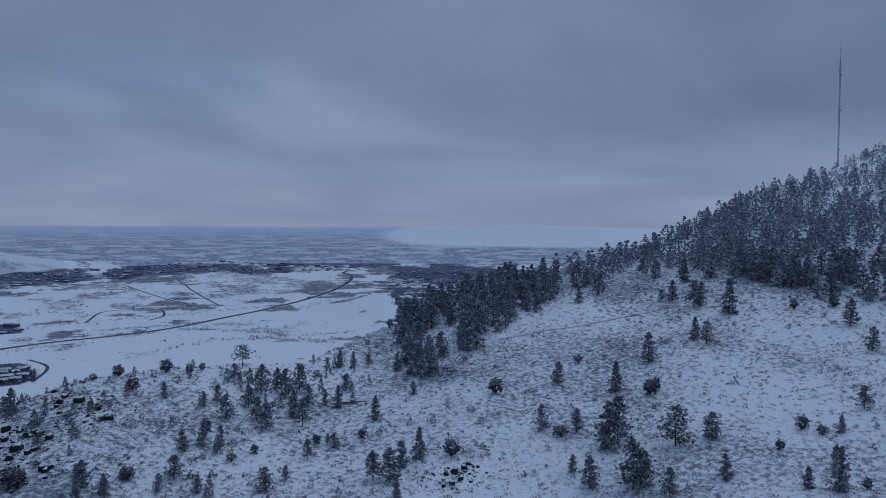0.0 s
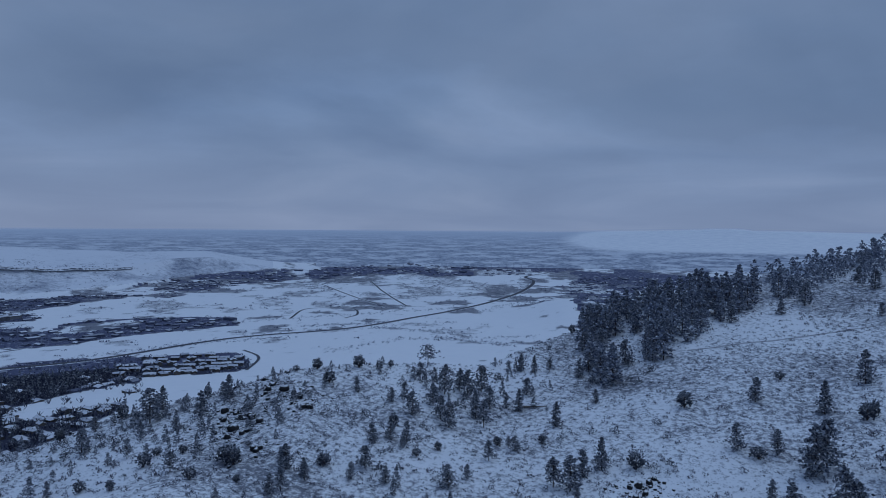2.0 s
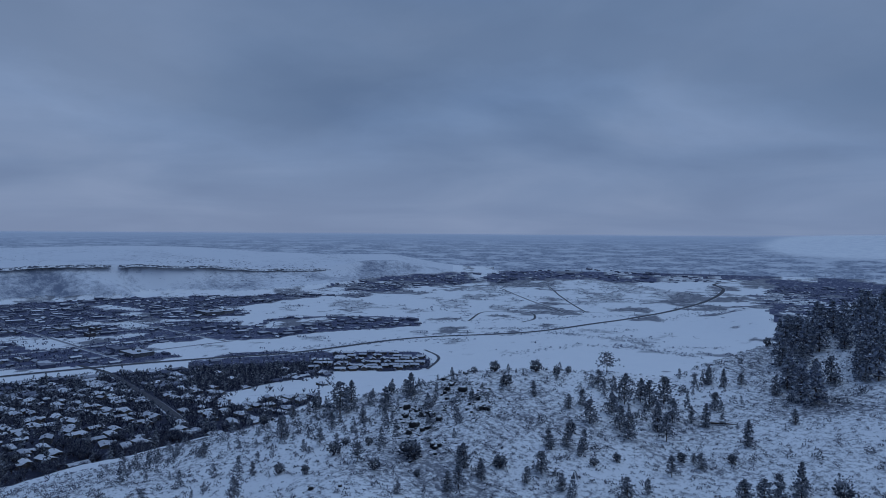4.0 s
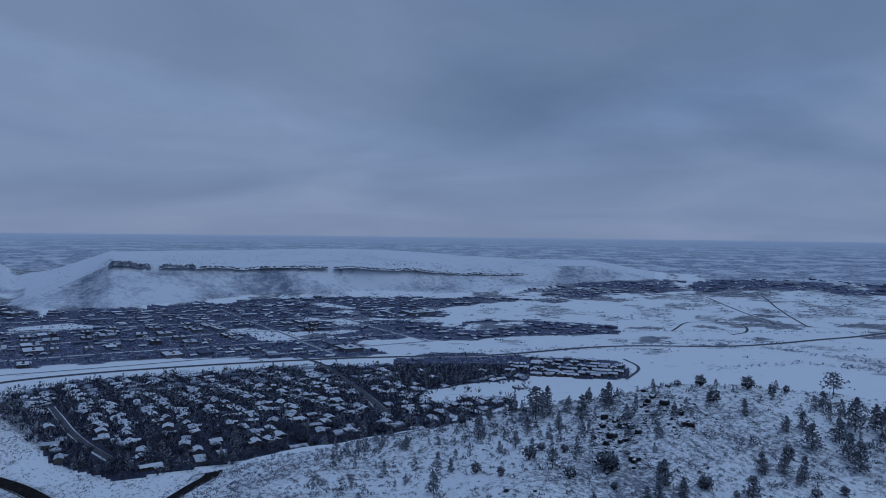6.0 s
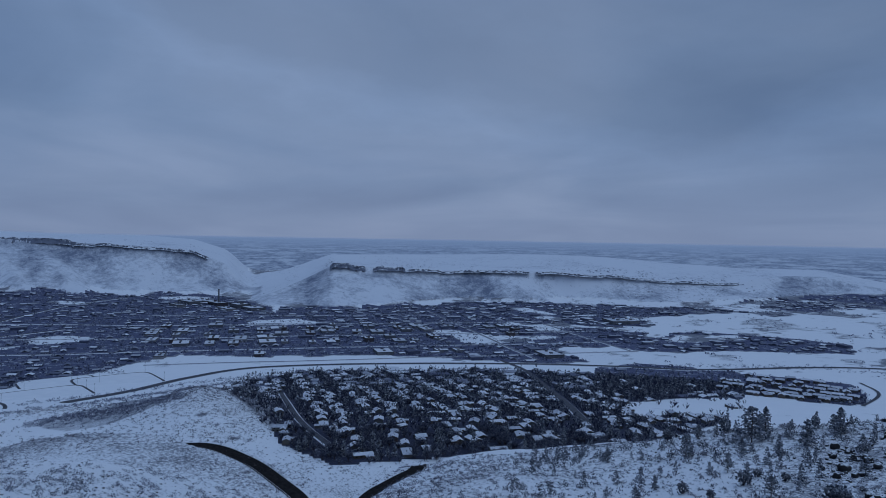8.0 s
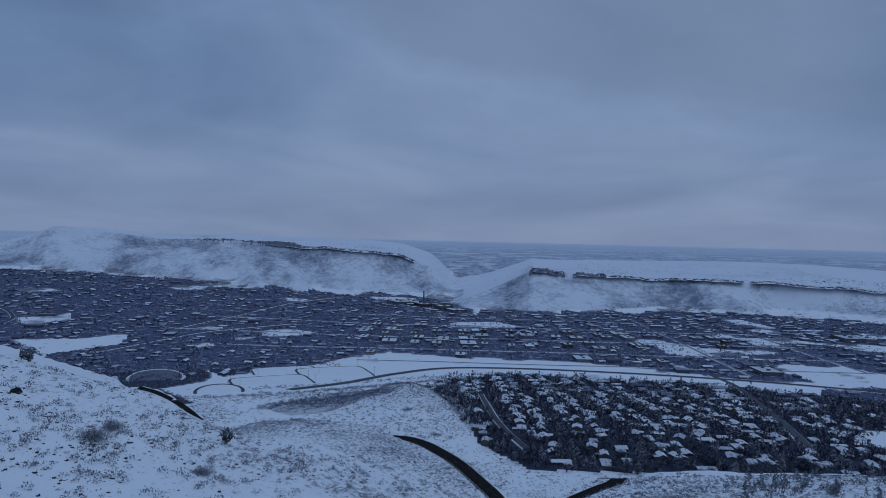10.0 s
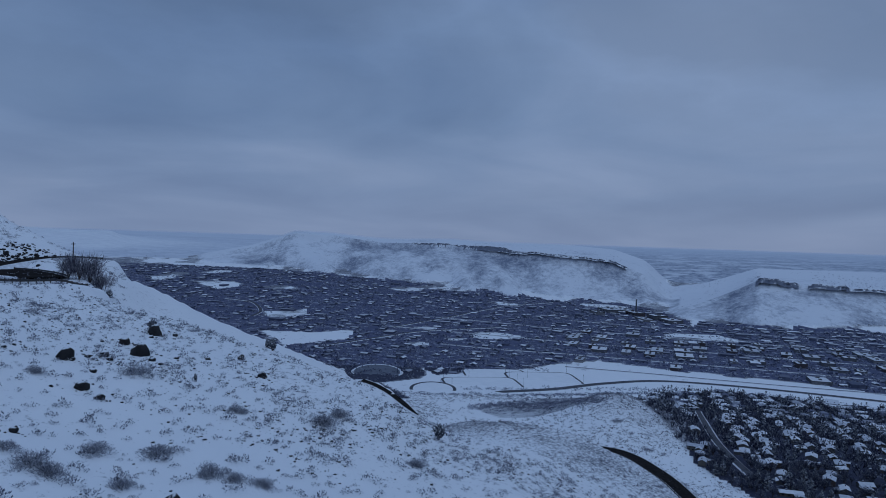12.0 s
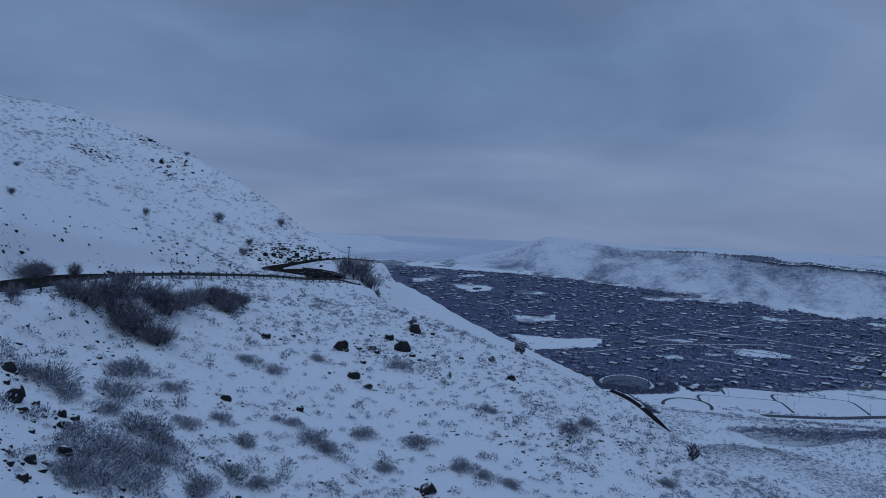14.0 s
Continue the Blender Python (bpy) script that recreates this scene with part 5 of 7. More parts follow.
# ---- table mountain cliffs ----
def cliff(mesa, a0, a1, tall, seed, lift=0.0, broken=0.3):
    """Broken basalt rim with columns, snow on top; it dips under the slope where it is broken."""
    rng = np.random.default_rng(seed)
    az = np.arange(a0, a1, 0.07)
    rim = np.interp(az, mesa[0], mesa[2]) + 38 * fbm(az * 0.9, 0 * az + 3.1, 2.2, 5, 4)
    u = (az - a0) / (a1 - a0)
    ends = smooth(0, 0.12, u) * (1 - smooth(0.88, 1, u))
    body = np.clip(0.55 + 1.6 * fbm(az, 0 * az + seed, 1.7, 3, 4, 0.6) - broken + rng.normal(0, 0.05, len(az)), -0.25, 1.0) * ends
    top = 235 + rim * np.tan(np.radians(np.interp(az, mesa[0], mesa[3]))) + lift + tall * (body - 0.35)
    rows = []
    for back, up in ((-24, -1.5), (-13, -0.75), (-12, -0.35), (-8, -0.3), (-7, 0.0), (10, 0.03), (45, -0.15), (60, -1.3)):
        x, y = at_bearing(az, rim + back + rng.normal(0, 2.5, len(az)))
        rows.append(np.stack([x, y, top + up * tall + rng.normal(0, 0.05, len(az)) * tall], 1))
    v = np.stack(rows, 1).reshape(-1, 3)
    me = mesh_arrays("cliff", v, grid_faces(len(az), len(rows)))
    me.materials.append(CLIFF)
    tagged(new("cliff", me), "dark basalt cliff on the snowy table mountain's rim", "cliff", "cliffs on the rim")


for k, (a0, a1, tall, lift, broken) in enumerate([(67.8, 70.7, 11, 6, -0.1), (64.6, 67.2, 9, 4, -0.1), (54.5, 64.6, 5, 1, 0.3), (46.0, 54.0, 5, 0, 0.4), (38.0, 46.0, 4, -1, 0.4)]):
    cliff(MESA_S, a0, a1, tall, k, lift, broken)
for k, (a0, a1, tall, lift, broken) in enumerate([(80.0, 91.0, 6, 1, 0.25), (88.5, 98.0, 14, 4, -0.3), (95.5, 106.0, 10, 3, -0.1)]):
    cliff(MESA_N, a0, a1, tall, 20 + k, lift, broken)


# ---- the town ----
def house_wall_material():
    m, t, b = material("painted_siding", 0.85)
    rnd = nd(t, "ShaderNodeObjectInfo").outputs["Random"]
    co = nd(t, "ShaderNodeTexCoord").outputs["Object"]
    wave = nd(t, "ShaderNodeTexWave", i0=co)
    wave.bands_direction = "Z"
    wave.inputs["Scale"].default_value, wave.inputs["Distortion"].default_value = 2.2, 0.3
    col = ramp(t, rnd, (0.0, (0.07, 0.055, 0.048)), (0.22, (0.13, 0.095, 0.075)), (0.42, (0.16, 0.15, 0.145)), (0.6, (0.10, 0.10, 0.11)), (0.8, (0.20, 0.175, 0.15)), (1.0, (0.11, 0.06, 0.05)))
    dirt = noise_at(t, co, 0.7, 4)
    col = mix(t, math_node(t, "MULTIPLY", dirt, 0.35), col, (0.06, 0.055, 0.05))
    col = mix(t, math_node(t, "MULTIPLY", wave.outputs[0], 0.2), col, (0.04, 0.04, 0.04))
    t.links.new(col, b.inputs["Base Color"])
    return m


WALL = house_wall_material()
ROOF_SNOW = simple("snow_on_roof", (0.34, 0.36, 0.42), (0.80, 0.815, 0.85), 0.35, 0.9, 0.6)
FASCIA = simple("dark_eaves", (0.022, 0.021, 0.024), (0.055, 0.050, 0.052), 2.0)
BRICK = simple("red_brown_brick", (0.056, 0.047, 0.052), (0.100, 0.084, 0.090), 1.5)
CONCRETE = simple("grey_concrete", (0.09, 0.092, 0.105), (0.17, 0.172, 0.19), 0.4)
PALE = simple("pale_render", (0.16, 0.16, 0.175), (0.27, 0.27, 0.285), 0.3)
DOOR = simple("door_paint", (0.10, 0.06, 0.05), (0.30, 0.28, 0.26), 0.5, 0.6, 0.8)


def glass_material():
    m, t, b = material("dark_window_glass", 0.12)
    b.inputs["Base Color"].default_value = (0.012, 0.015, 0.02, 1)
    b.inputs["Specular IOR Level"].default_value = 0.5
    return m


GLASS = glass_material()


def box_into(bm, x0, x1, y0, y1, z0, z1):
    vs = [bm.verts.new(p) for p in ((x0, y0, z0), (x1, y0, z0), (x1, y1, z0), (x0, y1, z0), (x0, y0, z1), (x1, y0, z1), (x1, y1, z1), (x0, y1, z1))]
    for q in ((3, 2, 1, 0), (4, 5, 6, 7), (0, 1, 5, 4), (1, 2, 6, 5), (2, 3, 7, 6), (3, 0, 4, 7)):
        bm.faces.new([vs[k] for k in q])


def box_mesh(*dims):
    bm = bmesh.new()
    box_into(bm, *dims)
    return bm


def gable_into(bm, cx, cy, lx, ly, h, pitch):
    """House body with gables on its short sides."""
    a, b, r = lx / 2, ly / 2, ly / 2 * pitch
    pts = [(-a, -b, -4), (a, -b, -4), (a, b, -4), (-a, b, -4), (-a, -b, h), (a, -b, h), (a, b, h), (-a, b, h), (-a, 0, h + r), (a, 0, h + r)]
    vs = [bm.verts.new((cx + p[0], cy + p[1], p[2])) for p in pts]
    for q in ((0, 1, 5, 4), (2, 3, 7, 6), (1, 2, 6, 9, 5), (3, 0, 4, 8, 7), (4, 5, 9, 8), (6, 7, 8, 9), (3, 2, 1, 0)):
        bm.faces.new([vs[k] for k in q])


def slab_into(bm, cx, cy, lx, ly, h, pitch, over, base, thick, hip=0.0):
    """Two roof slopes with thickness and an overhang."""
    a, b = lx / 2 + over, ly / 2 + over
    drop = h - over * pitch
    ridge = h + ly / 2 * pitch
    low, top = [], []
    for up, store in ((base, low), (base + thick, top)):
        pts = [(-a, -b, drop), (a, -b, drop), (a, b, drop), (-a, b, drop), (-a + hip, 0, ridge), (a - hip, 0, ridge)]
        for p in pts:
            store.append(bm.verts.new((cx + p[0], cy + p[1], p[2] + up)))
    for s, flip in ((low, True), (top, False)):
        for q in ((0, 1, 5, 4), (2, 3, 4, 5)):
            bm.faces.new([s[k] for k in (q[::-1] if flip else q)])
        if hip:
            for q in ((1, 2, 5), (3, 0, 4)):
                bm.faces.new([s[k] for k in (q[::-1] if flip else q)])
    for i, j in (((0, 1), (2, 3), (1, 2), (3, 0)) if hip else ((0, 1), (2, 3), (1, 5), (5, 2), (3, 4), (4, 0))):
        bm.faces.new([low[i], low[j], top[j], top[i]])


WINDOW_MESH = {}


def window_on(parent, x, y, z, w, h, turn):
    """A framed window standing a little proud of the wall."""
    key = (round(w, 2), round(h, 2))
    if key not in WINDOW_MESH:
        g = box_mesh(-w / 2, w / 2, -0.03, 0.0, 0, h)
        me = bpy.data.meshes.new("window")
        g.to_mesh(me)
        g.free()
        me.materials.append(GLASS)
        WINDOW_MESH[key] = me
    ob = new("window", WINDOW_MESH[key])
    ob.parent = parent
    ob.location, ob.rotation_euler = (x, y, z), (0, 0, turn)


def house_builder(v):
    lx, ly, h, pitch, wing, hip = [(17, 10, 3.0, 0.30, 0, 0), (20, 9.5, 3.0, 0.26, 7, 0), (14, 10.5, 5.4, 0.36, 0, 0), (22, 10, 3.1, 0.24, 0, 3.5),
                                   (16, 9, 5.2, 0.42, 6, 0), (12, 9, 3.2, 0.5, 0, 0), (19, 11, 4.4, 0.32, 6, 3.0)][v]

    def build():
        e = tagged(new("house"), ["low ranch house with a snow-covered gable roof", "ranch house with a garage wing under snow", "two-storey house with a snow-covered roof",
                                  "long house with a snowy hipped roof", "two-storey house with a steep snowy roof and wing", "small cottage with a steep snowy roof",
                                  "broad house with a snow-laden hipped roof"][v], "house", "houses of the town")
        bm, rf, ev = bmesh.new(), bmesh.new(), bmesh.new()
        gable_into(bm, 0, 0, lx, ly, h, pitch if not hip else pitch * 0.3)
        slab_into(ev, 0, 0, lx, ly, h, pitch, 0.7, 0.03, 0.16, hip)
        slab_into(rf, 0, 0, lx, ly, h, pitch, 0.66, 0.2, 0.22, hip)
        part("wall", bm, WALL, e)
        part("eave_board", ev, FASCIA, e, "dark eaves board")
        part("roof", rf, ROOF_SNOW, e, "roof under a layer of snow")
        if wing:
            wb, wr, we = bmesh.new(), bmesh.new(), bmesh.new()
            cx, cy = lx * 0.28, -ly / 2 - wing / 2 + 1.5
            for which, fn in ((wb, 0), (we, 1), (wr, 2)):
                if fn == 0:
                    gable_into(which, 0, 0, wing + 3, lx * 0.38, h * 0.9, pitch)
                else:
                    slab_into(which, 0, 0, wing + 3, lx * 0.38, h * 0.9, pitch, 0.6 if fn == 1 else 0.57, 0.02 if fn == 1 else 0.19, 0.16 if fn == 1 else 0.2)
                bmesh.ops.rotate(which, verts=which.verts[:], cent=(0, 0, 0), matrix=Matrix.Rotation(math.pi / 2, 3, "Z"))
                bmesh.ops.translate(which, verts=which.verts[:], vec=(cx, cy, 0))
            part("wing_wall", wb, WALL, e)
            part("wing_eave_board", we, FASCIA, e)
            part("wing_roof", wr, ROOF_SNOW, e, "wing roof under snow")
            part("garage_door", box_mesh(cx - 2.4, cx + 2.4, cy - wing / 2 - 1.56, cy - wing / 2 - 1.5, 0.1, 2.3), DOOR, e, "wide garage door")
        stack_ = part("chimney", box_mesh(-lx * 0.22, -lx * 0.22 + 0.9, 0.4, 1.3, h, h + ly / 2 * pitch + 1.2), BRICK, e, "brick chimney")
        top = h + ly / 2 * pitch + 1.204
        part("cap", box_mesh(-lx * 0.22 - 0.1, -lx * 0.22 + 1.0, 0.3, 1.4, top, top + 0.2), ROOF_SNOW, stack_, "snow-topped chimney cap")
        part("door", box_mesh(-0.5, 0.5, -ly / 2 - 0.05, -ly / 2, 0.1, 2.15), DOOR, e)
        for k in range(4):
            x = -lx / 2 + lx * (k + 0.5) / 4
            if abs(x) > 1.2 and not (wing and x > 0.5):
                window_on(e, x, -ly / 2 - 0.01, 1.0, 1.6, 1.2, 0)
            if k == 1:
                window_on(e, x, ly / 2 + 0.01, 1.0, 1.6, 1.2, math.pi)
        if h > 4.5:
            for k in range(3):
                window_on(e, -lx / 2 + lx * (k + 0.5) / 3, -ly / 2 - 0.01, 3.5, 1.4, 1.2, 0)
        window_on(e, lx / 2 + 0.01, 0, 1.0, 1.5, 1.2, math.pi / 2)
        return e
    return build


TOWN = np.random.default_rng(23)
HOUSE_XY = []


def lattice(dx, dy, jitter, turn, rng, reach=3300):
    """Plan points on a turned, jittered grid with street gaps."""
    n, m = int(reach / dx), int(reach / dy)
    i, j = np.meshgrid(np.arange(-n, n), np.arange(-m, m), indexing="ij")
    gx = (i + rng.normal(0, jitter, i.shape)) * dx
    gy = (j + rng.normal(0, jitter, i.shape)) * dy + np.where(j % 2 == 0, 4.0, -4.0)
    c, s = math.cos(turn), math.sin(turn)
    return (gx * c - gy * s).ravel(), (gx * s + gy * c).ravel()


def near_road(x, y, gap):
    """Which of the places lie on a road."""
    hit = np.zeros(len(x), bool)
    for line, z, width in ROAD_LINES.values():
        for k in range(0, len(line), 2):
            hit |= (x - line[k, 0]) ** 2 + (y - line[k, 1]) ** 2 < (width / 2 + gap) ** 2
    return hit


def build_town():
    rng = TOWN
    # houses below the slope
    x, y = lattice(23, 27, 0.17, GRID_TURN, rng, 1500)
    az, r = bearing(x, y), np.hypot(x, y)
    first = np.interp(az, [36, 38, 40, 43, 47, 52, 57, 64, 70, 74, 77, 80], [1060, 960, 760, 650, 600, 560, 540, 520, 505, 560, 690, 900])
    ok = (az > 38) & (az < 79) & (r > first) & (r < 1228) & (rng.random(len(x)) < 0.93) & ~near_road(x, y, 7)
    ok &= rng.random(len(x)) < town_density(az, r)[0]
    sel = np.nonzero(ok)[0]
    sel = sel[np.argsort(r[sel])]
    sel, later = sel[:270], sel[270:]
    extra_x, extra_y = x[later], y[later]
    for k in sel:
        v = int(rng.choice(7, p=[0.22, 0.2, 0.12, 0.16, 0.1, 0.08, 0.12]))
        turn = GRID_TURN + rng.choice([0, math.pi / 2, math.pi], p=[0.45, 0.15, 0.4]) + rng.normal(0, 0.18)
        place("house%d" % v, house_builder(v), x[k], y[k], float(ground(x[k], y[k])) + 0.2, turn, rng.uniform(0.64, 0.82))
        HOUSE_XY.append((x[k], y[k]))
    HOUSE_XY.extend(zip(extra_x, extra_y))
    # cluster of townhouses by the field
    n = 0
    for row in range(6):
        for col in range(10):
            a = 31.0 + col * 0.92 + rng.normal(0, 0.08) + 0.3 * (row % 2)
            q = 1140 + row * 36 + rng.normal(0, 4)
            if (row in (0, 5) and col in (0, 1, 8, 9)) or rng.random() < 0.12:
                continue
            px, py = at_bearing(a, q)
            v = int(rng.choice([2, 4, 6]))
            place("house%d" % v, house_builder(v), float(px), float(py), float(ground(px, py)) + 0.2, radians(35) + rng.choice([0, math.pi / 2]) + rng.normal(0, 0.15), 0.95)
            HOUSE_XY.append((px, py))
    # the rest of the town, too small to pick apart
    x, y = lattice(28, 33, 0.2, GRID_TURN, rng, 3300)
    az, r = bearing(x, y), np.hypot(x, y)
    d = town_density(az, r)[0]
    core = (az > 57) & (az < 84) & (r > 1270) & (r < 1780)
    ok = (rng.random(len(x)) < d * np.interp(r, [1200, 1800, 2600], [0.62, 0.58, 0.5])) & (r > 1190) & ~near_road(x, y, 9) & ~(core & (rng.random(len(x)) < 0.5))
    x, y = np.concatenate([x[ok], extra_x]), np.concatenate([y[ok], extra_y])
    z = ground(x, y)
    turn = GRID_TURN + rng.choice([0, math.pi / 2], len(x)) + rng.normal(0, 0.12, len(x))
    n = len(x)
    big = (rng.random(n) < np.interp(bearing(x, y), [70, 86], [0.12, 0.04])) & (np.hypot(x, y) > 1130)
    hx, hy = np.where(big, rng.uniform(11, 20, n), rng.uniform(6, 10, n)), np.where(big, rng.uniform(7, 12, n), rng.uniform(4.2, 6, n))
    h = np.where(big, rng.uniform(4, 7, n), rng.uniform(2.0, 3.4, n))
    rise_ = np.where(big, 0.4, hy * 0.35)
    c, s = np.cos(turn), np.sin(turn)

    def at(u, v, w):
        return np.stack([x + u * c - v * s, y + u * s + v * c, z + w], 1)
    wv = np.stack([at(-hx, -hy, -3), at(hx, -hy, -3), at(hx, hy, -3), at(-hx, hy, -3), at(-hx, -hy, h), at(hx, -hy, h), at(hx, hy, h), at(-hx, hy, h)], 1)
    wf = np.array([(0, 1, 5, 4), (1, 2, 6, 5), (2, 3, 7, 6), (3, 0, 4, 7)])
    o = 0.7
    rv = np.stack([at(-hx - o, -hy - o, h - 0.1), at(hx + o, -hy - o, h - 0.1), at(hx + o, hy + o, h - 0.1), at(-hx - o, hy + o, h - 0.1), at(-hx - o, 0 * hy, h + rise_), at(hx + o, 0 * hy, h + rise_)], 1)
    rq = np.array([(0, 1, 5, 4), (2, 3, 4, 5), (0, 4, 3, 3), (1, 2, 5, 5)])[:2]
    k = np.arange(n)[:, None, None]
    me = mesh_arrays("distant_house_walls", wv.reshape(-1, 3), (wf[None] + 8 * k).reshape(-1, 4))
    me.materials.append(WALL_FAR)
    tagged(new("distant_house_walls", me), "dark walls of the far houses of the town", "houses", kind="stuff")
    me = mesh_arrays("distant_roofs", rv.reshape(-1, 3), (rq[None] + 6 * k).reshape(-1, 4))
    me.materials.append(ROOF_FAR)
    tagged(new("distant_roofs", me), "snow-covered roofs of the far houses of the town", "roofs", kind="stuff")


def island_material(name, lo, hi, bias=1.0):
    m, t, b = material(name, 0.9)
    isl = nd(t, "ShaderNodeNewGeometry").outputs["Random Per Island"]
    t.links.new(mix(t, math_node(t, "POWER", isl, bias), lo, hi), b.inputs["Base Color"])
    return m


# far walls and roofs carry a blue haze tint in their colour
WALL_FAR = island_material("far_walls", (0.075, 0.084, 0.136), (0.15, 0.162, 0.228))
ROOF_FAR = island_material("far_snowy_roofs", (0.09, 0.10, 0.155), (0.78, 0.80, 0.845), 1.3)
build_town()


# larger buildings of the town centre
def block_builder(v):
    lx, ly, h, mat = [(46, 22, 5, BRICK), (34, 26, 6.5, CONCRETE), (60, 24, 5, PALE), (28, 18, 8, BRICK), (52, 34, 5.5, CONCRETE), (38, 16, 4.5, PALE)][v]

    def build():
        e = tagged(new("town_building"), ["long brick building with a flat snowy roof", "concrete office block with a flat snowy roof", "long pale hall with a flat snowy roof",
                                          "tall brick building with a snowy roof", "large concrete hall with a snow-covered roof", "low pale shop building under snow"][v], "building", "buildings of the town centre")
        part("wall", box_mesh(-lx / 2, lx / 2, -ly / 2, ly / 2, -5, h), mat, e)
        bm = bmesh.new()
        for a in ((-lx / 2 - 0.2, lx / 2 + 0.2, -ly / 2 - 0.2, -ly / 2 + 0.2), (-lx / 2 - 0.2, lx / 2 + 0.2, ly / 2 - 0.2, ly / 2 + 0.2),
                  (-lx / 2 - 0.2, -lx / 2 + 0.2, -ly / 2 + 0.2, ly / 2 - 0.2), (lx / 2 - 0.2, lx / 2 + 0.2, -ly / 2 + 0.2, ly / 2 - 0.2)):
            box_into(bm, *a, h + 0.004, h + 0.9)
        part("parapet", bm, FASCIA, e)
        part("roof", box_mesh(-lx / 2 + 0.25, lx / 2 - 0.25, -ly / 2 + 0.25, ly / 2 - 0.25, h + 0.01, h + 0.45), ROOF_SNOW, e, "flat roof under snow")
        part("rooftop_unit", box_mesh(lx * 0.1, lx * 0.1 + 5, -2, 3, h + 0.45, h + 2.6), CONCRETE, e, "grey rooftop plant box")
        part("stair_head", box_mesh(-lx * 0.3, -lx * 0.3 + 4, -1, 3, h + 0.45, h + 3.2), mat, e)
        for fl in range(int(h // 3.6)):
            for k in range(int(lx // 9)):
                window_on(e, -lx / 2 + 5 + k * 9, -ly / 2 - 0.01, 1.0 + fl * 3.5, 5.6, 1.7, 0)
        return e
    return build


def town_centre():
    rng = np.random.default_rng(31)
    x, y = lattice(74, 58, 0.15, GRID_TURN, rng, 2400)
    az, r = bearing(x, y), np.hypot(x, y)
    ok = (az > 55) & (az < 84) & (r > 1300) & (r < 1900) & (town_density(az, r)[0] > 0.5) & ~near_road(x, y, 20)
    sel = np.nonzero(ok)[0]
    rng.shuffle(sel)
    for k in sel[:56]:
        v = int(rng.integers(0, 6))
        place("block%d" % v, block_builder(v), x[k], y[k], float(ground(x[k], y[k])), GRID_TURN + rng.choice([0, math.pi]) + rng.normal(0, 0.04), rng.uniform(0.8, 1.1))
    # works at the gap between the table mountains
    for a, q, v, sc in ((80.2, 2480, 2, 1.5), (81.2, 2440, 4, 1.6), (79.3, 2400, 0, 1.7), (77.6, 2330, 1, 1.7), (76.6, 2260, 4, 1.4), (78.6, 2250, 2, 1.3), (82.2, 2330, 5, 1.6), (47.6, 2050, 4, 1.5), (46.6, 2080, 2, 1.3), (52.8, 1420, 4, 1.15)):
        px, py = at_bearing(a, q)
        place("block%d" % v, block_builder(v), float(px), float(py), float(ground(px, py)), radians(a - 90 + 25), sc)


town_centre()


def bare_tree(v):
    sh = twig_shape(200 + v, stems=34, twigs=6, spread=0.85, thick=0.022, snowy=0.06)
    crown = (sh[0] * [0.8, 0.8, 0.8] + [0, 0, 0.2], sh[1], sh[2])
    trunk = stack([tube(np.array([[0, 0, -0.05], [0.005, 0, 0.15], [0.0, 0.01, 0.4]]), [0.028, 0.02, 0.012], 6)] +
                  [tube(np.array([[0, 0, 0.14], [0.1 * math.cos(a), 0.1 * math.sin(a), 0.34], [0.2 * math.cos(a), 0.2 * math.sin(a), 0.62]]), [0.014, 0.01, 0.004], 4) for a in (0.3, 1.7, 2.9, 4.1, 5.3)])
    return tree_thing("bare_tree", "leafless grey-brown tree between the houses", "tree", "trees of the town", trunk, crown, TOWN_TWIGS, BARK)


FAR_TREES = []
for v in range(5):
    FAR_TREES.append(dome_shape(220 + v, n=6, wide=1.5, tall=0.9, blade=0.38, thick=0.22, snowy=0.1))


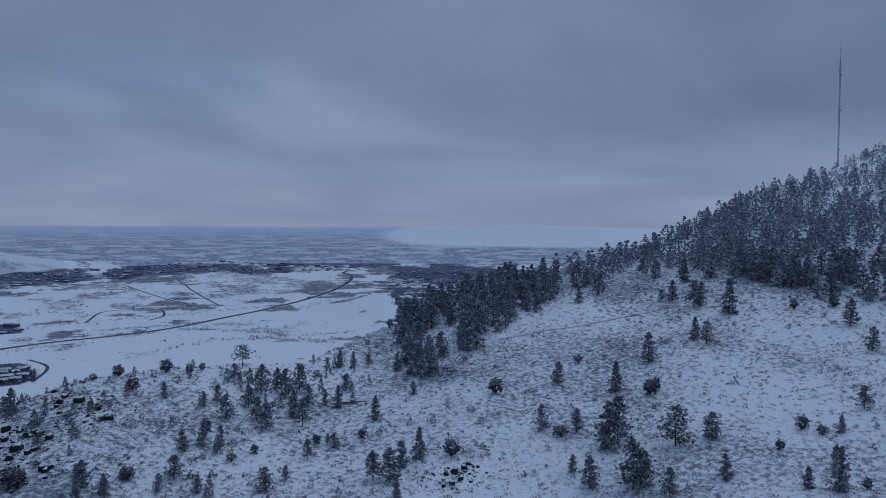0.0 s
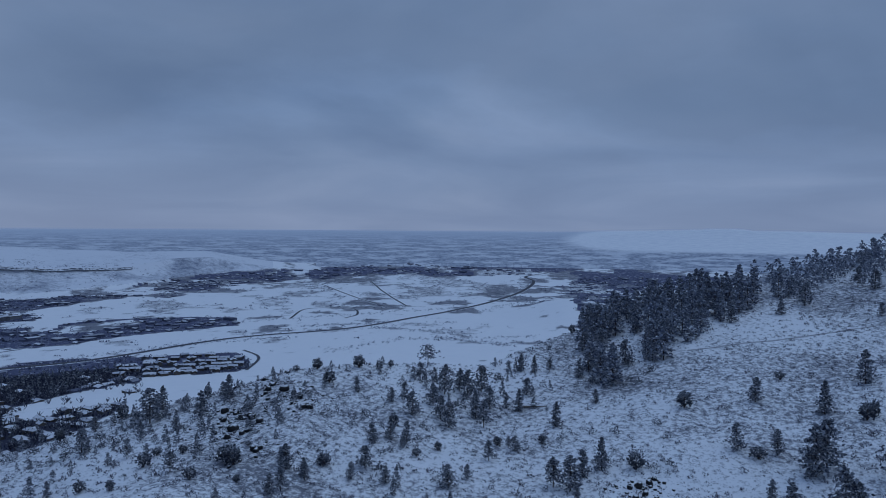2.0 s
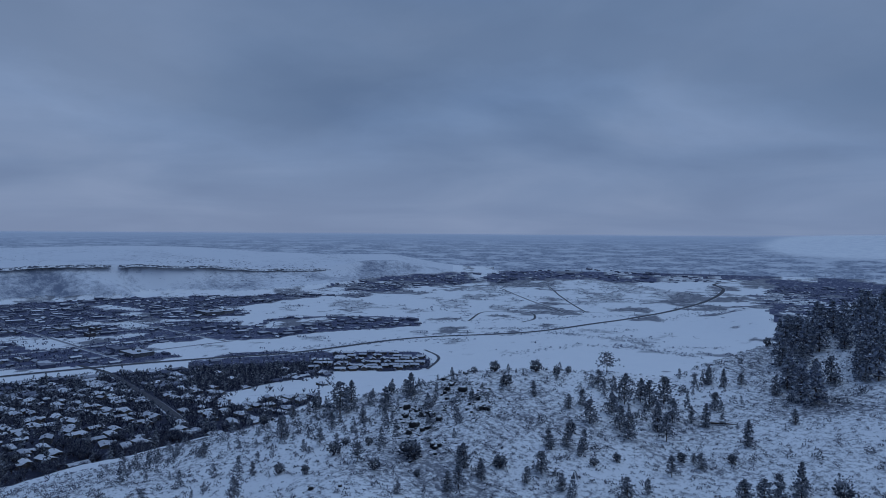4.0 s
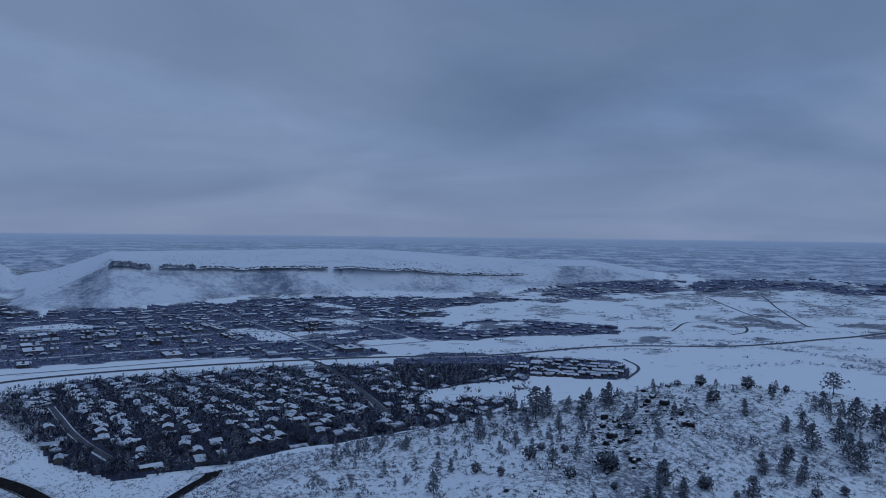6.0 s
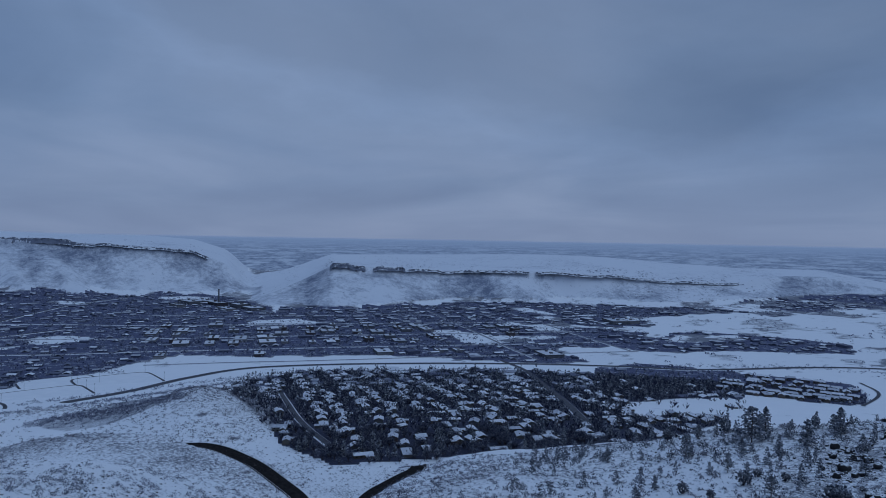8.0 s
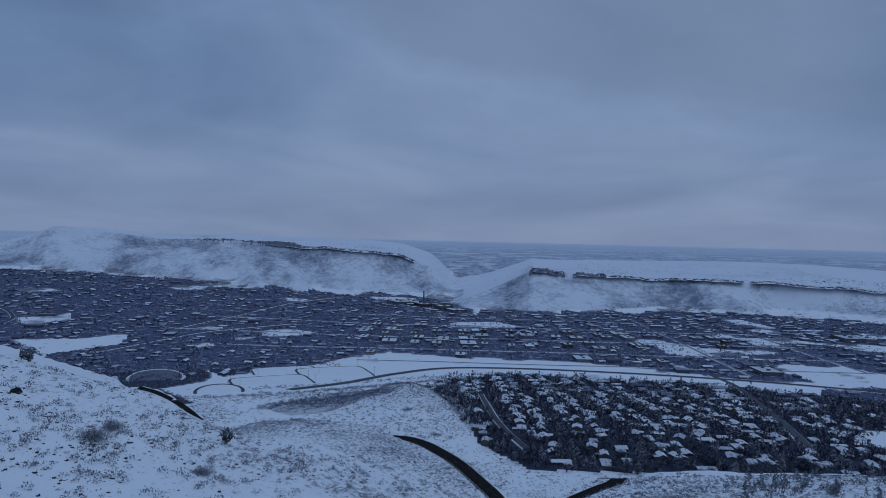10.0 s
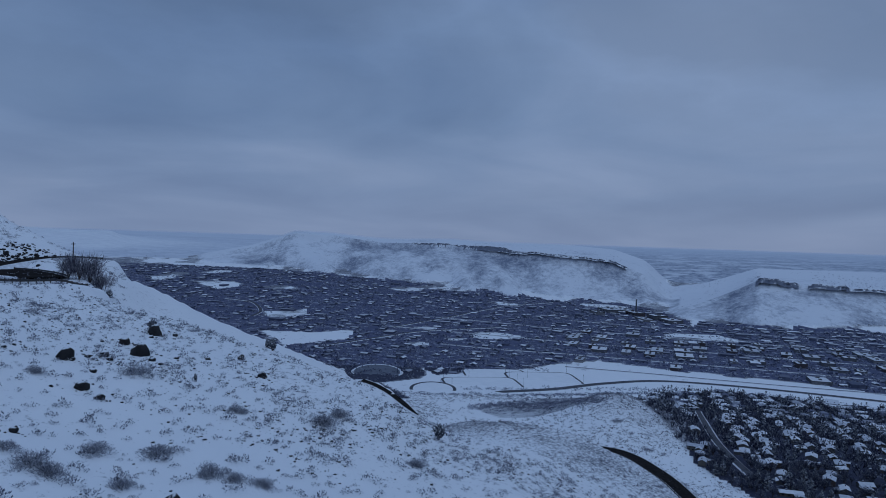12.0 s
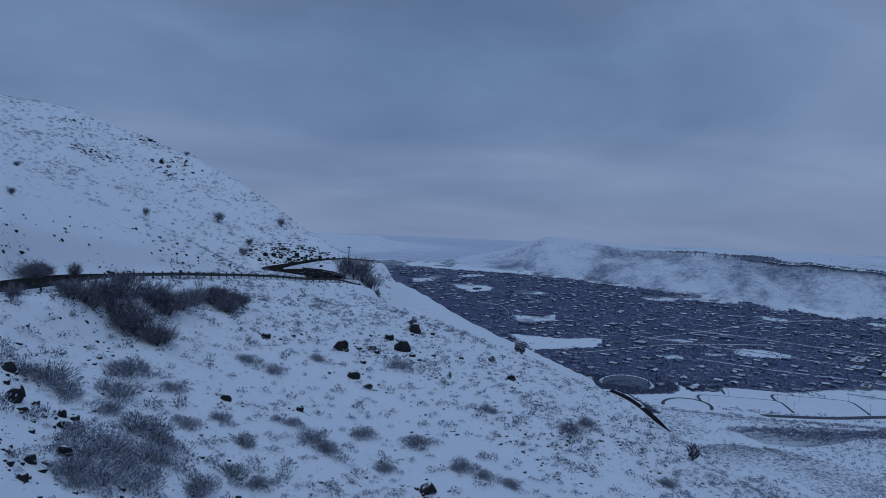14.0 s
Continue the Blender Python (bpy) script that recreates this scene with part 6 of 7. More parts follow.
def town_trees():
    rng = np.random.default_rng(37)
    hx = np.array(HOUSE_XY)
    # among the near houses
    n = 15000
    az, r = rng.uniform(36.5, 82, n), np.sqrt(rng.uniform(500 ** 2, 1238 ** 2, n))
    x, y = at_bearing(az, r)
    d = town_density(az, r)[1]
    first = np.interp(az, [36, 38, 40, 43, 47, 52, 57, 64, 70, 74, 77, 82], [1050, 950, 740, 640, 590, 555, 530, 512, 505, 540, 600, 620])
    ok = (rng.random(n) < d * 0.72) & (r > first) & ~near_road(x, y, 3)
    x, y, r = x[ok], y[ok], r[ok]
    clear = np.array([np.min((hx[:, 0] - a) ** 2 + (hx[:, 1] - b) ** 2) > 85 for a, b in zip(x, y)])
    x, y, r = x[clear], y[clear], r[clear]
    order = np.argsort(r)
    x, y = x[order], y[order]
    pine = rng.random(len(x)) < 0.16
    for k in range(300):
        z = float(ground(x[k], y[k])) - 0.1
        if pine[k]:
            q = int(rng.integers(0, 4))
            place("town_spruce%d" % q, tree_thing("spruce_tree", "dark evergreen with snow beside a house", "spruce tree", "evergreens of the town", *LOW_PINES[q], TOWN_NEEDLES, BARK), x[k], y[k], z, rng.uniform(0, 6), rng.uniform(7, 13), 1.1)
        else:
            q = int(rng.integers(0, 4))
            place("bare%d" % q, bare_tree(q), x[k], y[k], z, rng.uniform(0, 6), rng.uniform(5, 10), rng.uniform(1.0, 1.4))
    rx, ry, rp = x[300:], y[300:], pine[300:]
    scatter("town_trees", [twig_shape(230 + v, stems=6, twigs=2, spread=1.0, thick=0.06, snowy=0.05) for v in range(4)], rx[~rp], ry[~rp], rng.uniform(5, 10, (~rp).sum()), TOWN_TWIGS, "bare trees among the farther houses", "trees", rng)
    scatter("town_evergreens", [conifer_shape(240 + k, width=0.25, start=0.06, blunt=0.8, levels=6, arms=3, tufts=1, size=3.4, snowy=0.4, gaps=0.0)[1] for k in range(4)], rx[rp], ry[rp], rng.uniform(7, 13, rp.sum()), TOWN_NEEDLES, "dark evergreens among the farther houses", "trees", rng)
    # farther quarters and woods
    n = 80000
    az, r = rng.uniform(-10, 121, n), np.sqrt(rng.uniform(640 ** 2, 3350 ** 2, n))
    x, y = at_bearing(az, r)
    d = town_density(az, r)[1]
    d = np.maximum(d * 0.95, plain_streaks(az, r) * 0.22 * (r > 1200) * (az < 50))
    ok = (rng.random(n) < d) & ~((az > 38.5) & (az < 80) & (r < 1236)) & ~near_road(x, y, 2)
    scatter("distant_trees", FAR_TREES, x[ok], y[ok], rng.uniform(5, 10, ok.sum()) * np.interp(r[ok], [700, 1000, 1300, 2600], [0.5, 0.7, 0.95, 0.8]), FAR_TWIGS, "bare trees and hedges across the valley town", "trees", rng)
    # brush on the table mountains
    n = 9000
    az, r = rng.uniform(30, 110, n), rng.uniform(2200, 3500, n)
    x, y = at_bearing(az, r)
    on = np.maximum(mesa_height(az, r, MESA_S), mesa_height(az, r, MESA_N))
    ok = (on > 6) & (fbm(az, r / 500, 1.5, 47, 3) + rng.uniform(-0.3, 0.3, n) > 0.15)
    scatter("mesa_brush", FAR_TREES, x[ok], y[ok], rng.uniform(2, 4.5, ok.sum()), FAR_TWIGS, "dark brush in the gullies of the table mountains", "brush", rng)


town_trees()

# ---- details of the near slopes: x, y, size ----
SLOPE_ROCKS = [(-35.1, -52.3, 2.8), (-37.9, -50.3, 1.3), (-36.8, -48.7, 1.3), (-99.1, -64.1, 4.2), (-113.9, -60.5, 5.0), (-89.3, -55.3, 2.7), (-133.8, -67.8, 3.9), (-30.4, -43.4, 1.5), (-33.9, -44.6, 1.8), (-62.3, -29.6, 2.4), (-28.4, -41.1, 1.0), (-38.2, -57.5, 1.6), (-116.4, -39.8, 2.4), (-119.0, -65.8, 2.6), (-107.1, -62.5, 2.0), (-127.3, -47.7, 2.4), (-86.5, -69.6, 1.8), (-68.0, -49.3, 1.4), (-59.0, -52.5, 1.5), (-87.8, -51.9, 1.6)]
HILL_ROCKS = [(-212.1, -171.9, 5.7), (-214.7, -170.3, 5.3), (-217.3, -168.6, 5.8), (-218.3, -165.6, 4.8), (-222.4, -165.1, 6.2), (-224.2, -162.6, 5.3), (-226.0, -160.2, 4.9), (-229.9, -159.8, 5.4), (-230.8, -156.7, 4.5), (-237.3, -157.8, 4.1), (-222.1, -170.5, 4.1), (-229.2, -167.7, 4.1), (-247.9, -265.1, 7.0), (-273.0, -300.5, 6.5), (-264.6, -265.7, 4.2), (-238.4, -249.4, 3.9), (-217.8, -265.0, 3.9), (-212.5, -269.2, 4.4), (-242.7, -320.4, 4.5), (-87.4, -102.9, 1.5), (-92.5, -103.8, 1.8), (-109.0, -110.2, 2.0), (-84.5, -100.1, 1.3)]
SPUR_ROCKS = [(-104.4, 165.9, 4.1), (-98.2, 160.3, 4.5), (-97.8, 168.7, 3.8), (-92.9, 164.6, 4.0), (-100.9, 156.2, 3.3), (-101.1, 184.1, 4.4), (-95.3, 183.8, 4.0), (-90.9, 180.4, 3.6), (-84.8, 173.4, 3.7), (-82.7, 174.4, 3.1), (-88.8, 174.7, 2.5), (-85.1, 148.3, 3.6), (-84.0, 149.0, 2.5), (-103.3, 170.1, 3.2), (-93.2, 156.3, 3.2), (-89.4, 167.7, 2.1), (-95.7, 153.6, 2.9), (-161.8, 170.5, 4.5), (-159.0, 171.7, 3.4), (-148.9, 170.0, 3.6), (-89.4, 116.7, 1.7), (-96.0, 115.3, 2.2), (-114.8, 188.9, 3.2), (-106.2, 191.5, 2.8)]
OUTCROP_ROCKS = [(1.2, 162.0, 3.4), (3.1, 163.0, 3.9), (5.5, 164.9, 3.7), (6.6, 166.9, 3.2), (2.4, 158.0, 3.1), (0.5, 157.0, 2.5), (4.4, 159.9, 3.1), (-107.3, 171.2, 4.2), (-97.5, 159.6, 5.1), (-95.7, 153.6, 3.8), (-100.1, 167.3, 3.8), (-96.6, 167.1, 4.3), (-93.1, 165.6, 3.7), (-92.6, 157.8, 2.9), (-78.2, 149.8, 3.0), (-84.3, 147.6, 2.7), (-83.6, 174.0, 3.4), (-88.4, 179.4, 3.5), (-95.6, 183.6, 5.0), (-101.3, 187.3, 3.8), (-91.9, 182.1, 3.6), (-100.7, 182.0, 2.7), (-105.1, 179.5, 2.3), (-107.1, 192.2, 2.5)]
THICKETS = [(-53.7, -71.0, 4.3), (-55.7, -70.7, 4.6), (-60.1, -72.3, 6.0), (-60.6, -70.5, 7.2), (-61.8, -69.5, 7.2), (-62.5, -67.5, 5.6), (-64.3, -67.2, 3.7), (-65.9, -75.2, 6.8), (-72.1, -77.7, 7.2), (-73.6, -76.2, 6.5), (-78.5, -78.5, 6.8), (-85.0, -81.8, 4.9), (-88.9, -82.1, 6.2), (-90.4, -80.4, 6.6), (-94.1, -80.7, 4.8), (-87.9, -78.8, 4.9), (-64.9, -92.5, 5.5), (-68.1, -95.1, 4.1)]
LOW_SHRUBS = [(-41.2, -56.6, 5.6), (-40.9, -54.3, 3.5), (-39.8, -57.6, 2.9), (-51.6, -58.5, 6.0), (-47.1, -54.5, 4.4), (-43.0, -51.4, 3.2), (-42.6, -47.8, 5.4), (-37.6, -44.2, 5.1), (-34.9, -43.8, 5.0), (-39.9, -43.5, 4.9), (-33.9, -40.8, 4.7), (-36.2, -40.1, 4.3), (-43.5, -45.5, 3.6), (-32.2, -42.1, 3.8), (-41.3, -39.2, 4.1), (-47.4, -38.4, 2.6), (-46.2, -39.9, 3.5), (-52.7, -44.6, 2.9), (-62.8, -46.2, 3.1), (-61.4, -43.1, 4.1), (-60.7, -40.5, 3.5), (-76.4, -59.8, 3.4), (-74.3, -62.4, 3.4), (-49.2, -48.4, 2.9), (-69.5, -41.6, 3.9), (-73.4, -36.6, 4.0), (-63.0, -34.9, 3.0), (-72.0, -30.0, 3.5), (-54.4, -48.7, 2.8), (-101.2, -54.6, 5.2), (-99.0, -24.6, 4.9), (-104.4, -23.4, 3.8), (-72.0, -27.4, 2.7), (-95.3, -36.3, 3.3), (-54.1, -54.8, 2.7), (-88.7, -61.6, 3.1), (-72.9, -24.8, 2.5), (-95.4, -10.7, 3.7)]
ROADSIDE = [(-60.8, -86.8, 3.4), (-69.4, -90.4, 3.7), (-108.7, -104.8, 1.9), (-113.7, -105.3, 2.2), (-46.6, -69.9, 3.0)]
HILLSIDE = [(-206.1, -177.5, 5.3), (-219.1, -202.0, 7.2), (-243.8, -189.9, 6.0), (-185.8, -205.4, 4.5), (-64.4, -90.4, 1.8), (-89.4, -133.9, 1.8), (-75.5, -114.3, 1.8), (-214.9, -182.5, 4.1), (-271.6, -272.9, 3.7)]
ENDBUSH = [(-192.6, -123.9, 8.5), (-191.5, -119.9, 9.1), (-194.7, -118.7, 8.8), (-198.7, -117.8, 7.4)]
DARK_JUNIPERS = [(-116.6, -9.3, 3.2), (-145.4, -47.7, 3.2), (-288.2, -96.9, 4.9), (-135.3, -69.2, 2.9), (-105.1, -46.6, 1.3), (-199.9, -115.7, 3.3), (-294.7, -96.1, 3.5)]
POLE = [(-237.9, -151.5, 5.0)]
TRAIL = [(19.5, 248.2), (34.3, 253.7), (49.3, 257.3), (68.2, 266.4), (82.6, 271.7), (96.7, 268.1)]
LOGS = [(-26.4, 207.3, 7.0, 0.2), (156.4, 265.3, 8.0, -0.3)]

RIG = np.random.default_rng(43)


def boulder(v):
    def build():
        e = tagged(new("boulder", as_mesh("boulder", rock_shape(300 + v, 1.0, 0.7), ROCK)), "dark angular rock with snow on its top", "rock", "rocks on the slopes")
        return e
    return build


for rows, part_of in ((SLOPE_ROCKS, 0.85), (HILL_ROCKS, 0.4), (SPUR_ROCKS, 0.6), (OUTCROP_ROCKS, 0.6)):
    for x, y, s in rows:
        v = int(RIG.integers(0, 6))
        place("boulder%d" % v, boulder(v), x, y, float(ground(x, y)) + 0.05 * s, RIG.uniform(0, 6.28), s * part_of, RIG.uniform(0.65, 1.15), RIG.normal(0, 0.6))


def rubble():
    """Broken rock round the outcrops."""
    rng = np.random.default_rng(47)
    xs, ys, ss = [], [], []
    for rows, spread, per in ((SLOPE_ROCKS, 0.8, 14), (HILL_ROCKS, 1.0, 34), (SPUR_ROCKS, 1.0, 15), (OUTCROP_ROCKS, 1.0, 14)):
        for x, y, s in rows:
            for k in range(per):
                d = rng.normal(0, s * spread, 2)
                xs.append(x + d[0])
                ys.append(y + d[1])
                ss.append(s * (0.08 + 0.3 * rng.random() ** 2))
    scatter("rubble", ROCKS, xs, ys, ss, ROCK, "broken dark rock scattered in the snow", "rubble", rng, sink=0.05)


rubble()


def shoulder_scree():
    """Stones and stunted brush on the bank above the mountain road."""
    rng = np.random.default_rng(59)
    n = 700
    az = rng.uniform(126, 152, n)
    r = np.interp(az, CREST_AZ, CREST_R) + 13 + 28 * rng.random(n) ** 1.5
    x, y = at_bearing(az, r)
    ok = fbm(x, y, 9, 97, 2) + rng.uniform(-0.3, 0.3, n) > 0.12
    scatter("bank_stones", ROCKS, x[ok], y[ok], 0.25 + 0.8 * rng.random(ok.sum()) ** 2, ROCK, "dark stones on the snowy bank above the road", "stones", rng, sink=0.05)


shoulder_scree()


def thicket(v):
    def build():
        sh = twig_shape(320 + v, stems=64, twigs=16, spread=0.8, thick=0.0075, snowy=0.16, foot=0.16, wild=0.8)
        e = tagged(new("bare_shrub"), "leafless brown shrub with snow on its twigs", "shrub", "shrubs on the slope")
        part("trunk", as_mesh("trunk", stack([tube(np.array([[0, 0, -0.05], [0.1 * math.cos(a), 0.1 * math.sin(a), 0.3], [0.26 * math.cos(a), 0.26 * math.sin(a), 0.75]]), [0.012, 0.008, 0.003], 4) for a in np.arange(0, 6.2, 0.7)]), BARK), None, e)
        part("crown", as_mesh("crown", sh, TWIGS), None, e)
        return e
    return build


def soft_shrub(v):
    def build():
        e = tagged(new("low_shrub"), "low rounded grey shrub frosted with snow", "shrub", "low shrubs on the slope")
        part("trunk", as_mesh("trunk", stack([tube(np.array([[0, 0, -0.05], [0.1 * math.cos(a), 0.1 * math.sin(a), 0.12], [0.26 * math.cos(a), 0.26 * math.sin(a), 0.3]]), [0.012, 0.008, 0.003], 4) for a in np.arange(0, 6.2, 0.9)]), BARK), None, e)
        part("crown", as_mesh("crown", dome_shape(350 + v, n=900, wide=1.2, tall=0.72, blade=0.13, thick=0.010, snowy=0.38), SAGE), None, e)
        return e
    return build


# a tall thicket under the road, low frosted shrubs over the slope below it
for k, (x, y, s) in enumerate(THICKETS + LOW_SHRUBS):
    tall = k < len(THICKETS)
    for q in range(2):
        v = int(RIG.integers(0, 4))
        px, py = x + q * RIG.normal(0, 0.2 * s), y + q * RIG.normal(0, 0.2 * s)
        if tall:
            place("thicket%d" % v, thicket(v), px, py, float(ground(px, py)) - 0.05, RIG.uniform(0, 6), s * (0.56 - 0.1 * q), RIG.uniform(1.1, 1.4))
        else:
            place("low_shrub%d" % v, soft_shrub(v), px, py, float(ground(px, py)) - 0.05, RIG.uniform(0, 6), s * (0.7 - 0.18 * q), RIG.uniform(0.95, 1.25))
for x, y, s in ENDBUSH:
    v = int(RIG.integers(0, 4))
    place("thicket%d" % v, thicket(v), x, y, float(ground(x, y)) - 0.05, RIG.uniform(0, 6), s * 0.95, RIG.uniform(0.8, 1.0))
for x, y, s in ROADSIDE + HILLSIDE:
    v = int(RIG.integers(0, 4))
    place("thicket%d" % v, thicket(v), x, y, float(ground(x, y)) - 0.05, RIG.uniform(0, 6), s * 0.75, RIG.uniform(0.75, 1.0))
stand(BUSHES, DARK_JUNIPERS, "juniper_bush", "lone dark juniper on the open slope", "juniper", "junipers on the spur", JUNIPER, BARK, wide=(0.55, 0.8))


def brush_patches():
    """Matted low shrubs in patches on the open slope."""
    rng = np.random.default_rng(53)
    xs, ys = [], []
    for x, y, s in LOW_SHRUBS:
        for k in range(8):
            xs.append(x + rng.normal(0, 0.3 * s))
            ys.append(y + rng.normal(0, 0.3 * s))
    scatter("matted_brush", [dome_shape(340 + k, n=130, wide=1.0, tall=0.6, thick=0.015, blade=0.13, snowy=0.4) for k in range(4)], xs, ys, rng.uniform(0.8, 2.0, len(xs)), SAGE, "matted low shrubs dusted with snow", "brush", rng)


brush_patches()


def mast():
    """Guyed lattice radio mast behind the wooded summit."""
    x, y = at_bearing(-29.22, 700)
    z = float(ground(x, y)) - 4
    top = 235 + 700 * math.tan(radians(13.25))
    h = top - z
    e = tagged(new("radio_mast"), "tall thin grey lattice radio mast on the summit", "radio mast")
    e.location = (float(x), float(y), z)
    steel = simple("galvanised_steel", (0.12, 0.13, 0.15), (0.2, 0.21, 0.23), 1.0, 0.6)
    w = 0.6
    corners = [(w * math.cos(a), w * math.sin(a)) for a in (0.4, 0.4 + 2.094, 0.4 + 4.189)]
    for cx, cy in corners:
        part("leg", mesh_arrays("leg", *tube(np.array([[cx, cy, 0], [cx, cy, h * 0.45], [cx, cy, h * 0.87]]), [0.13, 0.12, 0.11], 6)[:2]), steel, e)
    br = []
    n = 44
    for k in range(n):
        z0, z1 = h * 0.87 * k / n, h * 0.87 * (k + 1) / n
        for q in range(3):
            a, b = corners[q], corners[(q + 1) % 3]
            br.append(tube(np.array([[a[0], a[1], z0], [b[0], b[1], z1]]), [0.08, 0.08], 4))
            br.append(tube(np.array([[a[0], a[1], z1], [b[0], b[1], z1]]), [0.07, 0.07], 4))
    sh = stack(br)
    part("lattice", mesh_arrays("lattice", sh[0], sh[1]), steel, e)
    whip = part("antenna", mesh_arrays("antenna", *tube(np.array([[0, 0, h * 0.86], [0, 0, h * 0.93], [0, 0, h]]), [0.18, 0.14, 0.05], 6)[:2]), steel, e, "thin whip antenna")
    bm = bmesh.new()
    bmesh.ops.create_icosphere(bm, subdivisions=2, radius=0.55, matrix=Matrix.Translation((0, 0, h * 0.93)))
    part("beacon", bm, steel, whip, "small round beacon housing")
    for f, r in ((0.42, 0.7), (0.62, 0.75), (0.8, 0.6)):
        part("dish", mesh_arrays("dish", *tube(np.array([[1.0, 0.2, h * f], [1.3, 0.2, h * f], [1.5, 0.2, h * f]]), [0.3, r, r * 1.05], 10)[:2]), steel, e)
    for lev in (0.35, 0.6, 0.84):
        for q in range(3):
            a = 0.4 + 2.094 * q
            ex, ey = math.cos(a) * h * 0.5, math.sin(a) * h * 0.5
            gz = float(ground(x + ex, y + ey)) - z
            part("guy_wire", mesh_arrays("guy_wire", *tube(np.array([[0, 0, h * lev], [ex / 2, ey / 2, (h * lev + gz) / 2 - 2], [ex, ey, gz]]), [0.03, 0.03, 0.03], 4)[:2]), steel, e)


mast()


def pole():
    x, y, s = POLE[0]
    e = tagged(new("utility_pole"), "dark wooden utility pole beside the road", "utility pole")
    e.location = (x, y, float(ground(x, y)))
    part("shaft", mesh_arrays("shaft", *tube(np.array([[0, 0, -0.5], [0, 0, 3], [0, 0, 6.0]]), [0.2, 0.18, 0.14], 8)[:2]), TIMBER, e)
    arm = part("crossarm", box_mesh(-1.1, 1.1, -0.08, 0.08, 5.2, 5.4), TIMBER, e)
    for k in (-0.9, -0.3, 0.3, 0.9):
        part("insulator", mesh_arrays("insulator", *tube(np.array([[k, 0, 5.4], [k, 0, 5.5], [k, 0, 5.62]]), [0.03, 0.05, 0.03], 6)[:2]), CONCRETE, arm)


pole()


# ---- playing fields below the slope ----
CLEAN = simple("untrodden_snow", (0.78, 0.80, 0.83), (0.86, 0.87, 0.89), 0.05)


def field_outline(kind, n=40):
    a = np.linspace(0, 2 * np.pi, n, endpoint=False)
    c, s = np.cos(a), np.sin(a)
    p = 2.0 if kind == "oval" else 7.0
    k = (np.abs(c) ** p + np.abs(s) ** p) ** (-1 / p)
    return np.stack([c * k, s * k], 1)


def playing_field(az, r, wide, deep, turn, kind, label):
    x, y = at_bearing(az, r)
    out = field_outline(kind)
    e = tagged(new("playing_field"), label, "playing field", "playing fields")
    t = radians(az + turn)
    rot = np.array([[math.cos(t), -math.sin(t)], [math.sin(t), math.cos(t)]])
    rings = []
    for f, up in ((0.02, 1.5), (0.86 if kind == "oval" else 0.94, 1.5), (0.861 if kind == "oval" else 0.941, 1.42), (1.0, 1.42), (1.03, -2.0)):
        p = (out * f * [wide / 2, deep / 2]) @ rot.T
        rings.append(np.concatenate([p, np.full((len(p), 1), up)], 1))
    e.location = (float(x), float(y), float(ground(x, y)))
    def strip(a, b):
        v = np.concatenate([rings[a], rings[b]])
        n = len(out)
        k = np.arange(n)
        return mesh_arrays("part", v, np.stack([k, k + n, (k + 1) % n + n, (k + 1) % n], -1)[:, ::-1])
    part("pitch", strip(0, 1), CLEAN, e, "smooth untrodden snow")
    part("track", strip(2, 3), PALE_ASPHALT, e, "dark running track or kerb")
    part("bank", strip(3, 4), SHOULDER, e)
    if kind != "oval":
        for k in (5, 15, 25, 35):
            q = rings[3][k]
            lp = part("light_pole", mesh_arrays("light_pole", *tube(np.array([[q[0], q[1], 0], [q[0], q[1], 9], [q[0], q[1], 17]]), [0.16, 0.13, 0.1], 6)[:2]), STEEL, e)
            part("lamp_head", box_mesh(q[0] - 1.6, q[0] + 1.6, q[1] - 0.25, q[1] + 0.25, 16.6, 17.8), STEEL, lp)


playing_field(95.2, 985, 66, 95, 0, "oval", "snowy running oval with a dark track")
playing_field(91.2, 1085, 120, 95, 12, "rect", "broad snow-covered playing field with light poles")
playing_field(90.2, 1215, 110, 80, 10, "rect", "snow-covered ball field with light poles")
playing_field(86.3, 1190, 120, 110, 14, "rect", "wide snow-covered field beside the road")


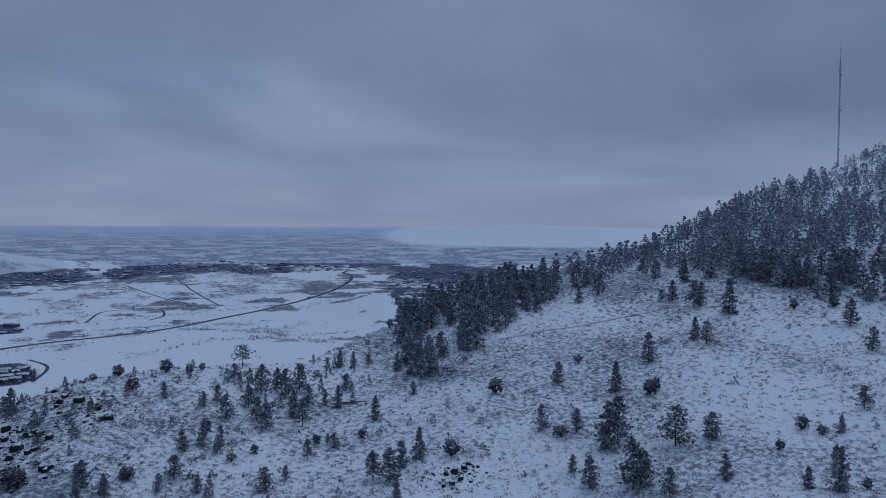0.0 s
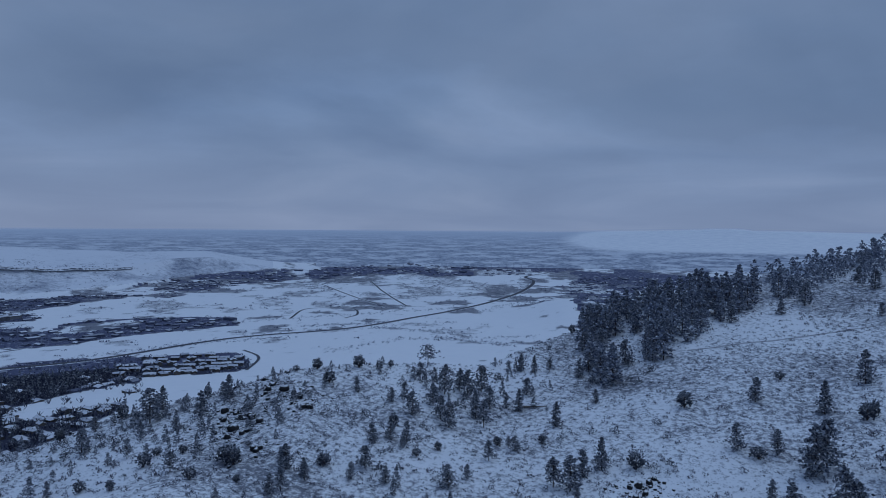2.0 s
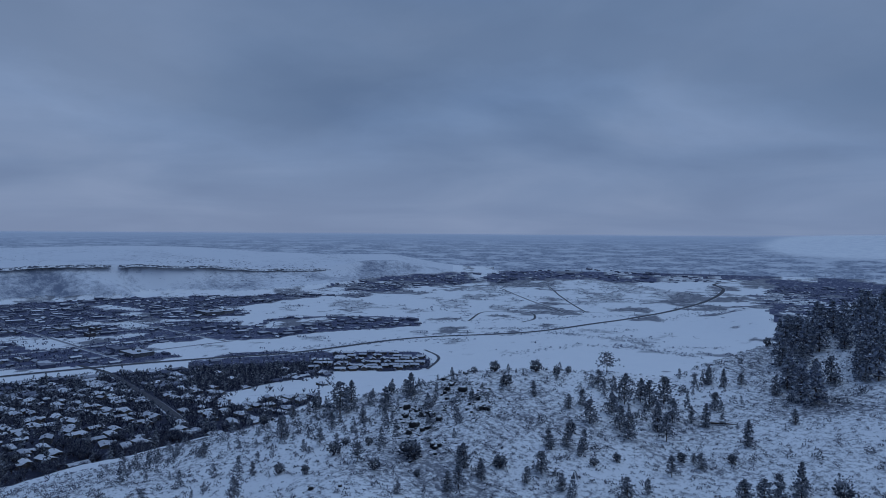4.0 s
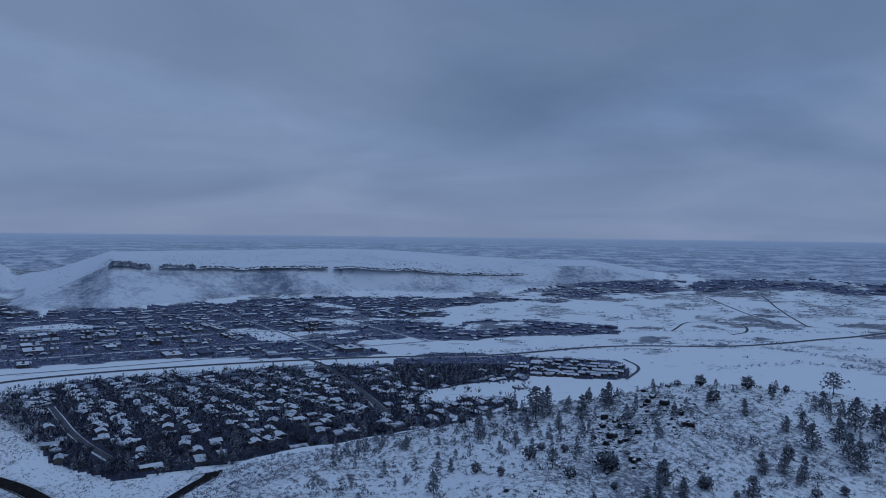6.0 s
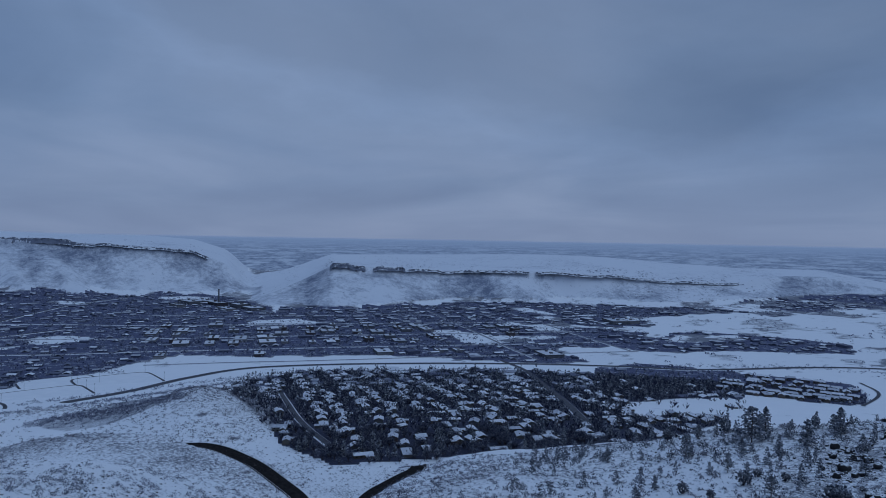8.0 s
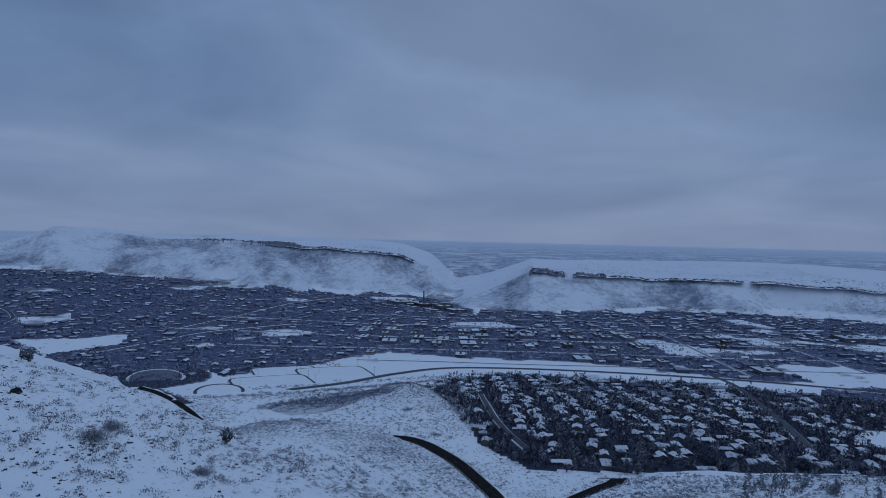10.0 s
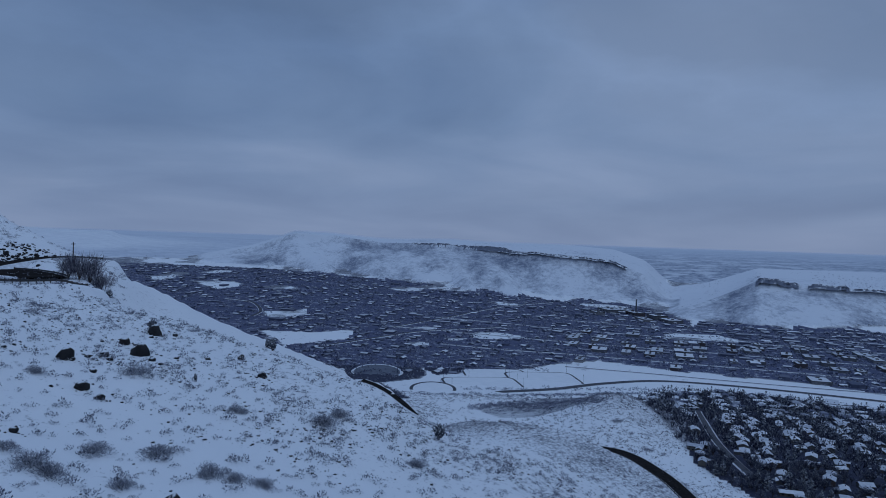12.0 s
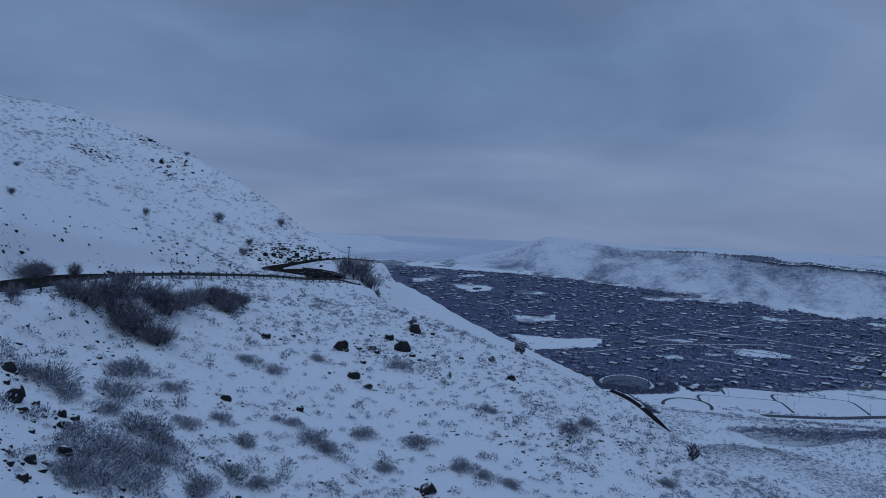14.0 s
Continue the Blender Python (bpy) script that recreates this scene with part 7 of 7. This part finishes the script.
def pond(az, r, wide, deep):
    """Dark open water below the slope within a snowy bank."""
    x, y = at_bearing(az, r)
    out = field_outline("oval") * [wide / 2, deep / 2]
    t = radians(az)
    out = out @ np.array([[math.cos(t), -math.sin(t)], [math.sin(t), math.cos(t)]]).T
    n, k = len(out), np.arange(len(out))
    z = float(ground(x, y)) + 1.2
    rim = [np.concatenate([out * f + [float(x), float(y)], np.full((n, 1), z + up)], 1) for f, up in ((0.02, 0.0), (1.0, 0.0), (1.06, 0.5), (1.2, -3.0))]

    def ring(a, b):
        return mesh_arrays("water", np.concatenate([rim[a], rim[b]]), np.stack([k, k + n, (k + 1) % n + n, (k + 1) % n], -1)[:, ::-1])
    me = ring(0, 1)
    me.materials.append(simple("dark_pond_water", (0.035, 0.042, 0.07), (0.07, 0.08, 0.12), 0.05, 0.35))
    tagged(new("water", me), "dark unfrozen pond in the valley", "pond", kind="structure")
    for a in (1, 2):
        bank = ring(a, a + 1)
        bank.materials.append(SHOULDER)
        tagged(new("bank", bank), "snowy bank round the pond", "bank", kind="structure")


pond(99.8, 1190, 78, 130)


def chimney_stack():
    x, y = at_bearing(79.2, 2460)
    e = tagged(new("chimney_stack"), "pale concrete chimney of the works", "chimney")
    e.location = (float(x), float(y), float(ground(x, y)))
    part("shaft", mesh_arrays("shaft", *tube(np.array([[0, 0, -2], [0, 0, 22], [0, 0, 46]]), [3.4, 2.8, 2.2], 14)[:2]), CONCRETE, e)
    part("rim", mesh_arrays("rim", *tube(np.array([[0, 0, 44.5], [0, 0, 45.2], [0, 0, 46.4]]), [2.3, 2.6, 2.5], 14)[:2]), FASCIA, e, "dark rim")


chimney_stack()


# ---- a faint trail across the spur and fallen trunks ----
def trail():
    line = spline(TRAIL, 4.0)
    z = ground(line[:, 0], line[:, 1])
    v, f = ribbon(line, z, 0.45, -0.45, 0.06)
    me = mesh_arrays("trail", v, f)
    me.materials.append(simple("trodden_soil", (0.22, 0.22, 0.23), (0.6, 0.61, 0.64), 0.5))
    tagged(new("trail", me), "narrow trodden trail across the snowy spur", "trail", kind="structure")


trail()


def fallen_log(x, y, length, turn):
    rng = np.random.default_rng(int(abs(x) * 10))
    e = tagged(new("fallen_log"), "grey fallen pine trunk with broken limbs in the snow", "fallen log", "fallen trunks")
    e.location, e.rotation_euler = (x, y, float(ground(x, y)) + 0.25), (0, 0, turn)
    part("trunk", mesh_arrays("trunk", *tube(np.array([[-length / 2, 0, 0.0], [0, 0.1, 0.15], [length / 2, 0, 0.3]]), [0.28, 0.2, 0.07], 8)[:2]), BARK, e)
    for k in range(7):
        u = rng.uniform(-0.4, 0.48) * length
        part("limb", mesh_arrays("limb", *tube(np.array([[u, 0, 0.1], [u + 0.4, rng.uniform(-0.7, 0.7), 0.6], [u + 0.9, rng.uniform(-1.3, 1.3), 1.0]]), [0.06, 0.04, 0.015], 5)[:2]), BARK, e)


for x, y, s, turn in LOGS:
    fallen_log(x, y, s, turn)
